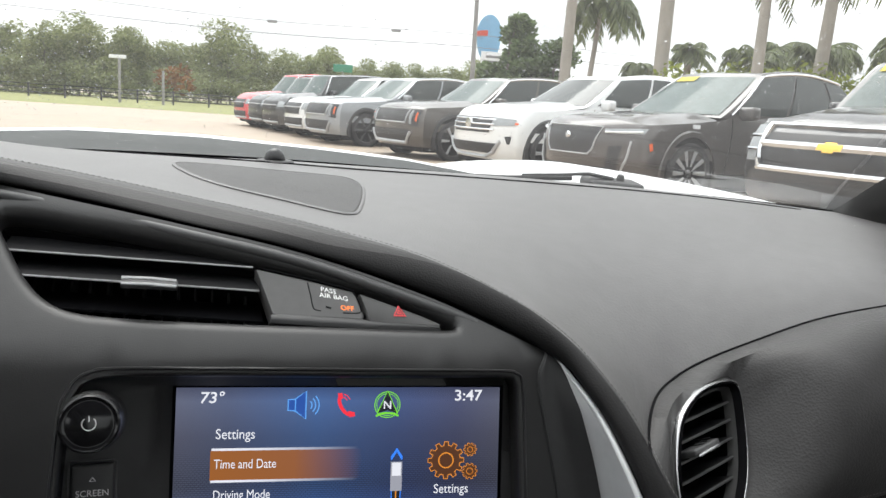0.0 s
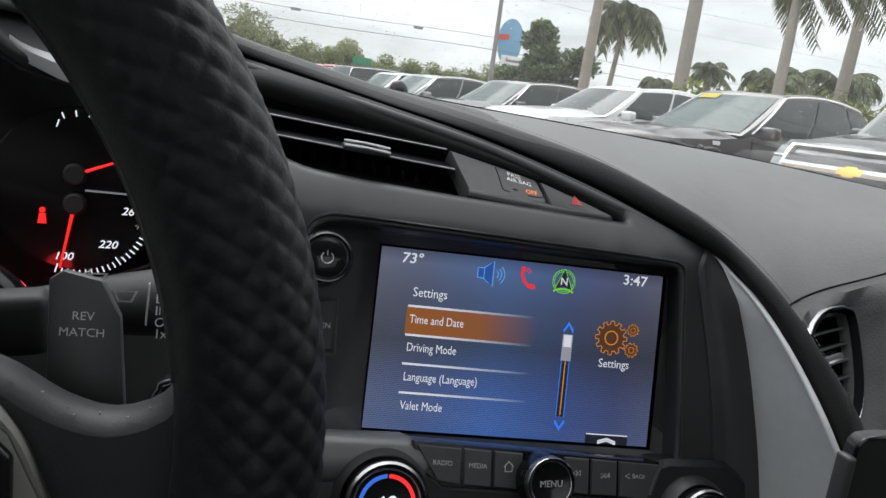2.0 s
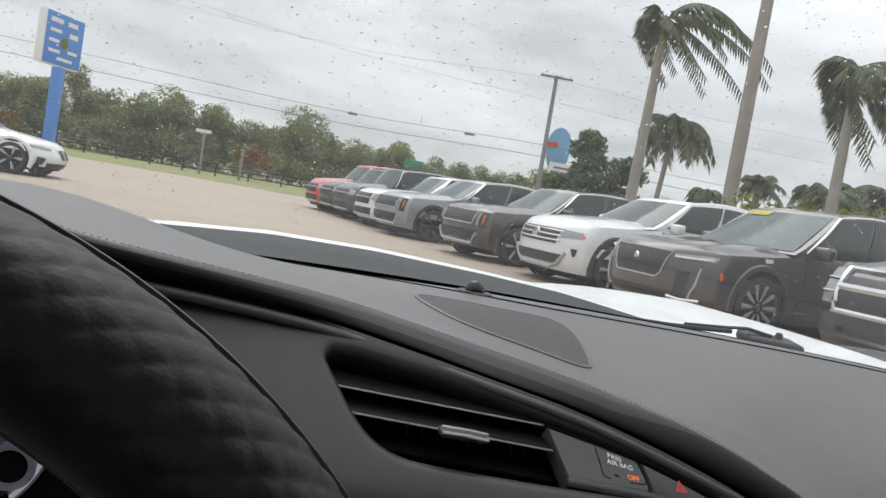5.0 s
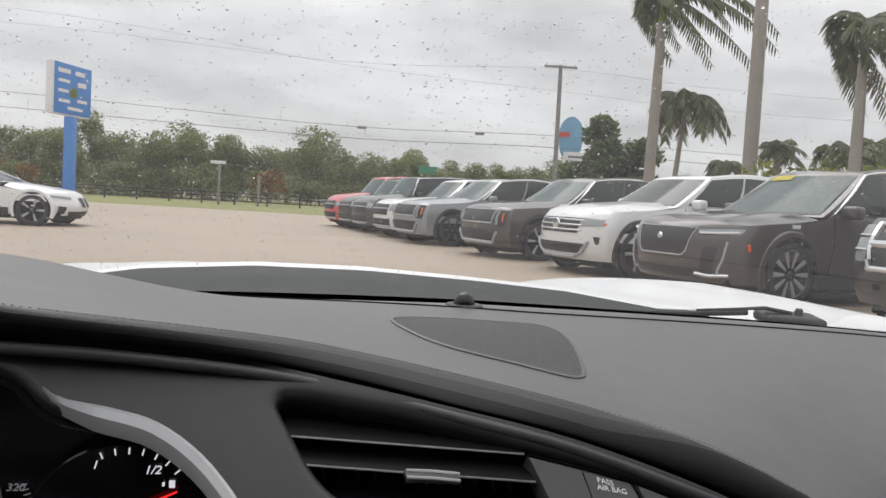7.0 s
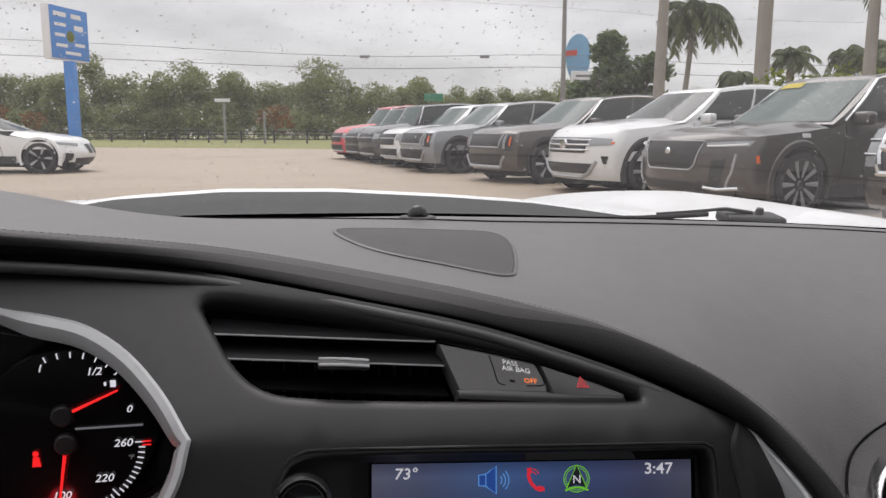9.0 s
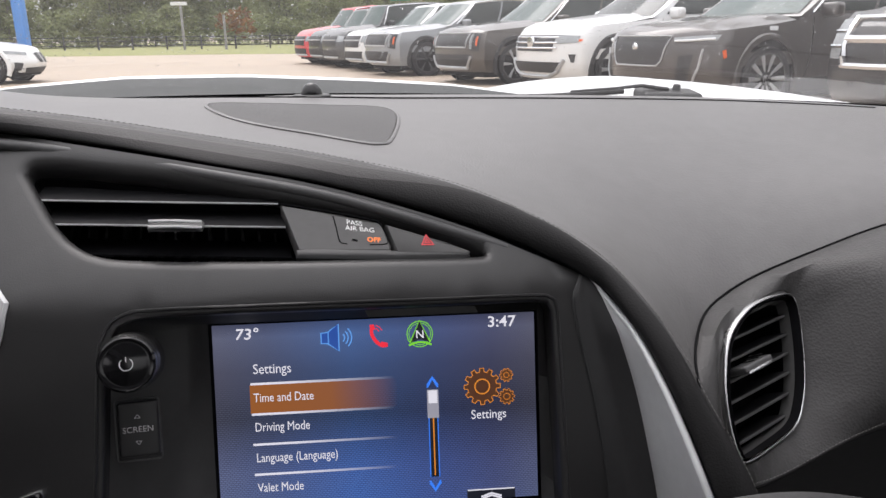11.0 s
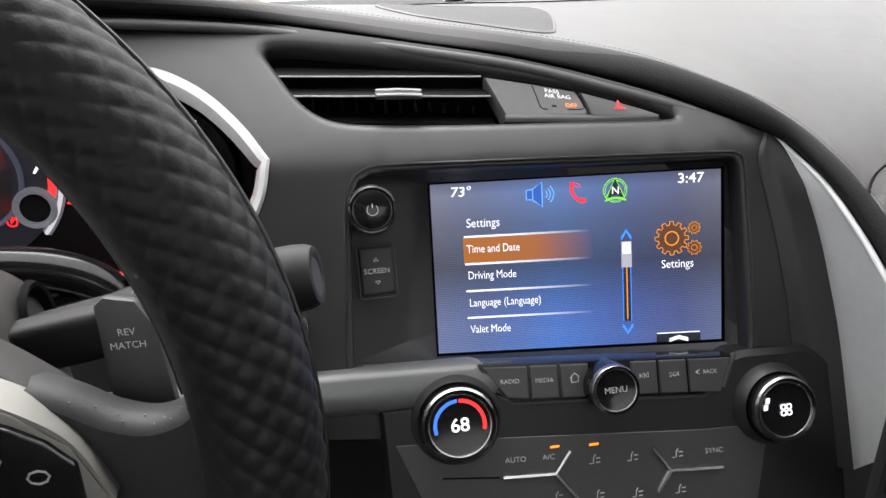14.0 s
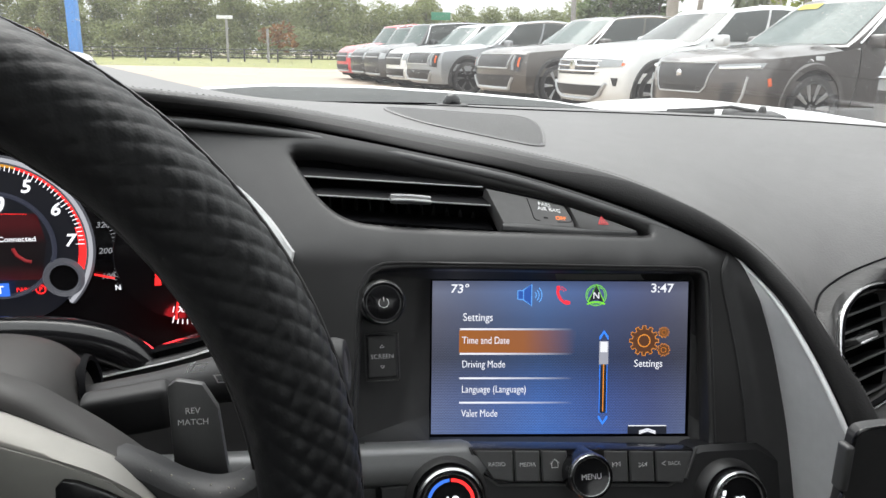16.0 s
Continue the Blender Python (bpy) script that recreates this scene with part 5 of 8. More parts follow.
def screen_glow():
    m, nt, p = shader("red_cluster_display")
    N, L = nt.nodes.new, nt.links.new
    co, sep, r = N("ShaderNodeTexCoord"), N("ShaderNodeSeparateXYZ"), N("ShaderNodeValToRGB")
    L(co.outputs["UV"], sep.inputs[0])
    e = r.color_ramp.elements
    e[0].position, e[0].color = 0, (.05, .002, .004, 1)
    e[1].position, e[1].color = 1, (.05, .002, .004, 1)
    for q, c in ((.25, (.004, .001, .002, 1)), (.55, (.004, .001, .002, 1)), (.85, (.065, .002, .005, 1))):
        el = e.new(q)
        el.color = c
    L(sep.outputs[1], r.inputs[0])
    L(r.outputs[0], p.inputs["Emission Color"])
    p.inputs["Emission Strength"].default_value = 0.45
    p.inputs["Base Color"].default_value = (.005, .005, .005, 1)
    return m


bm = bmesh.new()
uv = bm.loops.layers.uv.new("uv")
f = bm.faces.new([bm.verts.new(on_dial(TX + a, TZ + b, .0007)) for a, b in ((-.024, -.0245), (.026, -.0255), (.032, .002), (.028, .0225), (-.026, .0225), (-.031, .002))])
for l in f.loops:
    l[uv].uv = ((l.vert.co.x - TX) / .064 + .5, (l.vert.co.z - TZ + .0255) / .048)
part("message_screen", bm, screen_glow(), tach, "dark red lit message screen")
dial_text("No Phone Connected", TX + .0015, TZ + .0045, .0052, shear=0, parent=tach)
part("message_rule", dial_arc(TX, TZ - .60, .6225, .6228, 92, 88, 8), M["red_glow"], tach)
part("phone_mark", tube([on_dial(TX + a, TZ + b, .0010) for a, b in ((.010, -.002), (.012, -.007), (.017, -.011), (.021, -.012))], .0013, 6), M["redprint"], tach)
part("rev_needle", box(on_dial(TX - .0445, TZ - .0022, .003), (.022, .0012, .0022), .0004, pose(0, 0, 0, 0, 4, 0)), M["red_glow"], tach)
part("gear_ring", turned([(.0, .001), (.0095, .001), (.0105, .004), (.0125, .0052), (.0138, .003), (.0142, 0)], on_dial(-.3330, .8622, .001), (0, -1, 0), 36), M["tach_shade"], clus)
part("gear_window", turned([(.0, .0012), (.0096, .0012)], on_dial(-.3330, .8622, .0018), (0, -1, 0), 30), M["gloss"], clus)
part("t_lamp", box(on_dial(-.3745, .8555, .0050), (.0115, .0006, .0095), 0), M["blue_glow"], clus, "blue lit square")
letters("lettering", "T", clus, M["white_glow"], on_dial(-.3745, .8555, .0056), V(1, 0, 0), V(0, 0, 1), .0080, bold=.02)
lamp = part("brake_lamp", turned([(.0026, 0), (.0036, 0)], on_dial(-.3498, .8538, .0012), (0, -1, 0), 20), M["red_glow"], clus, "red lit brake lamp")
letters("lettering", "P", lamp, M["red_glow"], on_dial(-.3498, .8538, .0013), V(1, 0, 0), V(0, 0, 1), .0046, bold=.02)
letters("lettering", "PARK", lamp, M["red_glow"], on_dial(-.3604, .8538, .0013), V(1, 0, 0), V(0, 0, 1), .0044, bold=.01)
letters("lettering", "50175 mi", clus, M["white_glow"], on_dial(-.4485, .8522, .0012), V(1, 0, 0), V(0, 0, 1), .0062, bold=.01)
for sx, c, words in ((-.4535, 1, ("80", "40", "0")), (-.2965, -1, ("320", "200", "100"))):
    part("side_gauge", dial_ticks(sx + c * .055, .8800, .0535, .0570, 90 + c * 68, 90 + c * 112, 16, .0003, 8), M["dim_glow"], clus)
    part("side_needle", box(on_dial(sx + c * (.008 if c > 0 else .010), .8765 if c > 0 else .8618, .0012), (.0140, .0006, .0012), 0, pose(0, 0, 0, 0, -6 if c > 0 else 14, 0)), M["red_glow"], clus)
    for k, w in enumerate(words):
        dial_text(w, sx + c * .0078, .8996 - k * .0190, .0058, "dim_glow", bold=.012)
letters("lettering", "N", clus, M["white_glow"], on_dial(-.2980, .8528, .0012), V(1, 0, 0), V(0, 0, 1), .0055, bold=.01)
STEP = .0150
part("gauge_face", turned([(.0, .0), (.0475, .0), (.0485, -.001), (.0485, -.006)], on_dial(-.2480, .8790, -.0005), (0, -1, 0), 48), M["gloss"], clus, "round black gauge face")
# fuel and temperature gauges
part("fuel_needle", tube([on_dial(-.2512, .8884, .003), on_dial(-.2207, .9020, .003)], lambda t: .0011 - .0005 * t, 6), M["red_glow"], clus, "red lit needle")
part("temperature_needle", tube([on_dial(-.2505, .8712, .003), on_dial(-.2567, .8326, .003)], lambda t: .0011 - .0005 * t, 6), M["red_glow"], clus, "red lit needle")
for c in ((-.2512, .8884), (-.2505, .8712)):
    part("needle_hub", turned([(.0, .004), (.005, .004), (.0062, .003), (.0066, 0)], on_dial(*c, .001), (0, -1, 0), 24), M["black"], clus)
dial_text("1", -.2620, .9165, .0062)
dial_text("1/2", -.2335, .9132, .0064)
dial_text("0", -.2157, .8895, .0062)
dial_text("260", -.2202, .8690, .0066)
dial_text("220", -.2318, .8480, .0066)
dial_text("100", -.2555, .8392, .0066)
dial_text("°F", -.2165, .8600, .0038, "dim_glow")
part("maker_bar", box(on_dial(-.2270, .8795, .001), (.0370, .0004, .0011), 0), M["dim_glow"], clus)
part("fuel_ticks", dial_ticks(-.2465, .8905, .0315, .0350, 112, 40, 6, .0004), M["white_glow"], clus)
part("heat_ticks", dial_ticks(-.2490, .8690, .0375, .0412, 0, -105, 22, .0004, 11), M["white_glow"], clus)
for dz in (.0, -.0022):
    part("hot_tick", box(on_dial(-.2072, .8692 + dz, .001), (.0050, .0004, .0007), 0), M["red_glow"], clus)
part("pump_mark", join(box(on_dial(-.2235, .9055, .001), (.0030, .0004, .0040), 0), box(on_dial(-.2278, .9055, .001), (.0013, .0004, .0021), 0)), M["white_glow"], clus)
part("belt_lamp", join(turned([(.0, 0), (.0017, 0)], on_dial(-.2675, .8660, .0012), (0, -1, 0), 14), plate([on_dial(-.2699, .8580, .001), on_dial(-.2651, .8580, .001), on_dial(-.2659, .8640, .001), on_dial(-.2691, .8640, .001)], V(0, .0003, 0))), M["red_glow"], clus, "red lit seat-belt lamp")

# the red light of the gauges falls on the panel below them
red_lamp = bpy.data.lights.new("gauge_light", "POINT")
red_lamp.energy, red_lamp.color, red_lamp.shadow_soft_size = .012, (1.0, .03, .04), .008
red_ob = new("gauge_light", red_lamp)
red_ob.matrix_world = CAR @ Matrix.Translation(on_dial(-.2600, .8300, .012))

# ---- steering wheel ----
WC, WTH, WPS = V(-.3295, .1427, .8636), .1341, -.0261
WN = V(math.sin(WPS) * math.cos(WTH), -math.cos(WPS) * math.cos(WTH), math.sin(WTH))
WX = V(0, 0, 1).cross(WN).normalized()
WY = WN.cross(WX)
wheel = thing("steering_wheel", tuple(WC), "black leather steering wheel with woven-look grips and silver spokes", "steering wheel")


def on_wheel(x, y, d=0.0):
    return WC + WX * x + WY * y + WN * d


def rim_mesh(a0, a1, n, relief):
    """The rim as a ring; the grips carry a raised diamond weave."""
    rows, seg = [], 132 if relief else 24
    for i in range(n + 1):
        a = a0 + (a1 - a0) * i / n
        row = []
        for k in range(seg):
            b = k / seg * math.tau
            r = .0178
            if relief:
                u, w = a * .166 / .0046, b * .0178 / .0046
                fade = min(1, max(.12, math.cos(b - .35) + .55))
                r += .00085 * fade * (1 - .75 * min(1, max(0, (a - .6) / .7))) * (abs(math.sin((u + w) * math.pi / 2)) ** .6 * abs(math.sin((u - w) * math.pi / 2)) ** .6 - .5)
            rr = .1663 + r * math.cos(b)
            row.append(on_wheel(rr * math.cos(a), rr * math.sin(a), r * 1.12 * math.sin(b)))
        rows.append(row)
    return loft(rows, True)


rim = part("rim_grip", rim_mesh(radians(-20), radians(130), 540, True), M["rim"], wheel, "black woven-look leather grip", 80)
part("rim", rim_mesh(radians(130), radians(340), 90, False), M["rim"], wheel)
part("rim_seam", tube([on_wheel(.1838 * math.cos(a), .1838 * math.sin(a), -.0062) for a in np.linspace(radians(-20), radians(200), 120)], .0011, 6), M["trim"], rim, "raised grey seam")
part("inner_seam", tube([on_wheel(.1492 * math.cos(a), .1492 * math.sin(a), .0055) for a in np.linspace(radians(8), radians(172), 90)], .0008, 6), M["trim"], rim)
# airbag cover, silver arch and right spoke
PADL = [(-.062, -.05), (-.060, .012), (-.048, .032), (-.028, .042), (0, .0455), (.028, .042), (.050, .033), (.061, .014), (.064, -.02), (.058, -.06), (0, -.075)]
pad_loop = [(p[0], p[1]) for p in spline([(a, b, 0) for a, b in PADL], 4, True)]
if sum(pad_loop[i][0] * pad_loop[(i + 1) % len(pad_loop)][1] - pad_loop[(i + 1) % len(pad_loop)][0] * pad_loop[i][1] for i in range(len(pad_loop))) < 0:
    pad_loop = pad_loop[::-1]
M["cover"] = surface("black_airbag_skin", (.028, .0287, .0305), .5, var=.12, scale=9, bump=.08, bump_scale=1100, cells=True, spec=.3)
cov = loft([[on_wheel(x, y, h) for x, y in inset_loop(pad_loop, d)] for d, h in ((0, -.02), (.0, .004), (.002, .010), (.006, .015), (.014, .0185), (.026, .020))], True)
cov.faces.new([cov.verts.new(on_wheel(x, y, .020)) for x, y in inset_loop(pad_loop, .026)])
part("airbag_cover", cov, M["cover"], wheel, "black grained airbag cover", 60)
# the silver arch is a deep upward-facing ridge; a grey shell lies behind it
RIDGE_BACK = [(0, .0545), (.0134, .0533), (.0369, .0490), (.0603, .0409), (.084, .0292), (.1009, .0194), (.1138, .0041), (.121, -.012)]
RIDGE_FRONT = [(0, .0492), (.0186, .0481), (.0409, .0438), (.063, .0345), (.0840, .0262), (.1000, .0185), (.1140, .0070), (.123, -.012)]
SHELL_TOP = [(0, .0576), (.0120, .0566), (.0405, .0533), (.0649, .0450), (.0800, .0355), (.0950, .0245), (.1110, .0090), (.119, -.012)]
COVER_EDGE = [(0, .0430), (.0190, .0420), (.0390, .0375), (.0545, .0310), (.0625, .0235), (.0655, .0120), (.066, -.01), (.066, -.03)]


def mirrored(pts):
    return spline([(-x, y, 0) for x, y in pts[:0:-1]] + [(x, y, 0) for x, y in pts], 5)


arch, shell = [], []
for a, b, t, e in zip(mirrored(RIDGE_BACK), mirrored(RIDGE_FRONT), mirrored(SHELL_TOP), mirrored(COVER_EDGE)):
    arch.append([on_wheel(a.x, a.y, -.018), on_wheel(a.x, a.y, -.0125), on_wheel(*a.lerp(b, .12).xy, -.0112), on_wheel(*a.lerp(b, .5).xy, -.0050), on_wheel(*a.lerp(b, .85).xy, -.0010),
                 on_wheel(b.x, b.y, .0002), on_wheel(*b.lerp(e, .12).xy, .0004), on_wheel(*b.lerp(e, .35).xy, -.0014), on_wheel(*b.lerp(e, .7).xy, -.0035), on_wheel(e.x, e.y, -.0045)])
    m = a - (t - a).normalized() * .001
    shell.append([on_wheel(m.x, m.y, -.0135), on_wheel(*m.lerp(t, .2).xy, -.0125), on_wheel(*m.lerp(t, .5).xy, -.0140), on_wheel(*m.lerp(t, .8).xy, -.0172), on_wheel(t.x, t.y, -.0215), on_wheel(*(t * .99).xy, -.032)])
M["spoke"] = surface("grey_spoke_plastic", (.040, .041, .043), .5, var=.12, scale=9, bump=.10, bump_scale=900, spec=.35)
M["shell"] = surface("grey_shell_plastic", (.044, .042, .041), .5, var=.1, scale=9, bump=.06, bump_scale=1500, spec=.35)
M["arch"] = surface("warm_silver_paint", (.29, .283, .262), .45, metal=.3, var=.05, scale=12, rvar=.05)
part("silver_arch", loft(arch), M["arch"], wheel, "satin silver spoke trim", 60)
part("hub_shell", loft(shell), M["shell"], wheel, "soft grey-black shell behind the silver trim", 60)
SPOKE = [(.095, .027), (.110, .0215), (.122, .0142), (.134, .0108), (.145, .0145), (.152, .024), (.166, .030), (.168, .0), (.166, -.04), (.150, -.045), (.12, -.05), (.08, -.05), (.062, -.03), (.066, .006), (.080, .026)]
sl = [(p[0] - .0015, p[1] - .0038) for p in spline([(a, b, 0) for a, b in SPOKE], 3, True)]
if sum(sl[i][0] * sl[(i + 1) % len(sl)][1] - sl[(i + 1) % len(sl)][0] * sl[i][1] for i in range(len(sl))) < 0:
    sl = sl[::-1]
for s in (1, -1):
    lpp = sl if s > 0 else [(-x, y) for x, y in sl][::-1]
    bm = loft([[on_wheel(x, y, h) for x, y in inset_loop(lpp, d)] for d, h in ((.001, -.026), (0, -.019), (.001, -.011), (.004, -.0085))], True)
    bm.faces.new([bm.verts.new(on_wheel(x, y, -.0085)) for x, y in inset_loop(lpp, .004)])
    bm.faces.new([bm.verts.new(on_wheel(x, y, -.026)) for x, y in inset_loop(lpp, .001)])
    sp = part("spoke", bm, M["spoke"], wheel, "grey-black wheel spoke", 50)
    face = [(.0520, .0365), (.063, .0337), (.0840, .0255), (.1000, .0178), (.1135, .0066), (.1215, -.010), (.118, -.05), (.067, -.05), (.0645, .012), (.0610, .0245)]
    part("spoke_panel", plate([on_wheel(s * x, y, .0010) for x, y in face], WN * -.003, .0008), M["arch"], wheel, "satin taupe spoke panel")
    ctl = [(s * .0840, .0180), (s * .0862, .0200), (s * .0905, .0192), (s * .0996, .0148), (s * .1080, .0095), (s * .1150, .0020), (s * .1165, -.030), (s * .088, -.040), (s * .0825, -.010)]
    part("switch_pod", plate([on_wheel(x, y, .0034) for x, y in ctl], WN * -.004, .0008), M["gloss"], wheel)
    for cx, cy in ((.093, .006), (.105, .000), (.094, -.014)):
        part("switch_mark", tube([on_wheel(s * cx + .003 * math.cos(t), cy + .002 * math.sin(t), .0038) for t in np.linspace(0, math.tau, 9)[:-1]], .0004, 4, True), M["print"], wheel)
random.seed(5)
worn = bmesh.new()
for i in range(16):
    t = random.random()
    e = spline([(.110, .0213, 0), (.122, .0140, 0), (.134, .0106, 0), (.1455, .0140, 0), (.1525, .024, 0)], 6)
    p = e[int(t * 23)]
    bmesh.ops.create_icosphere(worn, subdivisions=1, radius=random.uniform(.0002, .0005), matrix=Matrix.Translation(on_wheel(p.x - .0015 + random.uniform(-.0006, .0006), p.y - .0038 + random.uniform(-.0008, .0003), -.011 + random.uniform(-.004, .002))))
tagged(part("worn_edge", worn, M["worn"], wheel, "pale frayed leather edge"), kind="stuff")
for s in (1, -1):
    pl = [(s * .1110, .0365), (s * .1145, .0392), (s * .1245, .0370), (s * .1300, .027), (s * .1335, -.004), (s * .134, -.02), (s * .118, -.026), (s * .1125, .0)]
    pd = part("shift_paddle", plate([on_wheel(x, y, -.040) for x, y in pl], WN * -.005, .0012), M["button"], wheel, "dark grey shift paddle")
    if s > 0:
        letters("lettering", "REV", pd, M["label"], on_wheel(.1205, .0268, -.0393), WX, WY, .0034)
        letters("lettering", "MATCH", pd, M["label"], on_wheel(.1205, .0222, -.0393), WX, WY, .0034)

# ---- steering column and stalk ----
col = thing("steering_column", (-.3295, .26, .80), "grey plastic steering column shroud with a control stalk", "steering column")
rows = []
for y, w, top in ((.165, .046, .872), (.172, .055, .882), (.188, .061, .8885), (.222, .0635, .8905), (.262, .0630, .8895), (.280, .0600, .8850), (.292, .0570, .8760), (.297, .0550, .860)):
    rows.append([V(-.3295 + w * math.copysign(abs(math.cos(t)) ** .62, math.cos(t)), y, top - .052 + .052 * max(0, math.sin(t)) ** .62 - .03 * (t < 0 or t > math.pi)) for t in np.linspace(-.2, math.pi + .2, 33)])
shroud = part("shroud", loft(rows), M["shell"], col, "smooth grey column shroud", 60)
part("stalk_opening", turned([(.0, -.004), (.0135, -.004), (.0145, .0010), (.0165, .0016), (.0180, -.001)], V(-.2672, .262, .8600), (1, .05, .1), 28), M["hollow"], shroud, "dark round stalk opening")
part("cowl_lip", tube([V(-.345 + .086 * math.copysign(abs(math.cos(t)) ** .8, math.cos(t)), .350, .8100 + .047 * math.sin(t) ** .7) for t in np.linspace(.05, math.pi - .05, 40)], .012, 12), M["gloss"], col, "black padded lip under the dials")
part("stalk_base", box(V(-.2405, .2180, .8695), (.036, .013, .020), .004, pose(0, 0, 0, 4, -5, 6), 3), M["rubber"], col, "dark block at the root of the stalk")
stalk = part("stalk", tube([V(-.27, .240, .866), V(-.235, .234, .872), V(-.205, .228, .879), V(-.185, .222, .883), V(-.166, .217, .886)], lambda t: .0085 + .0068 * min(1, t * 1.3), 20, flat=.86), M["black"], col, "thick black wiper stalk")
axs = V(.98, -.16, .13).normalized()
part("stalk_knob", turned([(.0, .0105), (.0068, .0105), (.0080, .0115), (.0098, .0120), (.0118, .0115), (.0132, .008), (.0138, .002), (.0136, -.006), (.0130, -.008)], V(-.160, .2155, .8868), axs, 32), M["rubber"], stalk)
part("knob_face", turned([(.0, .0110), (.0072, .0110), (.0077, .0102)], V(-.160, .2155, .8868), axs, 30), M["button"], stalk)
for i, wd in enumerate(("HI", "LO", "INT", "OFF", "1x")):
    letters("lettering", wd, stalk, M["label"], V(-.1945, .2065 - .0009 * (3 - i), .8925 - i * .0044), V(1, -.16, .12), V(0, .2, .98), .0044, "LEFT", bold=.008)
part("wiper_mark", outline_shape([V(-.2065, .2098, .8850), V(-.2020, .2090, .8853), V(-.2002, .2088, .8895), V(-.2082, .2100, .8890)], .25, 0), M["label"], stalk)
wash = V(-.2144, .2125, .8915)
part("washer_mark", outline_shape([wash + V(-.0042, .001, -.0022), wash + V(.0020, -.0004, -.0014), wash + V(.0044, -.0008, .0026), wash + V(-.0018, .0004, .0020)], .25, 0), M["label"], stalk)
part("washer_jet", tube([wash + V(-.0055, .0008, -.0024), wash + V(-.0040, .0006, .0012), wash + V(-.0010, .0002, .0030)], .0003, 5), M["label"], stalk)
part("arrow_mark", tube([V(-.1972, .2078, .8780), V(-.1967, .2062, .8930)], .0004, 5), M["label"], stalk)

stalk.location = stalk.location + V(.003, .014, -.008)

# ---- phone holder at the edge of the console ----
hold = thing("phone_holder", (.160, .215, .72), "black plastic phone holder with side clips on the console", "phone holder")
HP = [(.1225, .70), (.1215, .79), (.1208, .822), (.1218, .8295), (.127, .8325), (.145, .8330), (.170, .8300), (.197, .8225), (.211, .8165), (.2170, .8105), (.219, .80), (.219, .70)]
hp = [(q[0], q[1]) for q in spline([(a, b, 0) for a, b in HP], 6)]
part("back_plate", plate([V(x, .213 + (.8370 - z) * .10, z) for x, z in hp], V(.0, .007, .001), .0016), M["black"], hold, "smooth black plate")
part("plate_rim", tube([V(x, .2128 + (.8370 - z) * .10, z) for x, z in hp if z > .79], .0010, 6), M["gloss"], hold)
part("side_clip", box(V(.1180, .2155, .810), (.0050, .009, .027), .0022, None, 3), M["button"], hold, "dark grey clip")
part("clip_rail", box(V(.1196, .2140, .765), (.0018, .004, .058), .0008, None, 2), M["chrome"], hold, "thin bright clip rail")
part("side_clip", box(V(.2185, .218, .775), (.006, .014, .06), .0022, None, 3), M["button"], hold)
part("stem", box(V(.160, .235, .70), (.03, .02, .12), .005), M["black"], hold)

# ---- windscreen, cowl, bonnet and the closed cabin ----
def on_glass(u, v, d=0.0):
    """u across (-1..1), v up (0 at the foot)."""
    foot = V(.74 * u, .800 - .05 * u * u, .952 - .022 * u * u + (-.008 * u))
    head = V(.54 * u, .125, 1.225 - .03 * u * u)
    p = foot.lerp(head, v)
    n = V(0, (head - foot).z, -(head - foot).y).normalized()
    return p + n * (.030 * math.sin(math.pi * v) * (1 - .3 * u * u) + d)


screen_glass = solo("windscreen", loft([[on_glass(-1 + 2 * i / 24, j / 16) for i in range(25)] for j in range(17)]), M["glass"], "clear raked windscreen with rain drops on it", "windscreen", kind="structure")
screen_glass.visible_shadow = False


def rain():
    rnd = random.Random(11)
    verts, faces = [], []
    for k in range(24000):
        u, v = rnd.uniform(-.95, .95), rnd.uniform(.02, .92)
        if rnd.random() > interp(u, [-.95, -.1, .25, .95], [1, 1, .5, .4]):
            continue
        r = min(.0008, .00031 * math.exp(rnd.gauss(.05, .42)))
        c = on_glass(u, v, .0006)
        e1 = (on_glass(u + .01, v) - on_glass(u - .01, v)).normalized()
        e2 = (on_glass(u, v + .01) - on_glass(u, v - .01)).normalized()
        n = e1.cross(e2).normalized()
        if n.z < 0:
            n = -n
        s, st = len(verts), rnd.uniform(1.0, 1.5)
        m = 6
        for rr, h in ((1, 0), (.72, .38)):
            for i in range(m):
                a = i / m * math.tau
                verts.append(c + e1 * (r * rr * math.cos(a)) + e2 * (r * st * rr * math.sin(a)) + n * (r * h))
        verts.append(c + n * (r * .55))
        for i in range(m):
            j = (i + 1) % m
            faces.append((s + i, s + j, s + m + j, s + m + i))
            faces.append((s + m + i, s + m + j, s + 2 * m))
        faces.append(tuple(s + i for i in range(m))[::-1])
    me = bpy.data.meshes.new("rain_drops")
    me.from_pydata(verts, [], faces)
    me.polygons.foreach_set("use_smooth", [True] * len(me.polygons))
    me.materials.append(M["drop"])
    ob = new("rain_drops", me)
    ob.matrix_world = CAR
    ob.visible_shadow = False
    return tagged(ob, "fine rain drops clinging to the windscreen", "rain drops", kind="stuff")


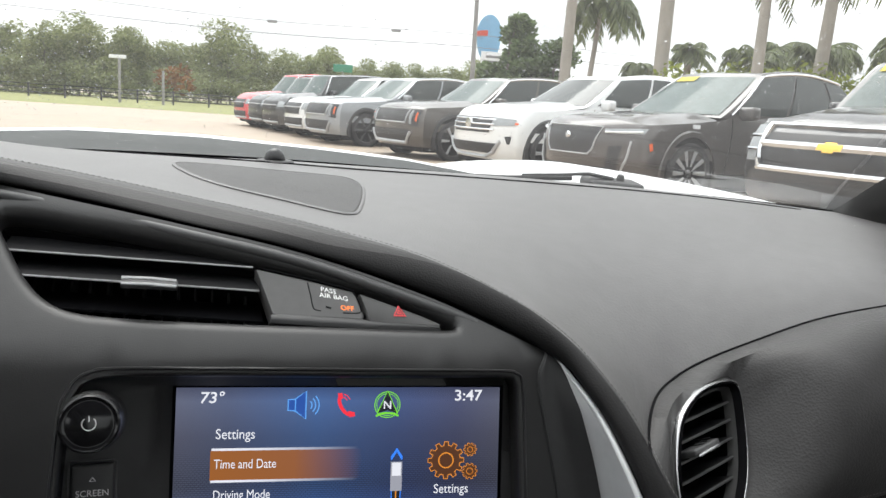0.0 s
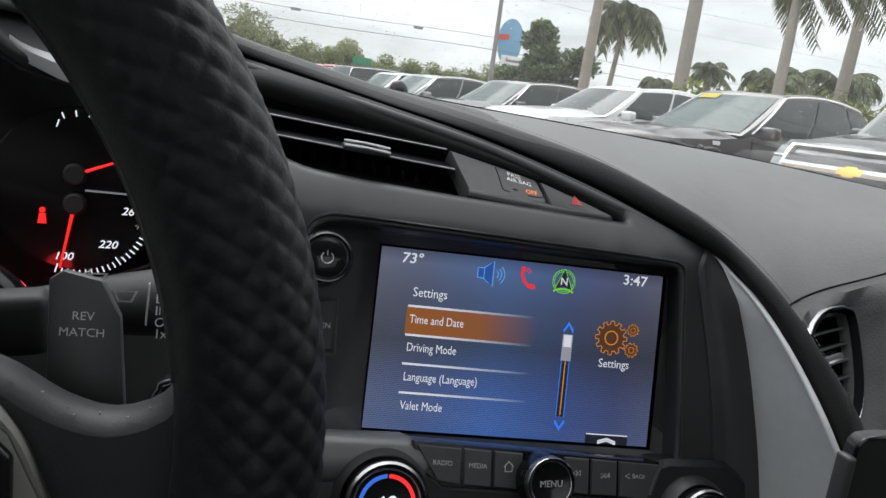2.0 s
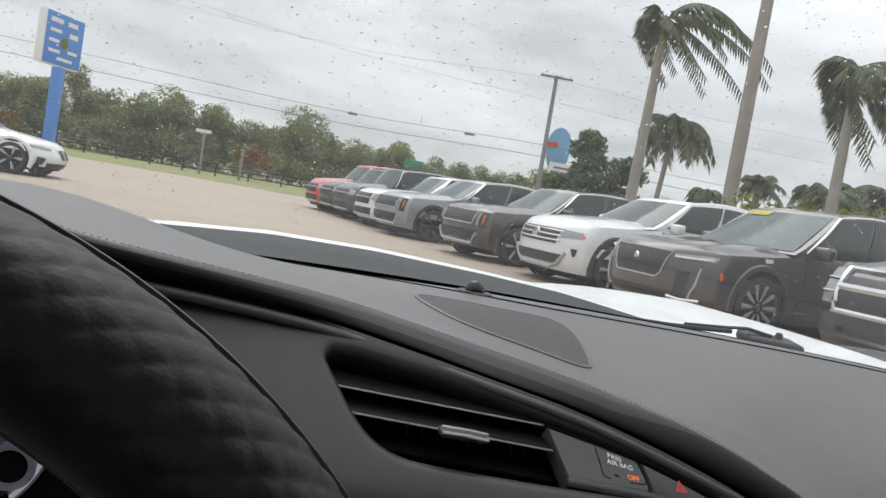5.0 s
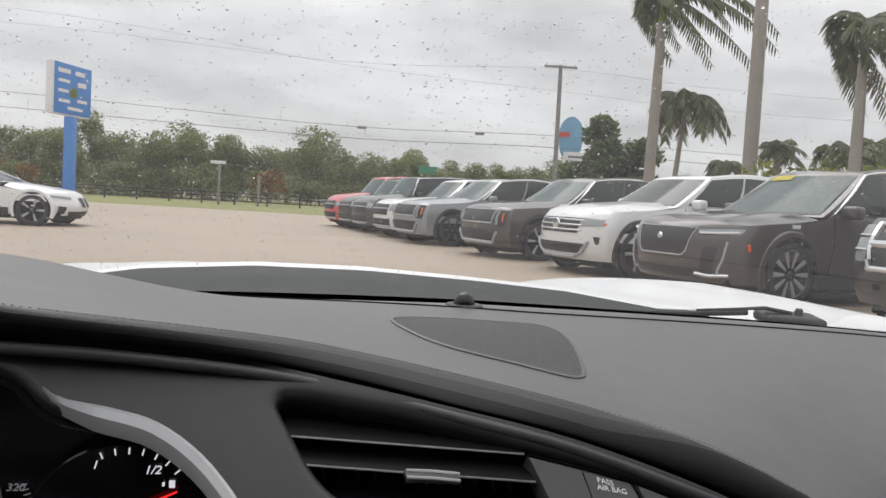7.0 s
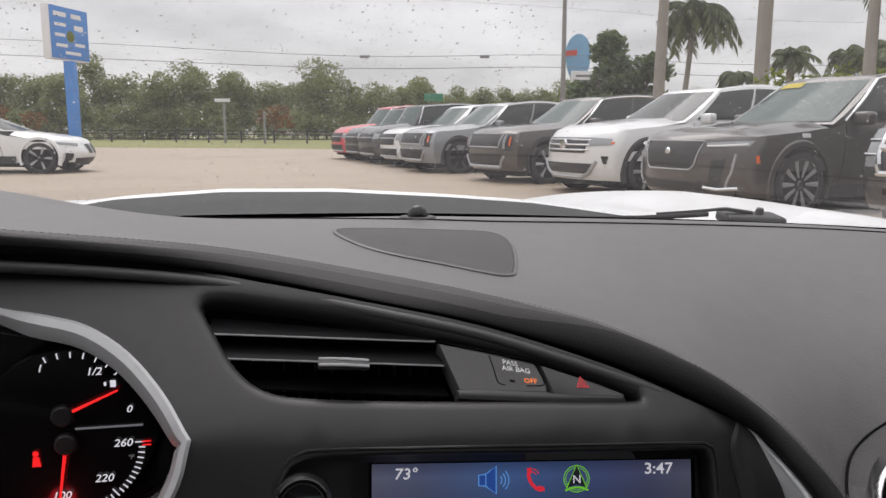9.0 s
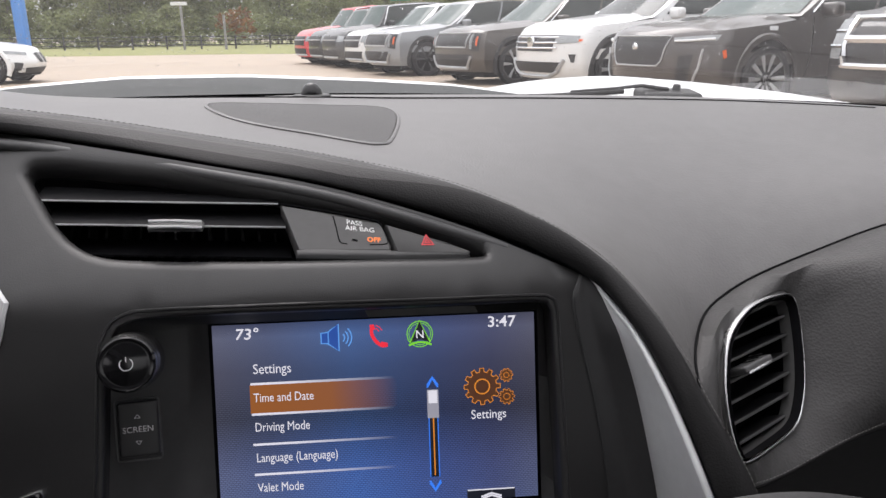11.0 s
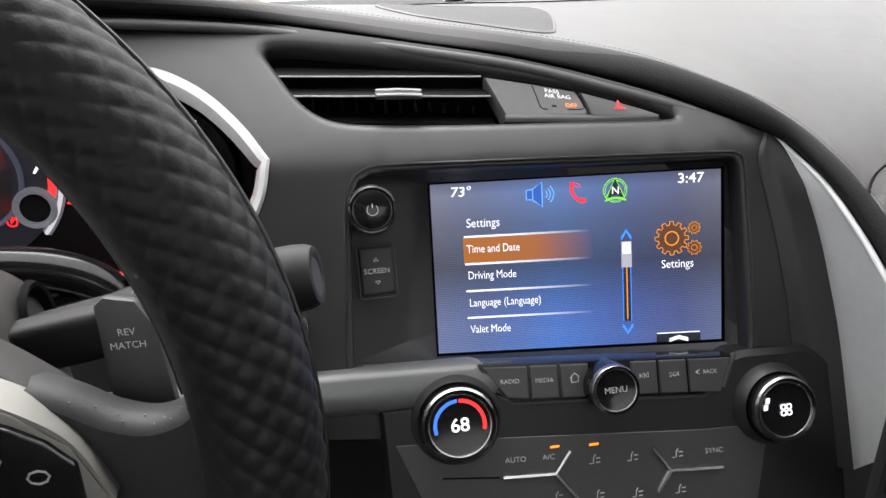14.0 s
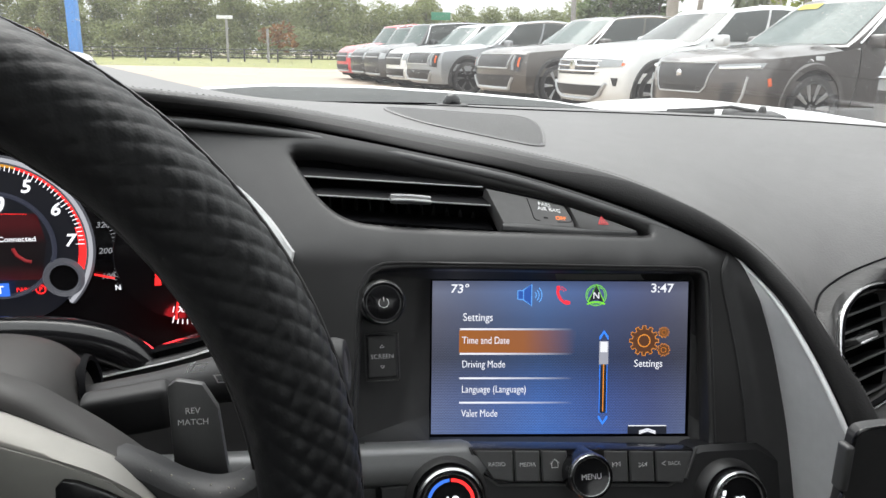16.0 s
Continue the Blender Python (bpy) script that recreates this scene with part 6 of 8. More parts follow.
rain()
fr = loft([[on_glass(u, v * interp(u, [-.75, -.45, .0, .3], [.8, 1.45, 1.25, .9]) if v > 0 else v, -.001) for v in (-.012, .0, .018, .030)] for u in np.linspace(-1, 1, 41)])
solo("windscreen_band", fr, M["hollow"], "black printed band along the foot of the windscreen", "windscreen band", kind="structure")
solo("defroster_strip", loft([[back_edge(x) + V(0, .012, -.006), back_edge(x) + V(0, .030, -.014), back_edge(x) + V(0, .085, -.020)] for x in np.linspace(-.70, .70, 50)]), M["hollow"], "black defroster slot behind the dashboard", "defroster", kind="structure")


def hood_edge(x):
    return interp(x, [-1.0, -.85, -.68, -.55, -.45, -.40, -.34, -.21, -.07, .08, .20, .28, .34, .40, .50, .62, .75, .88, .97],
                  [.72, .800, .900, .932, .946, .957, .967, .9755, .9745, .966, .9565, .945, .936, .935, .944, .944, .926, .895, .83])


def hood_z(x, y):
    q = max(0.0, y - 1.0)
    bul = .014 * math.exp(-((abs(x) - .56) / .16) ** 2) * min(1, q / .3)
    crown = min(1.0, max(0.0, (.56 - abs(x)) / .36))
    crown = crown * crown * (3 - 2 * crown)
    return hood_edge(x) - (.035 + .042 * crown) * q - .055 * q * q + bul


hood = thing("car_bonnet", (0, 1.6, .55), "white car bonnet with raised front wings, wet", "car bonnet")
xs = list(np.linspace(-.97, .97, 70))
part("bonnet_skin", loft([[V(x, y, hood_z(x, y)) for x in xs] for y in list(np.linspace(1.0, 2.5, 26))] ), M["white_paint"], hood, "white painted bonnet skin", 70)
part("bonnet_rear_edge", loft([[V(x, 1.0, hood_edge(x)) for x in xs], [V(x, .992, hood_edge(x) - .004) for x in xs], [V(x, 1.0, hood_edge(x) - .014) for x in xs], [V(x, 1.03, hood_edge(x) - .03) for x in xs]]), M["white_paint"], hood)
part("wing", loft([[V(s, y, z) for z in (hood_z(.97, y) - .006, .72 - .04 * max(0, y - 1), .55, .30)] for s, y in ((.97, .55), (.97, 1.0), (.97, 1.8), (.95, 2.4))]), M["white_paint"], hood)
part("wing", loft([[V(-s, y, z) for z in (hood_z(.97, y) - .006, .72 - .04 * max(0, y - 1), .55, .30)] for s, y in ((.97, .55), (.97, 1.0), (.97, 1.8), (.95, 2.4))]), M["white_paint"], hood)
part("nose", loft([[V(x, 2.5, hood_z(x, 2.5)) for x in xs], [V(x, 2.62, hood_z(x, 2.5) - .14) for x in xs], [V(x, 2.6, .25) for x in xs]]), M["white_paint"], hood)


def cowl_row(x):
    z = hood_edge(x)
    return [V(x, .795, min(.950, z - .010)), V(x, .83, min(.951, z - .008)), V(x, .90, z - .010), V(x, .965, z - .0015), V(x, .985, z - .004), V(x, 1.01, z - .02)]


solo("scuttle_panel", loft([cowl_row(x) for x in np.linspace(-.66, .40, 54)]), M["cowl"], "grey plastic scuttle panel below the windscreen", "scuttle panel")
part("wing_top", loft([[V(x, y, (hood_edge(x) if y > .95 else hood_edge(x) - .012 * (1 - (y - .6) / .35)) - .035 * max(0, (.47 - x) / .13) ** 1.5) for x in np.linspace(.34, .97, 22)] for y in (.60, .70, .80, .90, .96, 1.0)]), M["white_paint"], hood, "", 70)
part("wing_top", loft([[V(x, y, (hood_edge(x) if y > .95 else hood_edge(x) - .012 * (1 - (y - .6) / .35))) for x in np.linspace(-.97, -.66, 14)] for y in (.60, .70, .80, .90, .96, 1.0)]), M["white_paint"], hood, "", 70)
for nm, pv, mid, tip in (("right", V(.445, .835, .952), V(.375, .838, .955), V(.20, .812, .951)), ("left", V(-.12, .835, .950), V(-.20, .842, .955), V(-.42, .815, .950))):
    wp = thing("windscreen_wiper", tuple(pv + V(0, 0, -.02)), "black wiper resting at the foot of the windscreen", "wiper", "windscreen wipers")
    part("arm", tube([pv, pv.lerp(mid, .5) + V(0, 0, .004), mid, mid.lerp(tip, .35)], lambda t: .0045 - .002 * t, 8, flat=.6), M["rubber"], wp)
    part("blade", tube([mid.lerp(tip, -.05) + V(0, -.006, -.004), mid.lerp(tip, .5) + V(0, -.008, -.003), tip], .0026, 8, flat=1.2), M["rubber"], wp)
    part("pivot_cover", join(box(pv + V(0, .0, -.008), (.075, .045, .014), .006, pose(0, 0, 0, 6, 2, -8), 3)), M["black"], wp)
    part("pivot_nut", turned([(.0, .007), (.004, .006), (.005, .003), (.0055, -.002)], pv + V(.012, 0, .0), (0, -.2, 1), 12), M["button"], wp)

# closed cabin: pillars, roof, doors, rear wall, floor
for s in (1, -1):
    a, b = [], []
    for v in np.linspace(-.02, 1.0, 14):
        g = on_glass(s * .985, v, -.002)
        a.append([g + V(-s * .012, -.004, .0), g + V(s * .004, .0, .006), g + V(s * .06, -.01, .004), g + V(s * .085, -.06, -.03), g + V(s * .055, -.085, -.05), g + V(-s * .004, -.03, -.022), g + V(-s * .012, -.004, 0)])
    solo("windscreen_pillar", loft(a), M["trim"], "dark grey windscreen pillar trim", "pillar", kind="structure")
    d = loft([[V(s * .80, .72, .93), V(s * .80, .2, .95), V(s * .80, -.4, .97), V(s * .80, -.95, .98)], [V(s * .77, .72, .91), V(s * .76, .2, .93), V(s * .76, -.4, .95), V(s * .76, -.95, .96)],
              [V(s * .78, .72, .6), V(s * .72, .2, .6), V(s * .72, -.4, .6), V(s * .78, -.95, .6)], [V(s * .80, .72, .2), V(s * .78, .2, .2), V(s * .78, -.4, .2), V(s * .80, -.95, .2)]])
    solo("roof_rail", loft([[V(s * .56, y, 1.235), V(s * .60, y, 1.215), V(s * (.66 if y < 0 else .60), y, z)] for y, z in ((.14, 1.20), (-.1, 1.14), (-.3, 1.12), (-.36, .98), (-.55, .96), (-.95, .96))]), M["lining"], "grey roof rail and quarter lining", "roof rail", kind="structure")
    solo("quarter_lining", loft([[V(s * .66, y, 1.13), V(s * .80, y, .96)] for y in (-.34, -.6, -.95)]), M["lining"], "grey rear quarter lining", "wall", kind="structure")
    solo("door_1" if s < 0 else "door_2", d, M["trim"], "dark grey car door lining", "door", kind="structure")
    solo("dash_end_wall", loft([[V(s * .70, .45, .96), V(s * .72, .76, .95)], [V(s * .70, .45, .3), V(s * .72, .76, .3)]]), M["black"], "black end wall of the dashboard", "wall", kind="structure")
solo("ceiling", loft([[V(x, y, 1.225 + .02 * math.cos(x * 2.5)) for x in np.linspace(-.60, .60, 13)] for y in np.linspace(.12, -.48, 8)]), M["lining"], "grey cloth roof lining", "ceiling", kind="structure")
solo("wall_rear", loft([[V(x, y, z) for x in (-.80, -.3, .3, .80)] for y, z in ((-.97, .80), (-.95, .6), (-.95, .2))]), M["lining"], "dark rear wall of the cabin", "wall", kind="structure")
solo("cargo_deck", loft([[V(x, y, .80) for x in (-.80, 0, .80)] for y in (-.95, -1.4, -1.95)]), M["carpet"], "black carpeted luggage deck behind the seats", "luggage deck", kind="structure")
for s in (1, -1):
    solo("quarter_wall", loft([[V(s * .66, y, z), V(s * .80, y, .95), V(s * .80, y, .80)] for y, z in ((-.95, 1.12), (-1.4, 1.04), (-1.95, .96))]), M["lining"], "grey side wall of the luggage space", "wall", kind="structure")
solo("tail_wall", loft([[V(x, -1.95, z) for x in (-.80, 0, .80)] for z in (.96, .80)]), M["lining"], "grey rear wall of the luggage space", "wall", kind="structure")
M["hatch_glass"] = pane("tinted_hatch_glass", (0.80, 0.82, 0.81))
hatch = solo("hatch_glass", loft([[V(x, y, z + .02 * math.cos(x * 2.5)) for x in np.linspace(-.64, .64, 9)] for y, z in ((-.48, 1.225), (-.9, 1.17), (-1.4, 1.07), (-1.95, .96))]), M["hatch_glass"], "large sloping rear hatch window", "rear window", kind="structure")
hatch.visible_shadow = False
solo("floor", loft([[V(x, y, .18) for x in (-.80, 0, .80)] for y in (-.95, -.2, .4, .9)]), M["carpet"], "black carpeted car floor", "floor", kind="structure")
solo("wall_front", loft([[V(x, .80 - .1 * (z < .5), z) for x in (-.80, 0, .80)] for z in (.92, .5, .18)]), M["carpet"], "black bulkhead behind the dashboard", "wall", kind="structure")

# ---- outside: ground, verge, trees, signs ----
# the lot lies a little above the car space's zero
WORLD = Matrix.Translation((0, 0, .085)) @ Matrix.Scale(.92, 4)
M["concrete"] = surface("worn_beige_concrete", (0.385, 0.310, 0.238), 0.62, var=0.10, scale=0.6, bump=0.3, bump_scale=60, stain=((0.30, 0.24, 0.185), 0.22, 0.55), rvar=0.12)
M["grass"] = surface("rough_grass", (0.23, 0.24, 0.085), 0.9, var=0.35, scale=0.8, bump=0.8, bump_scale=25, stain=((0.24, 0.20, 0.10), 0.5, 0.6))
M["leaf"] = surface("pine_leaf", (0.235, 0.262, 0.125), 0.9, var=0.25, scale=0.35, island=0.35, stain=((0.28, 0.225, 0.13), 0.12, 0.5))
M["leaf2"] = surface("broad_leaf", (0.12, 0.165, 0.07), 0.6, var=0.3, scale=0.5, island=0.5)
M["brown_leaf"] = surface("dry_leaf", (0.17, 0.085, 0.030), 0.8, var=0.35, scale=0.8, island=0.4)
M["palm_leaf"] = surface("palm_leaflet", (0.125, 0.150, 0.062), 0.55, var=0.3, scale=0.7, island=0.4)
M["hedge_leaf"] = surface("yellow_green_leaf", (0.20, 0.24, 0.035), 0.6, var=0.4, scale=1.2, island=0.5)
M["bark"] = surface("grey_bark", (0.16, 0.14, 0.115), 0.9, var=0.3, scale=3, bump=0.8, bump_scale=18)
M["palm_bark"] = surface("ringed_palm_bark", (0.30, 0.275, 0.24), 0.85, var=0.22, scale=2, bump=0.5, bump_scale=14)
M["post_wood"] = surface("weathered_pole_wood", (0.24, 0.235, 0.23), 0.85, var=0.25, scale=4, bump=0.4, bump_scale=50)
M["wire"] = surface("grey_cable", (0.22, 0.225, 0.23), 0.6, var=0.1)
M["blue_paint"] = surface("blue_sign_paint", (0.055, 0.22, 0.58), 0.45, var=0.12, scale=1.5)
M["pale_blue"] = surface("pale_blue_sign_paint", (0.17, 0.36, 0.55), 0.45, var=0.12, scale=1.5)
M["sign_white"] = surface("white_sign_panel", (0.72, 0.73, 0.74), 0.5, var=0.08, scale=2)
M["sign_red"] = surface("red_sign_paint", (0.55, 0.08, 0.05), 0.5, var=0.08)
M["sign_green"] = surface("green_sign_paint", (0.03, 0.20, 0.12), 0.5, var=0.08)
M["fence"] = surface("dark_fence_rail", (0.05, 0.05, 0.048), 0.8, var=0.3, scale=3)



def let_light_through(m, amount):
    """Leaves pass some light to their shaded side."""
    nt = m.node_tree
    p, out = nt.nodes["Principled BSDF"], nt.nodes["Material Output"]
    tr, mx = nt.nodes.new("ShaderNodeBsdfTranslucent"), nt.nodes.new("ShaderNodeMixShader")
    nt.links.new(p.inputs["Base Color"].links[0].from_socket, tr.inputs[0])
    mx.inputs[0].default_value = amount
    nt.links.new(p.outputs[0], mx.inputs[1])
    nt.links.new(tr.outputs[0], mx.inputs[2])
    nt.links.new(mx.outputs[0], out.inputs[0])


for leaf_name in ("leaf", "leaf2", "palm_leaf", "hedge_leaf", "brown_leaf"):
    let_light_through(M[leaf_name], .45)
g = bmesh.new()
for x0, x1 in ((-900, -200), (-200, -60), (-60, 60), (60, 200), (200, 900)):
    for y0, y1 in ((-900, -100), (-100, 47), (47, 200), (200, 900)):
        g.faces.new([g.verts.new((x, y, 0)) for x, y in ((x0, y0), (x1, y0), (x1, y1), (x0, y1))])
bmesh.ops.remove_doubles(g, verts=g.verts, dist=1e-4)
solo("ground", g, M["concrete"], "wide pale concrete car lot", "ground", kind="structure", space=WORLD)
vb = loft([[V(x, 46.5 - .06 * (x + 7) + .4 * math.sin(x * .4) + a, z) for x in np.linspace(-90, 60, 120)] for a, z in ((-1.5, .004), (0, .06), (6, .12), (20, .15), (70, .25))])
solo("grass_verge", vb, M["grass"], "strip of rough grass beyond the car lot", "grass verge", kind="structure", space=WORLD)


def add_leaves(verts, faces, rnd, c, rad, n, size, flat=.75, droop=0.0):
    for i in range(n):
        d = Vector((rnd.gauss(0, 1), rnd.gauss(0, 1), rnd.gauss(0, 1))).normalized()
        p = c + Vector((d.x, d.y, d.z * flat)) * rad * rnd.uniform(.55, 1.08)
        a = Vector((rnd.gauss(0, 1), rnd.gauss(0, 1), rnd.gauss(0, .6) - droop)).normalized()
        b = a.cross(Vector((rnd.gauss(0, 1), rnd.gauss(0, 1), rnd.gauss(0, 1)))).normalized()
        s = size * rnd.uniform(.5, 1.25)
        k = len(verts)
        verts += [p - a * s, p + b * s * .45, p + a * s, p - b * s * .45]
        faces.append((k, k + 1, k + 2, k + 3))


def leaf_mesh(name, verts, faces, mat, space=None):
    if space is not None:
        verts = [space @ v for v in verts]
    me = bpy.data.meshes.new(name)
    me.from_pydata(verts, [], faces)
    me.materials.append(mat)
    return me


def tree(seed, h, spread, leaf="leaf", size=.30, dens=1.0, clumps=11, trunk_r=.13, bare=.35):
    """A tree with a tapered trunk, limbs and a ragged crown."""
    rnd = random.Random(seed)
    t = thing("tree", (0, 0, 0), "dark green tree in the wood edge behind the grass", "tree", "trees behind the fence", space=WORLD)
    lean = V(rnd.uniform(-.5, .5), rnd.uniform(-.5, .5), 0)
    line = [V(0, 0, 0), V(0, 0, h * .3) + lean * .3, V(0, 0, h * .6) + lean * .7, V(0, 0, h * .95) + lean]
    bm = tube(spline(line, 4), lambda q: trunk_r * (1 - .85 * q), 7)
    vs, fs = [], []
    for i in range(clumps):
        z = h * (bare + (1 - bare) * (i + rnd.random()) / clumps)
        q = (z / h - bare) / (1 - bare)
        w = spread * (1.15 - .75 * q ** 1.6) * rnd.uniform(.3, 1.0)
        an = rnd.uniform(0, math.tau)
        c = V(w * math.cos(an), w * math.sin(an), z) + lean * (z / h)
        st = V(0, 0, z * .82) + lean * (z / h) * .8
        bm = join(bm, tube([st, st.lerp(c, .5) + V(0, 0, .1), c], lambda q: .045 * (1 - .8 * q), 5))
        add_leaves(vs, fs, rnd, c, spread * rnd.uniform(.40, .66), int(170 * dens), size)
    part("trunk", bm, M["bark"], t)
    cr = new("crown", leaf_mesh("crown", vs, fs, M[leaf]))
    cr.parent = t
    return t


rnd = random.Random(3)
kinds = [tree(21 + i, 5.9 + .5 * (i % 3), 2.1 + .25 * (i % 4), size=.17, dens=1.9, clumps=15, bare=.16 if i % 2 else .3) for i in range(6)]
spots = []
for i in range(104):
    x = -64 + i * 1.02 + rnd.uniform(-.6, .6)
    y = interp(x, [-64, -35, -10, 12, 45], [60, 72, 84, 100, 120]) + rnd.uniform(-3, 8)
    spots.append((x, y, rnd.uniform(.74, .96) * (1.27 if rnd.random() < .15 else 1)))
for i, (x, y, s) in enumerate(spots):
    src = kinds[i % len(kinds)]
    m = WORLD @ pose(x, y, 0.1, 0, 0, rnd.uniform(0, 360))
    if i < len(kinds):
        src.matrix_world = m
    else:
        c = copy_thing(src, m)
        c.scale = (.92 * s, .92 * s, .92 * s)
vs, fs = [], []
for i in range(640):
    x = rnd.uniform(-66, 42)
    y = interp(x, [-64, -35, -10, 12, 45], [59, 70, 81, 96, 115]) + rnd.uniform(-2.5, 3)
    add_leaves(vs, fs, rnd, V(x, y, rnd.uniform(.5, 3.0)), rnd.uniform(.7, 1.5), 100, .18)
ob = new("undergrowth", leaf_mesh("undergrowth", vs, fs, M["leaf"], WORLD))
tagged(ob, "dense dark undergrowth below the trees", "undergrowth", kind="stuff")
vs, fs = [], []
for bx, by, bz in ((-14.2, 60.5, 2.1), (-13.4, 61, 2.5), (-13.0, 60, 1.7), (-37, 62, 2.3), (-34.5, 63, 1.9), (1.5, 70, 3.0), (3, 71, 2.4)):
    add_leaves(vs, fs, rnd, V(bx, by, bz), 1.0, 120, .24)
tagged(new("dry_shrubs", leaf_mesh("dry_shrubs", vs, fs, M["brown_leaf"], WORLD)), "rust-brown dry shrubs before the trees", "shrubs", kind="stuff")

# fence along the verge
fence = thing("rail_fence", (-20, 58, 0), "low dark rail fence along the grass", "fence", space=WORLD)
for i in range(28):
    x = -60 + i * 2.6
    part("post", box(V(x, 58.5 - .05 * (x + 20), .60), (.11, .11, 1.1), .01), M["fence"], fence)
for z in (.45, .78, 1.05):
    part("rail", tube([V(x, 58.45 - .05 * (x + 20), z) for x in (-62, -35, -12, 12)], .035, 6), M["fence"], fence)
for (px, py, h), arm in (((-16.3, 55.7, 3.3), True), ((-13.5, 56.4, 2.55), False)):
    p = thing("sign_post", (px, py, 0), "pale post standing on the grass verge", "post", "posts on the verge", space=WORLD)
    part("shaft", box(V(px, py, h / 2), (.16, .16, h), .02), M["post_wood"], p)
    if arm:
        part("arm", box(V(px - .1, py - .05, h), (1.15, .10, .24), .02), M["sign_white"], p, "pale board")

# blue sign on a blue post
bs = thing("roadside_sign", (-16.85, 34.1, 0), "blue and white box sign on a thick blue post", "sign", space=WORLD)
part("post", box(V(-16.85, 34.1, 2.05), (.42, .42, 4.1), .03), M["blue_paint"], bs)
sm = Matrix.Translation((-17.2, 34.6, 5.35)) @ pose(0, 0, 0, 0, 0, 78)
part("box_frame", box((0, 0, 0), (2.55, .40, 2.35), .04, sm), M["sign_white"], bs, "white sign box")
part("face", box((0, 0, 0), (2.46, .03, 2.26), .005, sm @ Matrix.Translation((0, -.205, 0))), M["blue_paint"], bs, "blue sign face")
for i, (lx, lz, w, h) in enumerate(((-.42, .80, .55, .20), (.30, .80, .45, .20), (-.42, .35, .50, .14), (.40, .30, .40, .22), (-.45, -.10, .45, .14), (.42, -.45, .45, .14), (-.40, -.55, .5, .14), (.1, -.85, .7, .14))):
    part("text_bar", box((0, 0, 0), (w * 1.45, .012, h), 0, sm @ Matrix.Translation((lx * 1.45, -.225, lz))), M["sign_white"], bs)
part("emblem", turned([(.0, 0), (.26, 0)], sm @ V(.02, -.226, -.12), sm.to_3x3() @ V(0, -1, 0), 20), M["hedge_leaf"], bs)

# utility pole with cables
pole = thing("utility_pole", (7.05, 44.2, 0), "tall grey utility pole with a short cross-arm", "utility pole", space=WORLD)
part("shaft", tube([V(7.05, 44.2, 0), V(7.03, 44.2, 5), V(6.98, 44.2, 9.75)], lambda t: .155 - .04 * t, 12), M["post_wood"], pole)
part("cross_arm", box(V(6.98, 44.1, 9.62), (1.95, .12, .13), .02, pose(0, 0, 0, 0, 2, -8)), M["post_wood"], pole)
for dx in (-.85, -.3, .3, .85):
    part("insulator", turned([(.0, .16), (.05, .15), (.06, .08), (.03, .06), (.03, 0)], V(6.98 + dx, 44.1, 9.68), (0, 0, 1), 10), M["sign_white"], pole)
for zs, z1, zm, z2, r in ((44, 5.35, 4.72, 4.85, .020), (44.1, 6.25, 5.42, 5.55, .016), (44.0, 11.1, 9.0, 8.2, .007), (44.2, 10.3, 9.2, 9.5, .007)):
    cb = tube(spline([V(-62, zs + 3, z1 + 1.2), V(-26, zs, z1), V(-6, zs, zm), V(6.95, 44.15, z2), V(18, 46, z2 - .3), V(40, 52, z2 + .3)], 8), r, 6)
    solo("overhead_cable", cb, M["wire"], "grey overhead cable strung from the utility pole", "cable", "overhead cables", space=WORLD)
for x, z in ((-4.6, 5.42), (2.4, 5.46)):
    solo("cable_box", box(V(x, 44.05, z - .05), (.55, .14, .16), .04), M["wire"], "small grey splice case hanging on the cable", "cable box", "cable boxes", space=WORLD)
ov = thing("oval_sign", (8.1, 45.4, 0), "blue oval shop sign with a red band over a white board", "sign", space=WORLD)
part("post", tube([V(8.1, 45.5, 0), V(8.1, 45.5, 4.5)], .16, 10), M["sign_white"], ov)
oc = V(8.1, 45.4, 5.55)
part("oval", plate([oc + V(.80 * math.cos(a) * (1 if math.sin(a) > 0 else .9), 0, 1.38 * math.sin(a)) for a in np.linspace(0, math.tau, 33)[:-1]], V(0, .25, 0), .02), M["pale_blue"], ov, "pale blue oval")
part("red_band", plate([oc + V(-.80, -.03, .05), oc + V(-.1, -.03, .1), oc + V(-.1, -.03, .45), oc + V(-.74, -.03, .38)], V(0, .02, 0)), M["sign_red"], ov)
part("board", box(V(8.55, 45.3, 4.15), (1.75, .2, 1.2), .02), M["sign_white"], ov, "white board")
for i, (dx, dz, w) in enumerate(((0, .30, 1.2), (.05, .0, 1.3), (-.1, -.3, 1.0))):
    part("text_bar", box(V(8.55 + dx, 45.19, 4.15 + dz), (w, .02, .14), 0), M["wire"], ov)
gs = thing("street_sign", (-.63, 50, 0), "small green street sign on a thin post", "sign", space=WORLD)
part("shaft", tube([V(-.63, 50, 0), V(-.63, 50, 3.2)], .05, 8), M["post_wood"], gs)
part("plate", box(V(-.63, 49.95, 3.35), (1.25, .04, .5), .01), M["sign_green"], gs, "green plate")

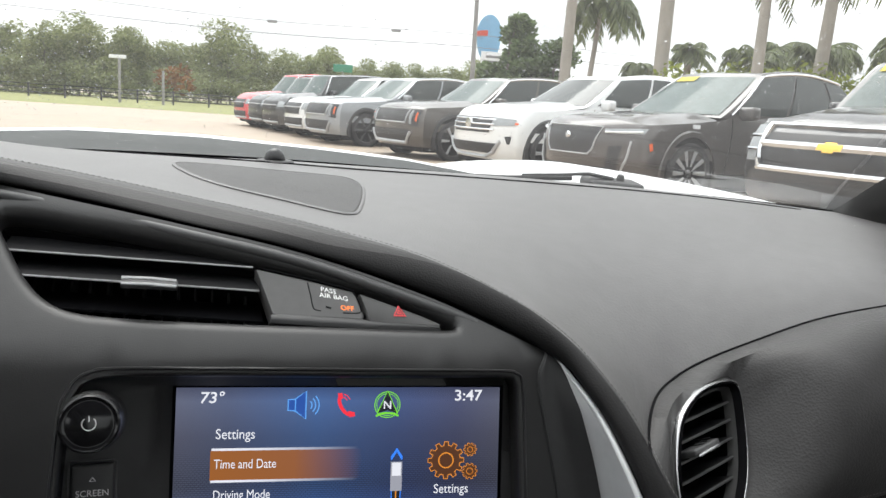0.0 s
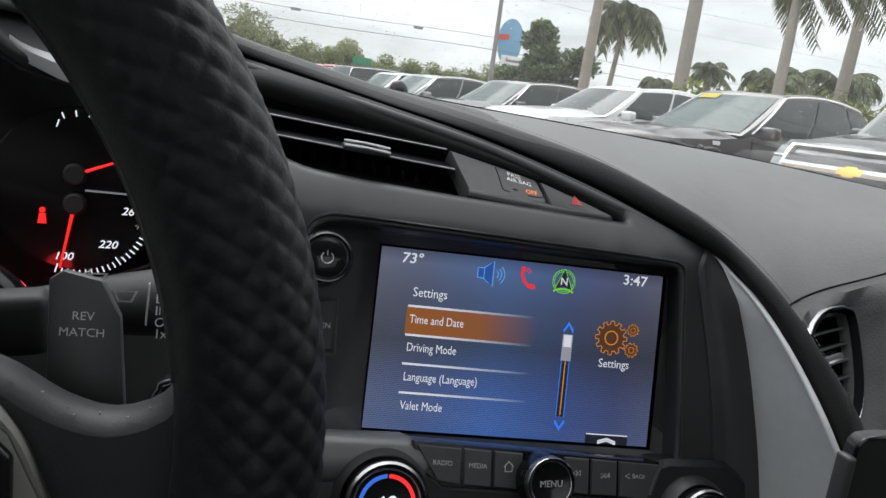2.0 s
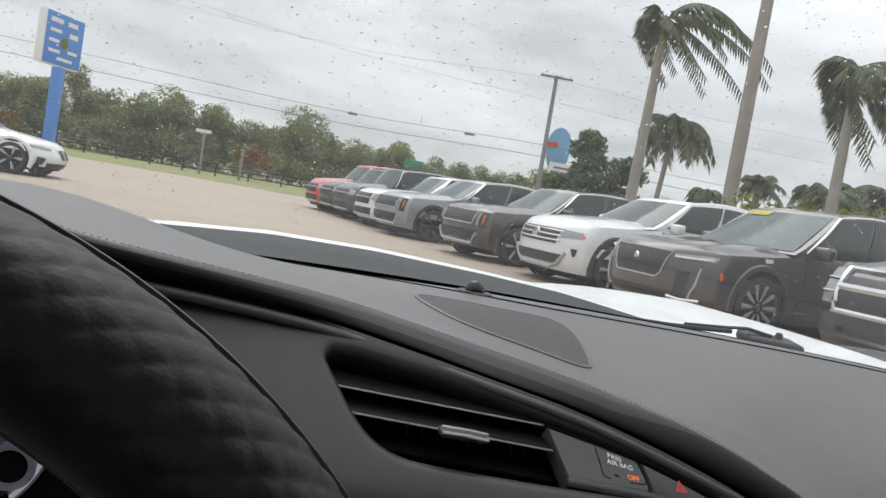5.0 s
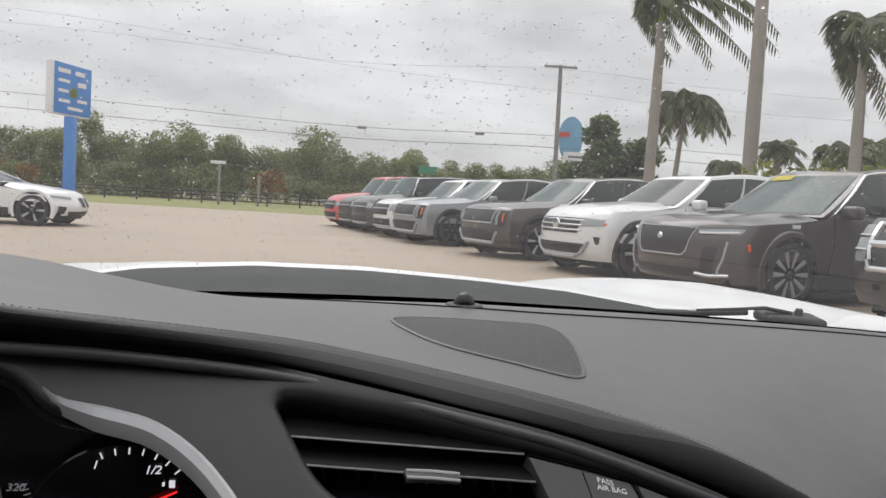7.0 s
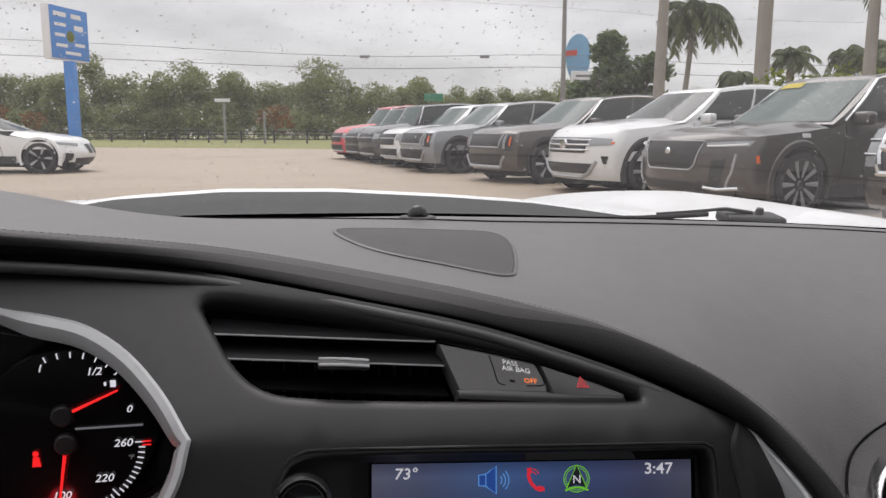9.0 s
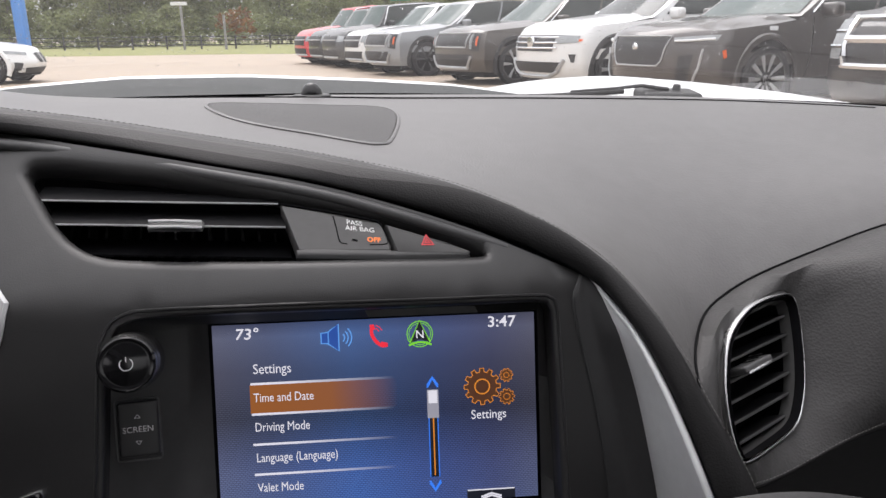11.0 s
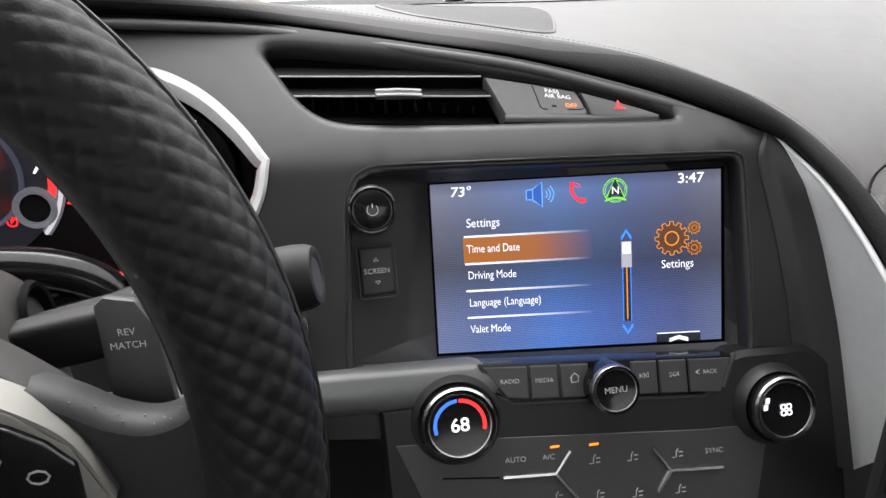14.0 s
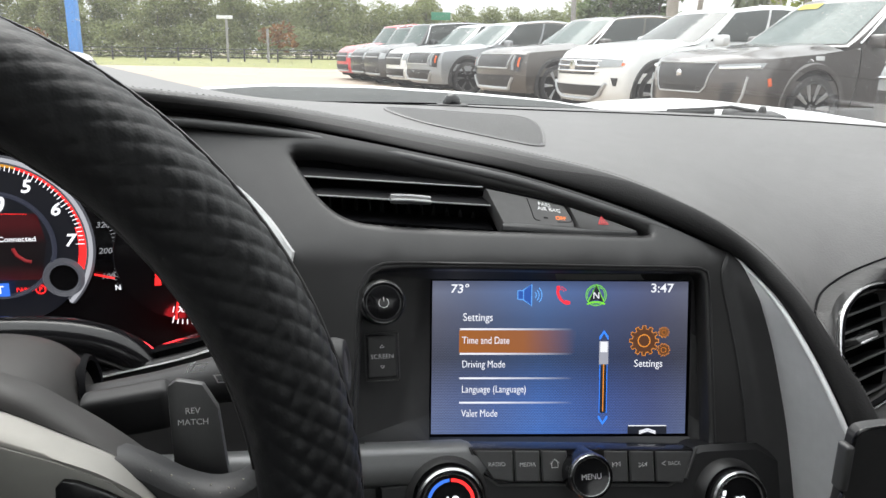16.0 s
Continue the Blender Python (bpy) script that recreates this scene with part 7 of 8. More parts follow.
# palms and broad-leaved trees behind the parked cars
def palm(base, height, r, fronds, length, seed, leaflet=.34, lean=(0, 0), droop=1.0, shaft=True, label="tall grey-trunked palm with drooping fronds", n_leaf=34, low=-.15):
    rnd = random.Random(seed)
    t = thing("palm_tree", base, label, "palm tree", "palms behind the cars", space=WORLD)
    b = Vector(base)
    top = b + V(lean[0], lean[1], height)
    mid = b.lerp(top, .5) + V(lean[0] * .1, 0, 0)
    part("trunk", tube(spline([b, mid, top], 8), lambda q: r * (1.12 - .35 * q + .10 * math.sin(q * math.pi)), 12), M["palm_bark"], t)
    if shaft:
        part("crownshaft", tube(spline([top, top + V(0, 0, height * .07), top + V(0, 0, height * .13)], 4), lambda q: r * (.75 - .4 * q), 10), M["hedge_leaf"], t)
    hub = top + V(0, 0, height * .12 if shaft else 0)
    for i in range(fronds):
        an = i / fronds * math.tau + rnd.uniform(-.25, .25)
        up = rnd.uniform(low, 1.1)
        d = V(math.cos(an), math.sin(an), 0)
        L0 = length * rnd.uniform(.8, 1.1)
        wind = (.62 + .30 * max(0.0, -d.x)) if shaft else .14
        line = []
        for k in range(9):
            s = k / 8
            line.append(hub + d * (L0 * (s - .28 * droop * s * s * s)) + V(L0 * wind * s * s, L0 * wind * .25 * s * s, L0 * (up * s * .8 - droop * (.75 + .35 * up) * s * s)))
        rachis = spline(line, 5)
        vs, fs = [], []
        for k in range(n_leaf):
            s = .1 + .9 * k / n_leaf
            p = rachis[int(s * (len(rachis) - 1))]
            q = rachis[min(len(rachis) - 1, int(s * (len(rachis) - 1)) + 1)]
            tg = (q - p).normalized() if (q - p).length > 1e-6 else d
            side = tg.cross(V(0, 0, 1)).normalized()
            for sg in (-1, 1):
                ll = leaflet * (1.15 - .7 * abs(s - .45)) * rnd.uniform(.85, 1.15)
                v = (side * sg * .75 + tg * .55 + V(0, 0, -.35 - rnd.uniform(0, .5))).normalized() * ll
                w = tg * (.035 * ll / .34)
                o = len(vs)
                vs += [p - w, p + w, p + v * .55 + w + V(0, 0, -.05 * ll), p + v + V(0, 0, -.16 * ll), p + v * .55 - w + V(0, 0, -.05 * ll)]
                fs.append((o, o + 1, o + 2, o + 3, o + 4))
        bm = tube(rachis, lambda q: .022 * (1 - .8 * q), 5)
        me = bpy.data.meshes.new("tmp")
        me.from_pydata(vs, [], fs)
        bm.from_mesh(me)
        bpy.data.meshes.remove(me)
        part("frond", bm, M["palm_leaf"], t, "", 180)
    return t


palm((7.7, 27.0, 0), 8.1, .19, 12, 3.2, 1, lean=(.1, 0), droop=1.0, n_leaf=64, leaflet=.5)
palm((10.1, 23.9, 0), 11.5, .21, 12, 3.0, 2, lean=(-.05, 0))
palm((9.85, 17.4, 0), 5.3, .13, 18, 2.3, 3, lean=(-.05, 0), droop=1.1, leaflet=.42, n_leaf=60)
palm((13.2, 20.2, 0), 7.2, .17, 15, 2.8, 4, lean=(.2, 0), droop=1.2, leaflet=.5, n_leaf=56)
palm((12.3, 15.6, 0), 5.6, .13, 15, 2.4, 5, lean=(.15, 0), droop=1.2, leaflet=.5, n_leaf=56)
palm((14.3, 17.8, 0), 9.0, .19, 14, 2.9, 14, lean=(.1, 0), droop=1.2, leaflet=.5, n_leaf=56)
palm((8.95, 28.7, 0), 5.7, .10, 36, 1.9, 6, lean=(.5, 0), low=-.5, droop=.85, shaft=False, leaflet=.5, label="short bushy palm with hanging fronds", n_leaf=30)
for k, (x, y, h) in enumerate(((16.7, 36.3, 4.9), (18.3, 34.5, 4.6), (15.4, 38.9, 4.1), (17.6, 31.2, 4.3), (19.3, 33.0, 4.9), (20.5, 30.0, 4.6), (17.9, 27.5, 4.2), (21.0, 27.0, 4.8), (19.4, 24.8, 4.2))):
    palm((x, y, 0), h, .20 + .02 * (k % 3), 26, 1.25 + .12 * (k % 4), 30 + k, shaft=False, lean=(.25 * math.sin(k * 2.1), 0), droop=.55 + .2 * (k % 3), low=-.7, leaflet=.42, label="short cabbage palm with a rough brown trunk", n_leaf=18)


def bush_tree(x, y, h, spread, seed, label):
    t = tree(seed, h, spread, "leaf2", .17, 2.2, 15, .12, .3)
    t.matrix_world = WORLD @ pose(x, y, 0)
    return tagged(t, label, "tree", "trees behind the cars")


bush_tree(7.7, 37.2, 5.8, 1.35, 61, "bushy green tree beside the oval sign")
bush_tree(9.5, 36.6, 4.6, 1.25, 62, "low bushy green tree behind the cars")
bush_tree(8.9, 38.2, 4.2, .9, 63, "low bushy green tree behind the cars")
vs, fs = [], []
for i in range(170):
    x = rnd.uniform(9.5, 24)
    add_leaves(vs, fs, rnd, V(x, interp(x, [9.5, 24], [22, 14]) + rnd.uniform(-.5, .5), rnd.uniform(.5, 2.8)), .55, 80, .12)
tagged(new("hedge", leaf_mesh("hedge", vs, fs, M["hedge_leaf"], WORLD)), "clipped yellow-green hedge behind the parked cars", "hedge", kind="stuff")

# ---- parked vehicles: x ahead, y to the left, z up from the middle of the wheelbase ----
def paint(name, color, metal=.3, rough=.32):
    return surface(name, color, rough, metal=metal, var=.05, scale=1.5, coat=.8, rvar=.04)


M["p_brown"] = paint("brown_metallic_paint", (.066, .058, .055))
M["p_white"] = paint("bright_white_paint", (.74, .75, .75), 0)
M["p_bronze"] = paint("dark_bronze_paint", (.070, .061, .054))
M["p_grey"] = paint("silver_grey_paint", (.27, .285, .30))
M["p_dark"] = paint("charcoal_paint", (.035, .037, .040))
M["p_black"] = paint("black_paint", (.014, .014, .016))
M["p_red"] = paint("red_paint", (.62, .032, .042), .1)
M["tint"] = surface("tinted_car_glass", (.046, .054, .052), .06, var=.2, scale=1, rvar=.03, spec=.3)
M["clear_tint"] = surface("green_car_glass", (.09, .12, .115), .12, var=.25, scale=1.2, rvar=.03, spec=.15)
M["tyre"] = surface("tyre_rubber", (.018, .018, .019), .8, var=.2, scale=10, bump=.4, bump_scale=60)
M["alloy"] = surface("alloy_wheel", (.34, .345, .35), .38, metal=.3, var=.08, scale=6)
M["dark_alloy"] = surface("dark_alloy_wheel", (.06, .06, .062), .4, metal=.6, var=.08, scale=6)
M["cladding"] = surface("black_cladding", (.022, .022, .023), .6, var=.15, scale=6)
M["lamp_glass"] = surface("lamp_glass", (.27, .29, .30), .12, var=.25, scale=9, rvar=.05, spec=.8)
M["lamp_white"] = surface("white_lamp_strip", (.72, .74, .76), .25, var=.08, scale=9)
M["amber"] = surface("amber_lens", (.75, .13, .035), .25, var=.1, scale=9)
M["mesh_grille"] = surface("grille_mesh", (.016, .016, .017), .45, var=.4, scale=12, bump=.8, bump_scale=40)
M["chrome_trim"] = surface("bright_chrome", (.70, .71, .72), .15, metal=1, var=.05, rvar=.05)
M["skid"] = surface("silver_bumper_trim", (.42, .43, .44), .4, metal=.5, var=.08)
M["gold"] = surface("gold_emblem", (.70, .42, .07), .3, metal=.6, var=.05)
M["sticker"] = surface("yellow_sticker", (.50, .40, .03), .6, var=.05)


def vehicle(name, label, at, yaw, colour, L=5.0, W=1.96, Hh=1.75, wb=2.9, fo=.93, wr=.385, bonnet=1.02, belt=1.08, ws=(1.18, 1.85), tail=.45, style="suv", alloy="alloy", spokes=10,
            cladding=True, glass="tint", glass_ws="clear_tint", nose=.30, lean=0.0, chrome_line=True, front=None, sticker=False):
    car = thing(name, (at[0], at[1], 0), label, "car", "parked cars", space=Matrix.Translation((0, 0, .085)), turn=yaw)
    xf, xr = wb / 2 + fo, wb / 2 + fo - L
    hw = W / 2
    pm = M[colour]

    def side(z):
        return hw * (1 - .07 * ((z - .62) / .48) ** 2)

    def fx(y, z):
        q = min(1, abs(y) / hw)
        return xf - nose * q ** 2.6 - .26 * max(0, (z - .70) / .35) ** 2 * (1 - .3 * q) - .10 * max(0, (.50 - z) / .25) ** 2 - lean * max(0, (z - .42) / .40) ** 1.4
    ys = np.linspace(-1, 1, 25)
    ztop = bonnet - .10
    rows = [[V(fx(s * side(z), z), s * side(z), z) for s in ys] for z in np.linspace(.24, ztop, 13)]
    cow = xf - ws[0]
    for k in range(1, 11):
        v = k / 10
        row = []
        for s in ys:
            a = rows[12][list(ys).index(s)]
            x = a.x + (cow - a.x) * v
            z = ztop + (bonnet + .10 - ztop) * (v ** .55) - .115 * abs(s) ** 3.2 * (1 - .2 * v) * min(1, .3 + 3 * v) + .016 * math.exp(-((abs(s) - .62) / .12) ** 2)
            row.append(V(x, s * side(z) * (.985), z))
        rows.append(row)
    bm = loft(rows)
    bt = belt + .04
    for s in (-1, 1):
        srow = []
        for v in np.linspace(0, 1, 26):
            x = (xf - nose) + (xr + .28 - (xf - nose)) * v
            zt = interp(x, [xr, cow - .2, cow + .1, xf - nose], [bt, bt, bonnet - .005, ztop])
            srow.append([V(fx(side(z), z) + (xr + .28 - fx(side(z), z)) * v, s * side(z) * (1 - .05 * max(0, v - .9) * 10), z) for z in np.linspace(.24, zt, 13)])
        bm = join(bm, loft(srow))
    rear = [[V(xr + .28 * abs(s) ** 3 + .05 * max(0, z - .9), s * side(z) * .985, z) for s in ys] for z in np.linspace(.28, bt, 7)]
    bm = join(bm, loft(rear))
    bmesh.ops.remove_doubles(bm, verts=bm.verts, dist=.004)
    part("body", bm, pm, car, "", 55)
    # near-black block added to deepen the shade under the car
    part("underbody", box(V((xf + xr) / 2 - .05, 0, .24), (L - .55, W - .30, .20), .03), M["hollow"], car, "near-black block that deepens the underside's shade")
    # cabin
    r0x, r1x = xf - ws[1], xr + tail + .25
    levels = []
    for v in np.linspace(0, 1, 7):
        z = bt - .03 + (Hh - .10 - bt + .03) * v
        x0 = cow + .02 + (r0x - cow - .02) * v ** .92
        x1 = xr + .10 + (r1x - xr - .10) * (v ** 1.3)
        w = (side(bt) - .03) * (1 - .06 * v - .14 * v * v)
        levels.append((x0, x1, w, z))

    def ringpts(x0, x1, w, z, crown=0):
        p = []
        for k in range(9):
            t = k / 8
            p.append(V(x0 - .10 * (2 * t - 1) ** 2 * 1.2 * (1 - 0), w * (1 - 2 * t), z))
        for k in range(1, 14):
            p.append(V(x0 - .12 + (x1 - x0 + .12) * k / 14, -w, z + crown * math.sin(math.pi * k / 14)))
        for k in range(9):
            t = k / 8
            p.append(V(x1 + .08 * (2 * t - 1) ** 2, -w * (1 - 2 * t), z))
        for k in range(1, 14):
            p.append(V(x1 + (x0 - .12 - x1) * k / 14, w, z + crown * math.sin(math.pi * k / 14)))
        return p
    rr = [ringpts(*l, crown=.09 * i / 6) for i, l in enumerate(levels)]
    x0, x1, w, z = levels[-1]
    for q, dz in ((.988, .034), (.955, .050), (.86, .062), (.55, .070), (.05, .074)):
        c = (x0 + x1) / 2
        rr.append(ringpts(c + (x0 - c) * q, c + (x1 - c) * q, w * q, z + dz - .02, .09 * q))
    part("cabin", loft(rr, True), pm, car, "", 50)

    def wall(t, v, s, d=.012):
        """A point on the cabin's side: t from front to back, v up."""
        a = v * 6
        i = min(5, int(a))
        la, lb, f = levels[i], levels[i + 1], a - i
        x0, x1, w, z = [la[k] + (lb[k] - la[k]) * f for k in range(4)]
        return V(x0 - .12 + (x1 - x0 + .12) * t, s * (w + d), z + .09 * v * math.sin(math.pi * t))
    for s in (1, -1):
        for t0, t1, t2, t3 in ((.055, .37, .025, .37), (.39, .70, .39, .70), (.72, .955, .72, .93)):
            wm = loft([[wall(t0 + (t2 - t0) * v + ((t1 + (t3 - t1) * v) - (t0 + (t2 - t0) * v)) * k / 6, v, s) for k in range(7)] for v in (.10, 1 / 6, 2 / 6, 3 / 6, 4 / 6, 5 / 6, .92)])
            part("side_window", wm, M[glass], car)
        if chrome_line:
            edge = [wall(.035, .07, s, .012), wall(.022, .5, s, .012), wall(.012, .90, s, .012), wall(.045, .97, s, .012)] + [wall(t, .975, s, .012) for t in (.2, .4, .6, .8, .93)]
            part("window_trim", tube(spline(edge, 5), .018, 6), M["chrome_trim"], car, "chrome window trim")
        mr = wall(.09, .12, s, .11)
        mi = part("mirror", join(box(mr, (.16, .25, .17), .055, None, 3), box(mr + V(0, -s * .10, -.06), (.07, .14, .035), .012)), pm, car, "door mirror")
        part("sill", box(V((xf + xr) / 2, s * (hw - .015), .30), (wb - 2 * wr - .10, .06, .16), .02), M["cladding"], car)
        for dx in (-.05, -1.05):
            part("door_handle", box(V(dx + .15, s * (side(.98) + .014), .985), (.20, .03, .035), .012), pm if not chrome_line else M["chrome_trim"], car)
        for gx in (cow - .15, -.42, -1.28):
            part("door_gap", tube([V(gx - .02 * k, s * (side(z) + .001), z) for k, z in enumerate(np.linspace(.36, belt, 7))], .006, 4), M["hollow"], car)
    wsm = loft([[V(levels[0][0] + (levels[-1][0] - levels[0][0]) * v - .12 * k * k + .012, k * (levels[0][2] + (levels[-1][2] - levels[0][2]) * v) * .93, levels[0][3] + (levels[-1][3] - levels[0][3]) * v + .004) for k in np.linspace(-1, 1, 13)] for v in (.06, .25, .5, .75, .95)])
    part("windscreen", wsm, M[glass_ws], car, "slanted windscreen")
    if sticker:
        part("sticker", loft([[V(levels[0][0] + (levels[-1][0] - levels[0][0]) * v - .12 * k * k + .020, k * (levels[0][2] + (levels[-1][2] - levels[0][2]) * v) * .93, levels[0][3] + (levels[-1][3] - levels[0][3]) * v + .012) for k in np.linspace(-.93, -.30, 9)] for v in (.83, .95)]), M["sticker"], car, "yellow sales sticker")
    part("rear_window", loft([[V(levels[1][1] + (levels[-1][1] - levels[1][1]) * v - .006 + .08 * k * k, k * levels[3][2] * .85, levels[1][3] + (levels[-1][3] - levels[1][3]) * v) for k in np.linspace(-1, 1, 7)] for v in (.1, .5, .9)]), M["tint"], car)
    # wheels and arches
    for sx in (1, -1):
        for s in (1, -1):
            c = V(sx * wb / 2, s * (hw + .016), wr)
            ax = V(0, s, 0)
            wh = part("wheel", turned([(wr * .77, -.20), (wr * .95, -.21), (wr, -.16), (wr, -.05), (wr * .97, -.012), (wr * .89, .0), (wr * .79, -.006), (wr * .76, -.03)], c, ax, 36), M["tyre"], car, "wheel with a black tyre")
            rimb = turned([(wr * .785, -.008), (wr * .75, -.004), (wr * .72, -.022), (wr * .69, -.032), (.0, -.034)], c, ax, 36)
            part("rim", rimb, M[alloy] if alloy == "dark_alloy" else M["dark_alloy"], wh)
            sp = turned([(.0, -.018), (.05, -.018), (.065, -.03), (.07, -.06)], c, ax, 18)
            for k in range(spokes):
                a = k / spokes * math.tau
                u, v = V(math.cos(a), 0, math.sin(a)), V(-math.sin(a), 0, math.cos(a))
                q0, q1 = c + ax * -.026 + u * .05, c + ax * -.012 + u * wr * .735
                sp = join(sp, loft([[q0 + v * .020, q0 + v * .012 + ax * .006, q0 - v * .012 + ax * .006, q0 - v * .020, q0 - ax * .03], [q1 + v * .030, q1 + v * .018 + ax * .006, q1 - v * .018 + ax * .006, q1 - v * .030, q1 - ax * .04]], True))
            part("spokes", sp, M[alloy], wh)
            # flat near-black disc on the body stands for the shade of the opening
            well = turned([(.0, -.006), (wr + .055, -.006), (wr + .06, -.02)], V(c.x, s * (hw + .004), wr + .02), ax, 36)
            part("wheel_well_shade", well, M["hollow"], car)
            band = []
            for a in np.linspace(radians(-24), radians(204), 34):
                u = V(math.cos(a), 0, math.sin(a))
                b = V(c.x, s * hw, wr + .015)
                band.append([b + u * (wr + .045) + ax * -.03, b + u * (wr + .045) + ax * .018, b + u * (wr + .060) + ax * .022, b + u * (wr + .105) + ax * .012, b + u * (wr + .125) + ax * -.03])
            part("wheel_arch", loft(band), M["cladding"] if cladding else pm, car)
    # front
    def on_front(y, z, d=.006):
        return V(fx(y, z) + d, y, z)

    def front_panel(nm, pts, mat, d=.008, lab="", thick=.0):
        """A panel bent to the nose; pts: four corners (y, z) in order."""
        (ya, za), (yb, zb), (yc, zc), (yd, zd) = pts
        r = []
        for v in np.linspace(0, 1, 6):
            y0, z0, y1, z1 = ya + (yd - ya) * v, za + (zd - za) * v, yb + (yc - yb) * v, zb + (zc - zb) * v
            r.append([on_front(y0 + (y1 - y0) * k, z0 + (z1 - z0) * k, d) for k in np.linspace(0, 1, 9)])
        return part(nm, loft(r), M[mat] if isinstance(mat, str) else mat, car, lab, 60)

    def bar(nm, pts, r, mat, d=.012, closed=False):
        q = []
        for a, b in zip(pts, pts[1:] + ([pts[0]] if closed else [])):
            q += [on_front(a[0] + (b[0] - a[0]) * k, a[1] + (b[1] - a[1]) * k, d) for k in np.linspace(0, 1, 6)[:-1]]
        if not closed:
            q.append(on_front(*pts[-1], d))
        return part(nm, tube(q, r, 6, closed), M[mat] if isinstance(mat, str) else mat, car)
    if front:
        front(front_panel, bar, hw, car, on_front, side, xf)
    return car


def sym(f, name, pts, *a):
    f(name, pts, *a)
    f(name, [(-y, z) for y, z in pts], *a)


def front_brown(P, B, hw, car, O, side, xf):
    P("grille", [(-.50, .88), (.50, .88), (.40, .56), (-.40, .56)], "mesh_grille", .010, "dark mesh shield grille")
    B("grille_frame", [(-.50, .885), (.50, .885), (.42, .60), (.36, .545), (-.36, .545), (-.42, .60)], .010, "skid", .012, True)
    part("badge", turned([(.0, .02), (.035, .018), (.045, 0)], O(0, .76, .012), V(1, 0, 0), 8), M["chrome_trim"], car)
    sym(P, "headlight", [(.53, .865), (.95, .895), (.93, .825), (.55, .815)], "lamp_glass", .014)
    sym(B, "light_strip", [(.56, .828), (.72, .834), (.92, .852)], .015, "lamp_white", .022)
    sym(B, "light_blade", [(.84, .74), (.81, .52), (.75, .36)], .016, "skid", .012)
    P("lower_grille", [(-.62, .40), (.62, .40), (.55, .29), (-.55, .29)], "cladding", .010)
    sym(P, "lower_intake", [(.62, .66), (.76, .68), (.70, .34), (.58, .34)], "cladding", .008)
    sym(B, "bumper_trim", [(.52, .345), (.66, .325), (.85, .345)], .022, "chrome_trim", .016)
    for s in (1, -1):
        part("side_marker", box(V(xf - .46, s * (side(.68) + .004), .68), (.05, .012, .09), .004, pose(0, 0, 0, 0, 14, 0)), M["amber"], car, "amber side marker")
        part("wing_badge", box(V(xf - 1.22, s * (side(.98) + .004), .955), (.13, .012, .05), .004), M["lamp_white"], car)


def front_white(P, B, hw, car, O, side, xf):
    P("grille", [(-.55, .90), (.55, .90), (.52, .66), (-.52, .66)], "mesh_grille", .010, "dark slatted grille")
    for z in (.86, .78, .70):
        B("grille_bar", [(-.60, z + .01), (.60, z + .01)], .016, "chrome_trim", .016)
    part("badge", turned([(.0, .03), (.085, .028), (.09, 0)], O(0, .79, .012), V(1, 0, 0), 20), M["chrome_trim"], car)
    sym(P, "headlight", [(.55, .905), (.90, .885), (.90, .79), (.55, .77)], "lamp_glass", .014)
    sym(P, "turn_lamp", [(.90, .84), (.945, .838), (.945, .81), (.90, .80)], "amber", .018)
    P("lower_grille", [(-.66, .50), (.66, .50), (.52, .34), (-.52, .34)], "cladding", .012)
    sym(B, "bumper_trim", [(.72, .54), (.60, .36), (.40, .28)], .030, "skid", .016)
    B("bumper_trim", [(-.42, .28), (.42, .28)], .030, "skid", .016)
    sym(P, "fog_lamp", [(.78, .62), (.88, .62), (.86, .50), (.82, .50)], "cladding", .012)


def front_boxy(P, B, hw, car, O, side, xf):
    P("grille", [(-.62, .94), (.62, .94), (.60, .70), (-.60, .70)], "mesh_grille", .010, "wide dark mesh grille")
    B("grille_frame", [(-.62, .945), (.62, .945), (.60, .69), (-.60, .69)], .016, "skid", .012, True)
    sym(P, "headlight", [(.66, .95), (.90, .94), (.90, .62), (.68, .64)], "cladding", .012)
    sym(B, "light_blade", [(.72, .92), (.73, .66)], .028, "lamp_glass", .018)
    sym(B, "turn_lamp", [(.84, .88), (.85, .72)], .020, "amber", .018)
    P("lower_grille", [(-.70, .56), (.70, .56), (.62, .34), (-.62, .34)], "cladding", .012)
    B("bumper_trim", [(-.60, .31), (.60, .31)], .035, "skid", .018)
    sym(B, "bumper_trim", [(.60, .31), (.74, .52)], .030, "skid", .016)


def front_black(P, B, hw, car, O, side, xf):
    P("grille", [(-.74, .96), (.74, .96), (.70, .62), (-.70, .62)], "mesh_grille", .012, "black mesh grille in two tiers")
    for z, r in ((1.04, .030), (.845, .040), (.60, .030)):
        B("grille_bar", [(-.80, z), (.80, z)], r, "chrome_trim", .018)
    sym(B, "grille_bar", [(.80, 1.04), (.78, .60)], .034, "chrome_trim", .018)
    P("emblem", [(-.12, .875), (.12, .875), (.12, .815), (-.12, .815)], "gold", .065, "gold emblem")
    P("emblem_bar", [(-.055, .895), (.055, .895), (.055, .795), (-.055, .795)], "gold", .066)
    sym(P, "headlight", [(.82, 1.04), (.99, 1.03), (.99, .66), (.82, .66)], "lamp_glass", .016)
    for z in (.92, .78):
        sym(B, "lamp_bar", [(.82, z), (.99, z)], .018, "chrome_trim", .02)
    P("bumper", [(-.95, .56), (.95, .56), (.90, .34), (-.90, .34)], "p_black", .03)
    P("lower_grille", [(-.50, .50), (.50, .50), (.48, .36), (-.48, .36)], "cladding", .034)
    sym(P, "tow_opening", [(.60, .46), (.70, .46), (.70, .40), (.60, .40)], "hollow", .036)


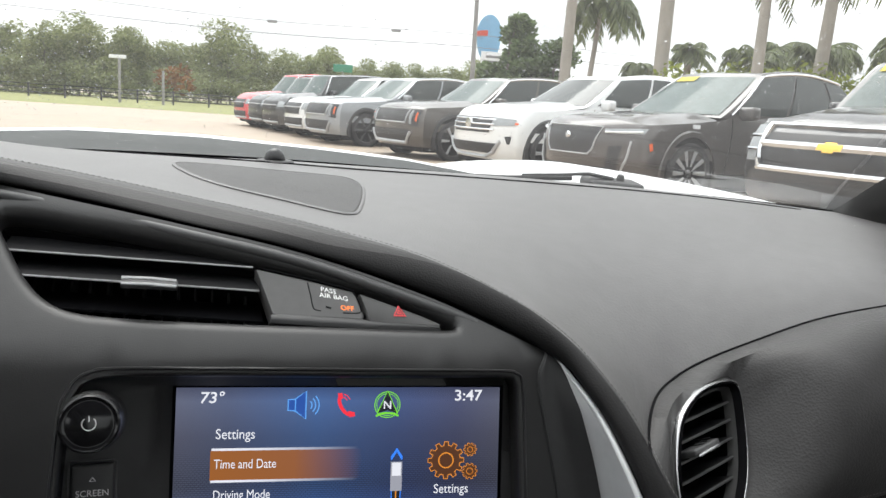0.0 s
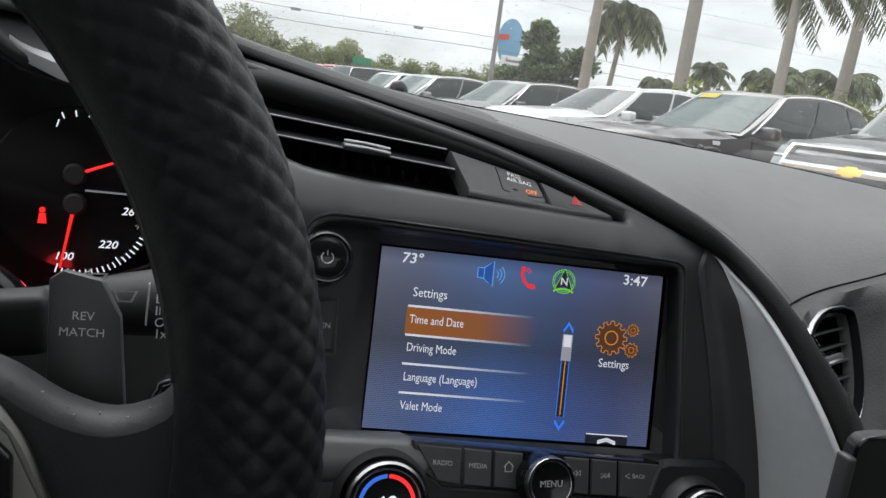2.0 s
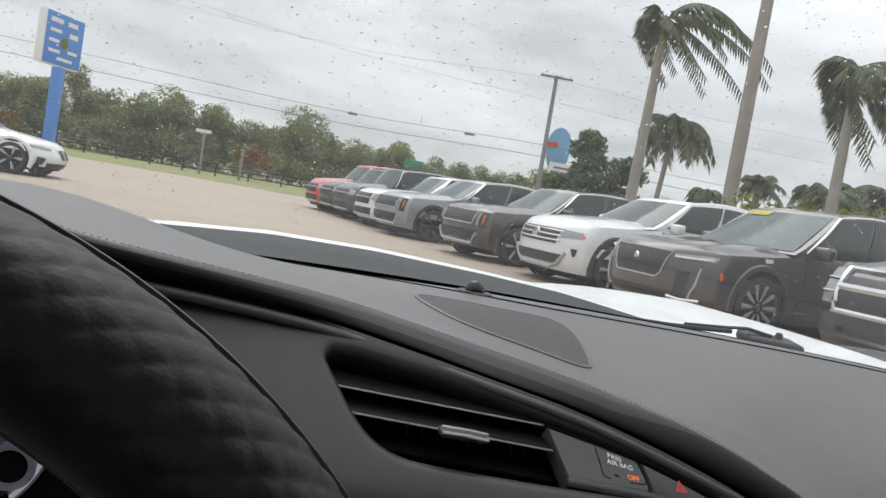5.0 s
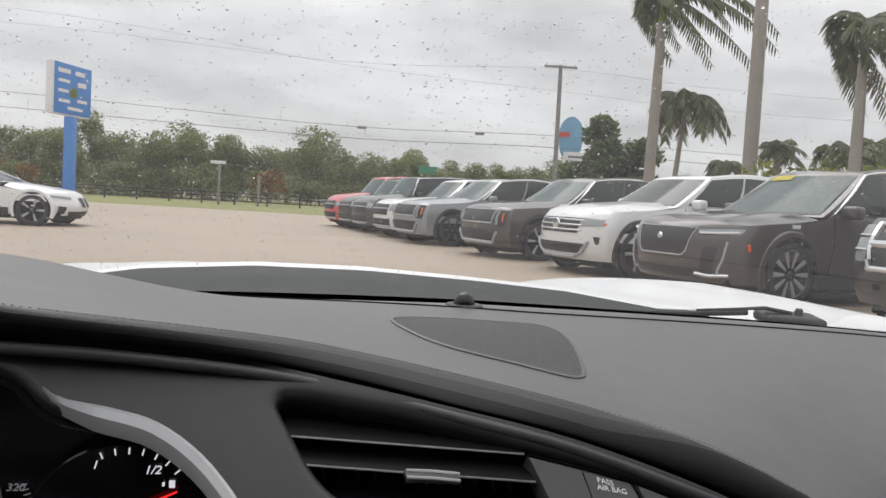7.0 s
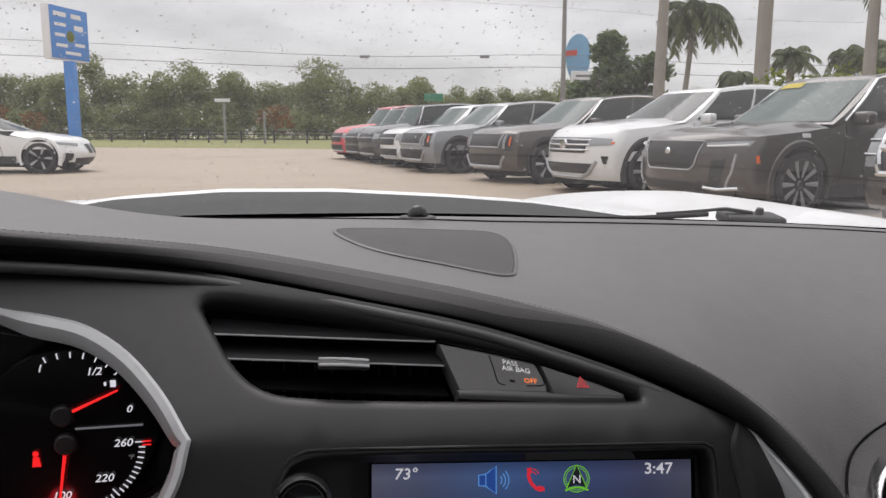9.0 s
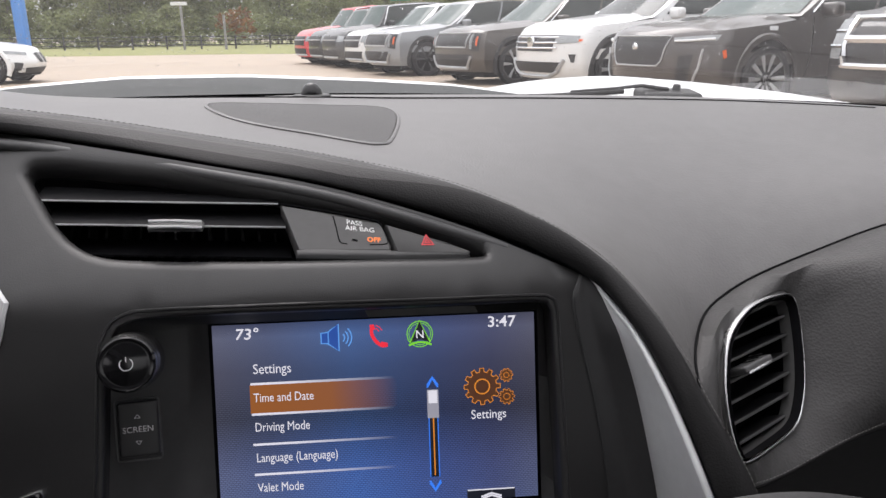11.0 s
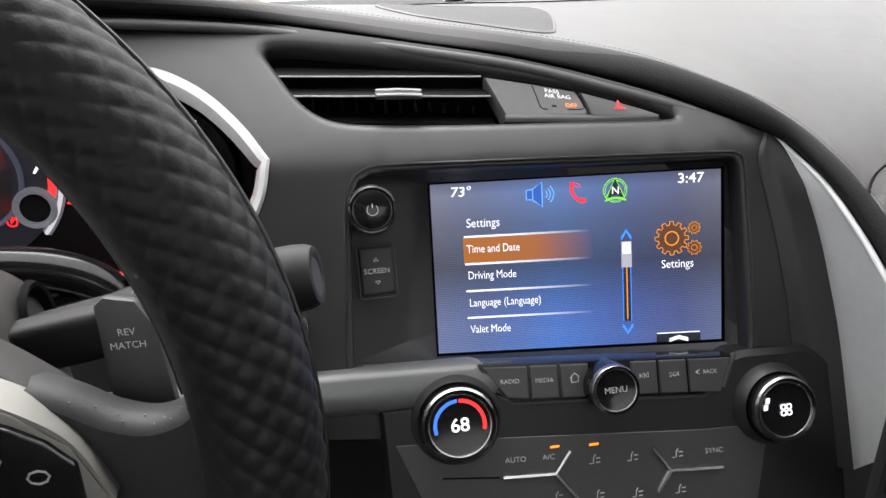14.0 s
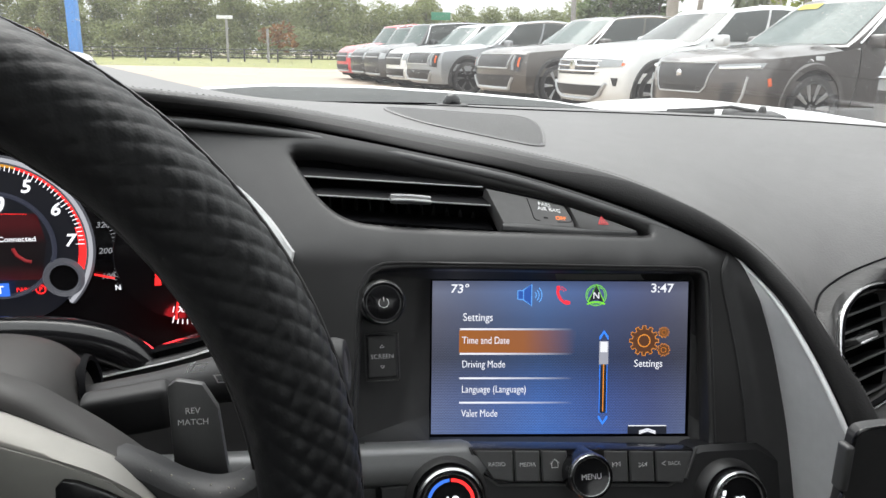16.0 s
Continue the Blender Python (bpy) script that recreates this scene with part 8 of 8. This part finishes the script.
def front_plain(P, B, hw, car, O, side, xf):
    P("grille", [(-.55, .92), (.55, .92), (.52, .62), (-.52, .62)], "mesh_grille", .010, "dark grille")
    B("grille_bar", [(-.55, .80), (.55, .80)], .02, "skid", .014)
    sym(P, "headlight", [(.60, .93), (.92, .90), (.92, .76), (.60, .74)], "lamp_glass", .014)
    P("lower_grille", [(-.66, .52), (.66, .52), (.60, .34), (-.60, .34)], "cladding", .012)
    B("bumper_trim", [(-.60, .31), (.60, .31)], .03, "skid", .016)


def front_sedan(P, B, hw, car, O, side, xf):
    sym(P, "grille", [(.04, .66), (.26, .64), (.22, .44), (.06, .44)], "mesh_grille", .012)
    sym(P, "headlight", [(.46, .665), (.84, .70), (.84, .64), (.50, .60)], "lamp_glass", .014)
    P("lower_grille", [(-.60, .34), (.60, .34), (.55, .22), (-.55, .22)], "cladding", .010)
    sym(P, "side_intake", [(.66, .44), (.80, .46), (.78, .28), (.66, .28)], "cladding", .012)


HEAD, LEFT = V(-.902, -.432, 0), V(.432, -.902, 0)


def parked(wheel_at, wb, W, turn=0):
    """The middle of the wheelbase of a car whose front left wheel stands there."""
    c = V(wheel_at[0] * .92, wheel_at[1] * .92, 0) - pose(0, 0, 0, 0, 0, turn).to_3x3() @ (HEAD * (wb / 2) + LEFT * (W / 2))
    return (c.x, c.y)


YAW = math.degrees(math.atan2(-.432, -.902))
T = vehicle("suv", "black full-size SUV with a chrome grille and gold emblem", parked((6.30, 6.42), 3.0, 2.04), YAW, "p_black", 5.2, 2.04, 1.89, 3.0, .98, .40, 1.20, 1.18, (1.30, 1.85), .25, cladding=False, nose=.22, sticker=True, front=front_black, alloy="alloy", spokes=6)
C = vehicle("suv", "brown metallic SUV with a mesh shield grille", parked((4.57, 9.42), 2.86, 1.96, -3), YAW - 3, "p_brown", 5.05, 1.96, 1.79, 2.86, 1.14, .385, 1.04, 1.08, (1.62, 2.50), .40, cladding=False, nose=.42, sticker=True, front=front_brown)
D = vehicle("suv", "white SUV with black wheel arches and chrome grille bars", parked((3.46, 12.42), 2.98, 1.98, -3), YAW - 3, "p_white", 5.04, 1.98, 1.78, 2.98, .92, .39, 1.12, 1.13, (1.55, 2.38), .35, nose=.34, front=front_white, chrome_line=False, glass_ws="tint", spokes=5)
vehicle("suv", "dark bronze SUV with a boxy nose", parked((2.20, 15.45), 2.9, 1.99), YAW, "p_bronze", 5.0, 1.99, 1.75, 2.9, .93, .385, 1.08, 1.10, (1.50, 2.25), .35, nose=.24, front=front_boxy, spokes=6)
F = vehicle("suv", "silver-grey SUV with a boxy nose", parked((.45, 19.15), 2.9, 1.99), YAW, "p_grey", 5.0, 1.99, 1.75, 2.9, .93, .385, 1.08, 1.10, (1.50, 2.25), .35, nose=.24, front=front_boxy, alloy="dark_alloy", spokes=6)
vehicle("suv", "white SUV parked in the row", parked((-.38, 21.65), 3.0, 2.0), YAW, "p_white", 5.05, 2.0, 1.77, 3.0, .9, .39, 1.08, 1.10, (1.5, 2.2), .35, nose=.30, front=front_plain, spokes=5)
vehicle("suv", "charcoal off-roader parked in the row", parked((-1.38, 24.05), 2.9, 1.93), YAW, "p_dark", 4.8, 1.93, 1.85, 2.9, .80, .41, 1.14, 1.16, (1.2, 1.55), .15, nose=.16, front=front_plain, alloy="dark_alloy", spokes=6)
vehicle("suv", "black off-roader parked in the row", parked((-2.15, 26.25), 2.9, 1.93), YAW, "p_black", 4.6, 1.93, 1.80, 2.9, .78, .41, 1.12, 1.14, (1.2, 1.55), .15, nose=.16, front=front_plain, alloy="dark_alloy", spokes=6)
vehicle("suv", "red pickup at the far end of the row", parked((-2.75, 28.1), 3.2, 2.0), YAW, "p_red", 5.6, 2.0, 1.90, 3.2, .95, .41, 1.16, 1.18, (1.3, 1.75), 1.9, nose=.2, front=front_plain, alloy="dark_alloy", spokes=6)
vehicle("sedan", "white low saloon car standing across the lot", (-10.45, 17.1), 8, "p_white", 4.75, 1.84, 1.42, 2.85, .84, .345, .84, .92, (1.45, 2.35), .35, cladding=False, nose=.50, lean=.24, front=front_sedan, chrome_line=False, spokes=5, glass_ws="tint")
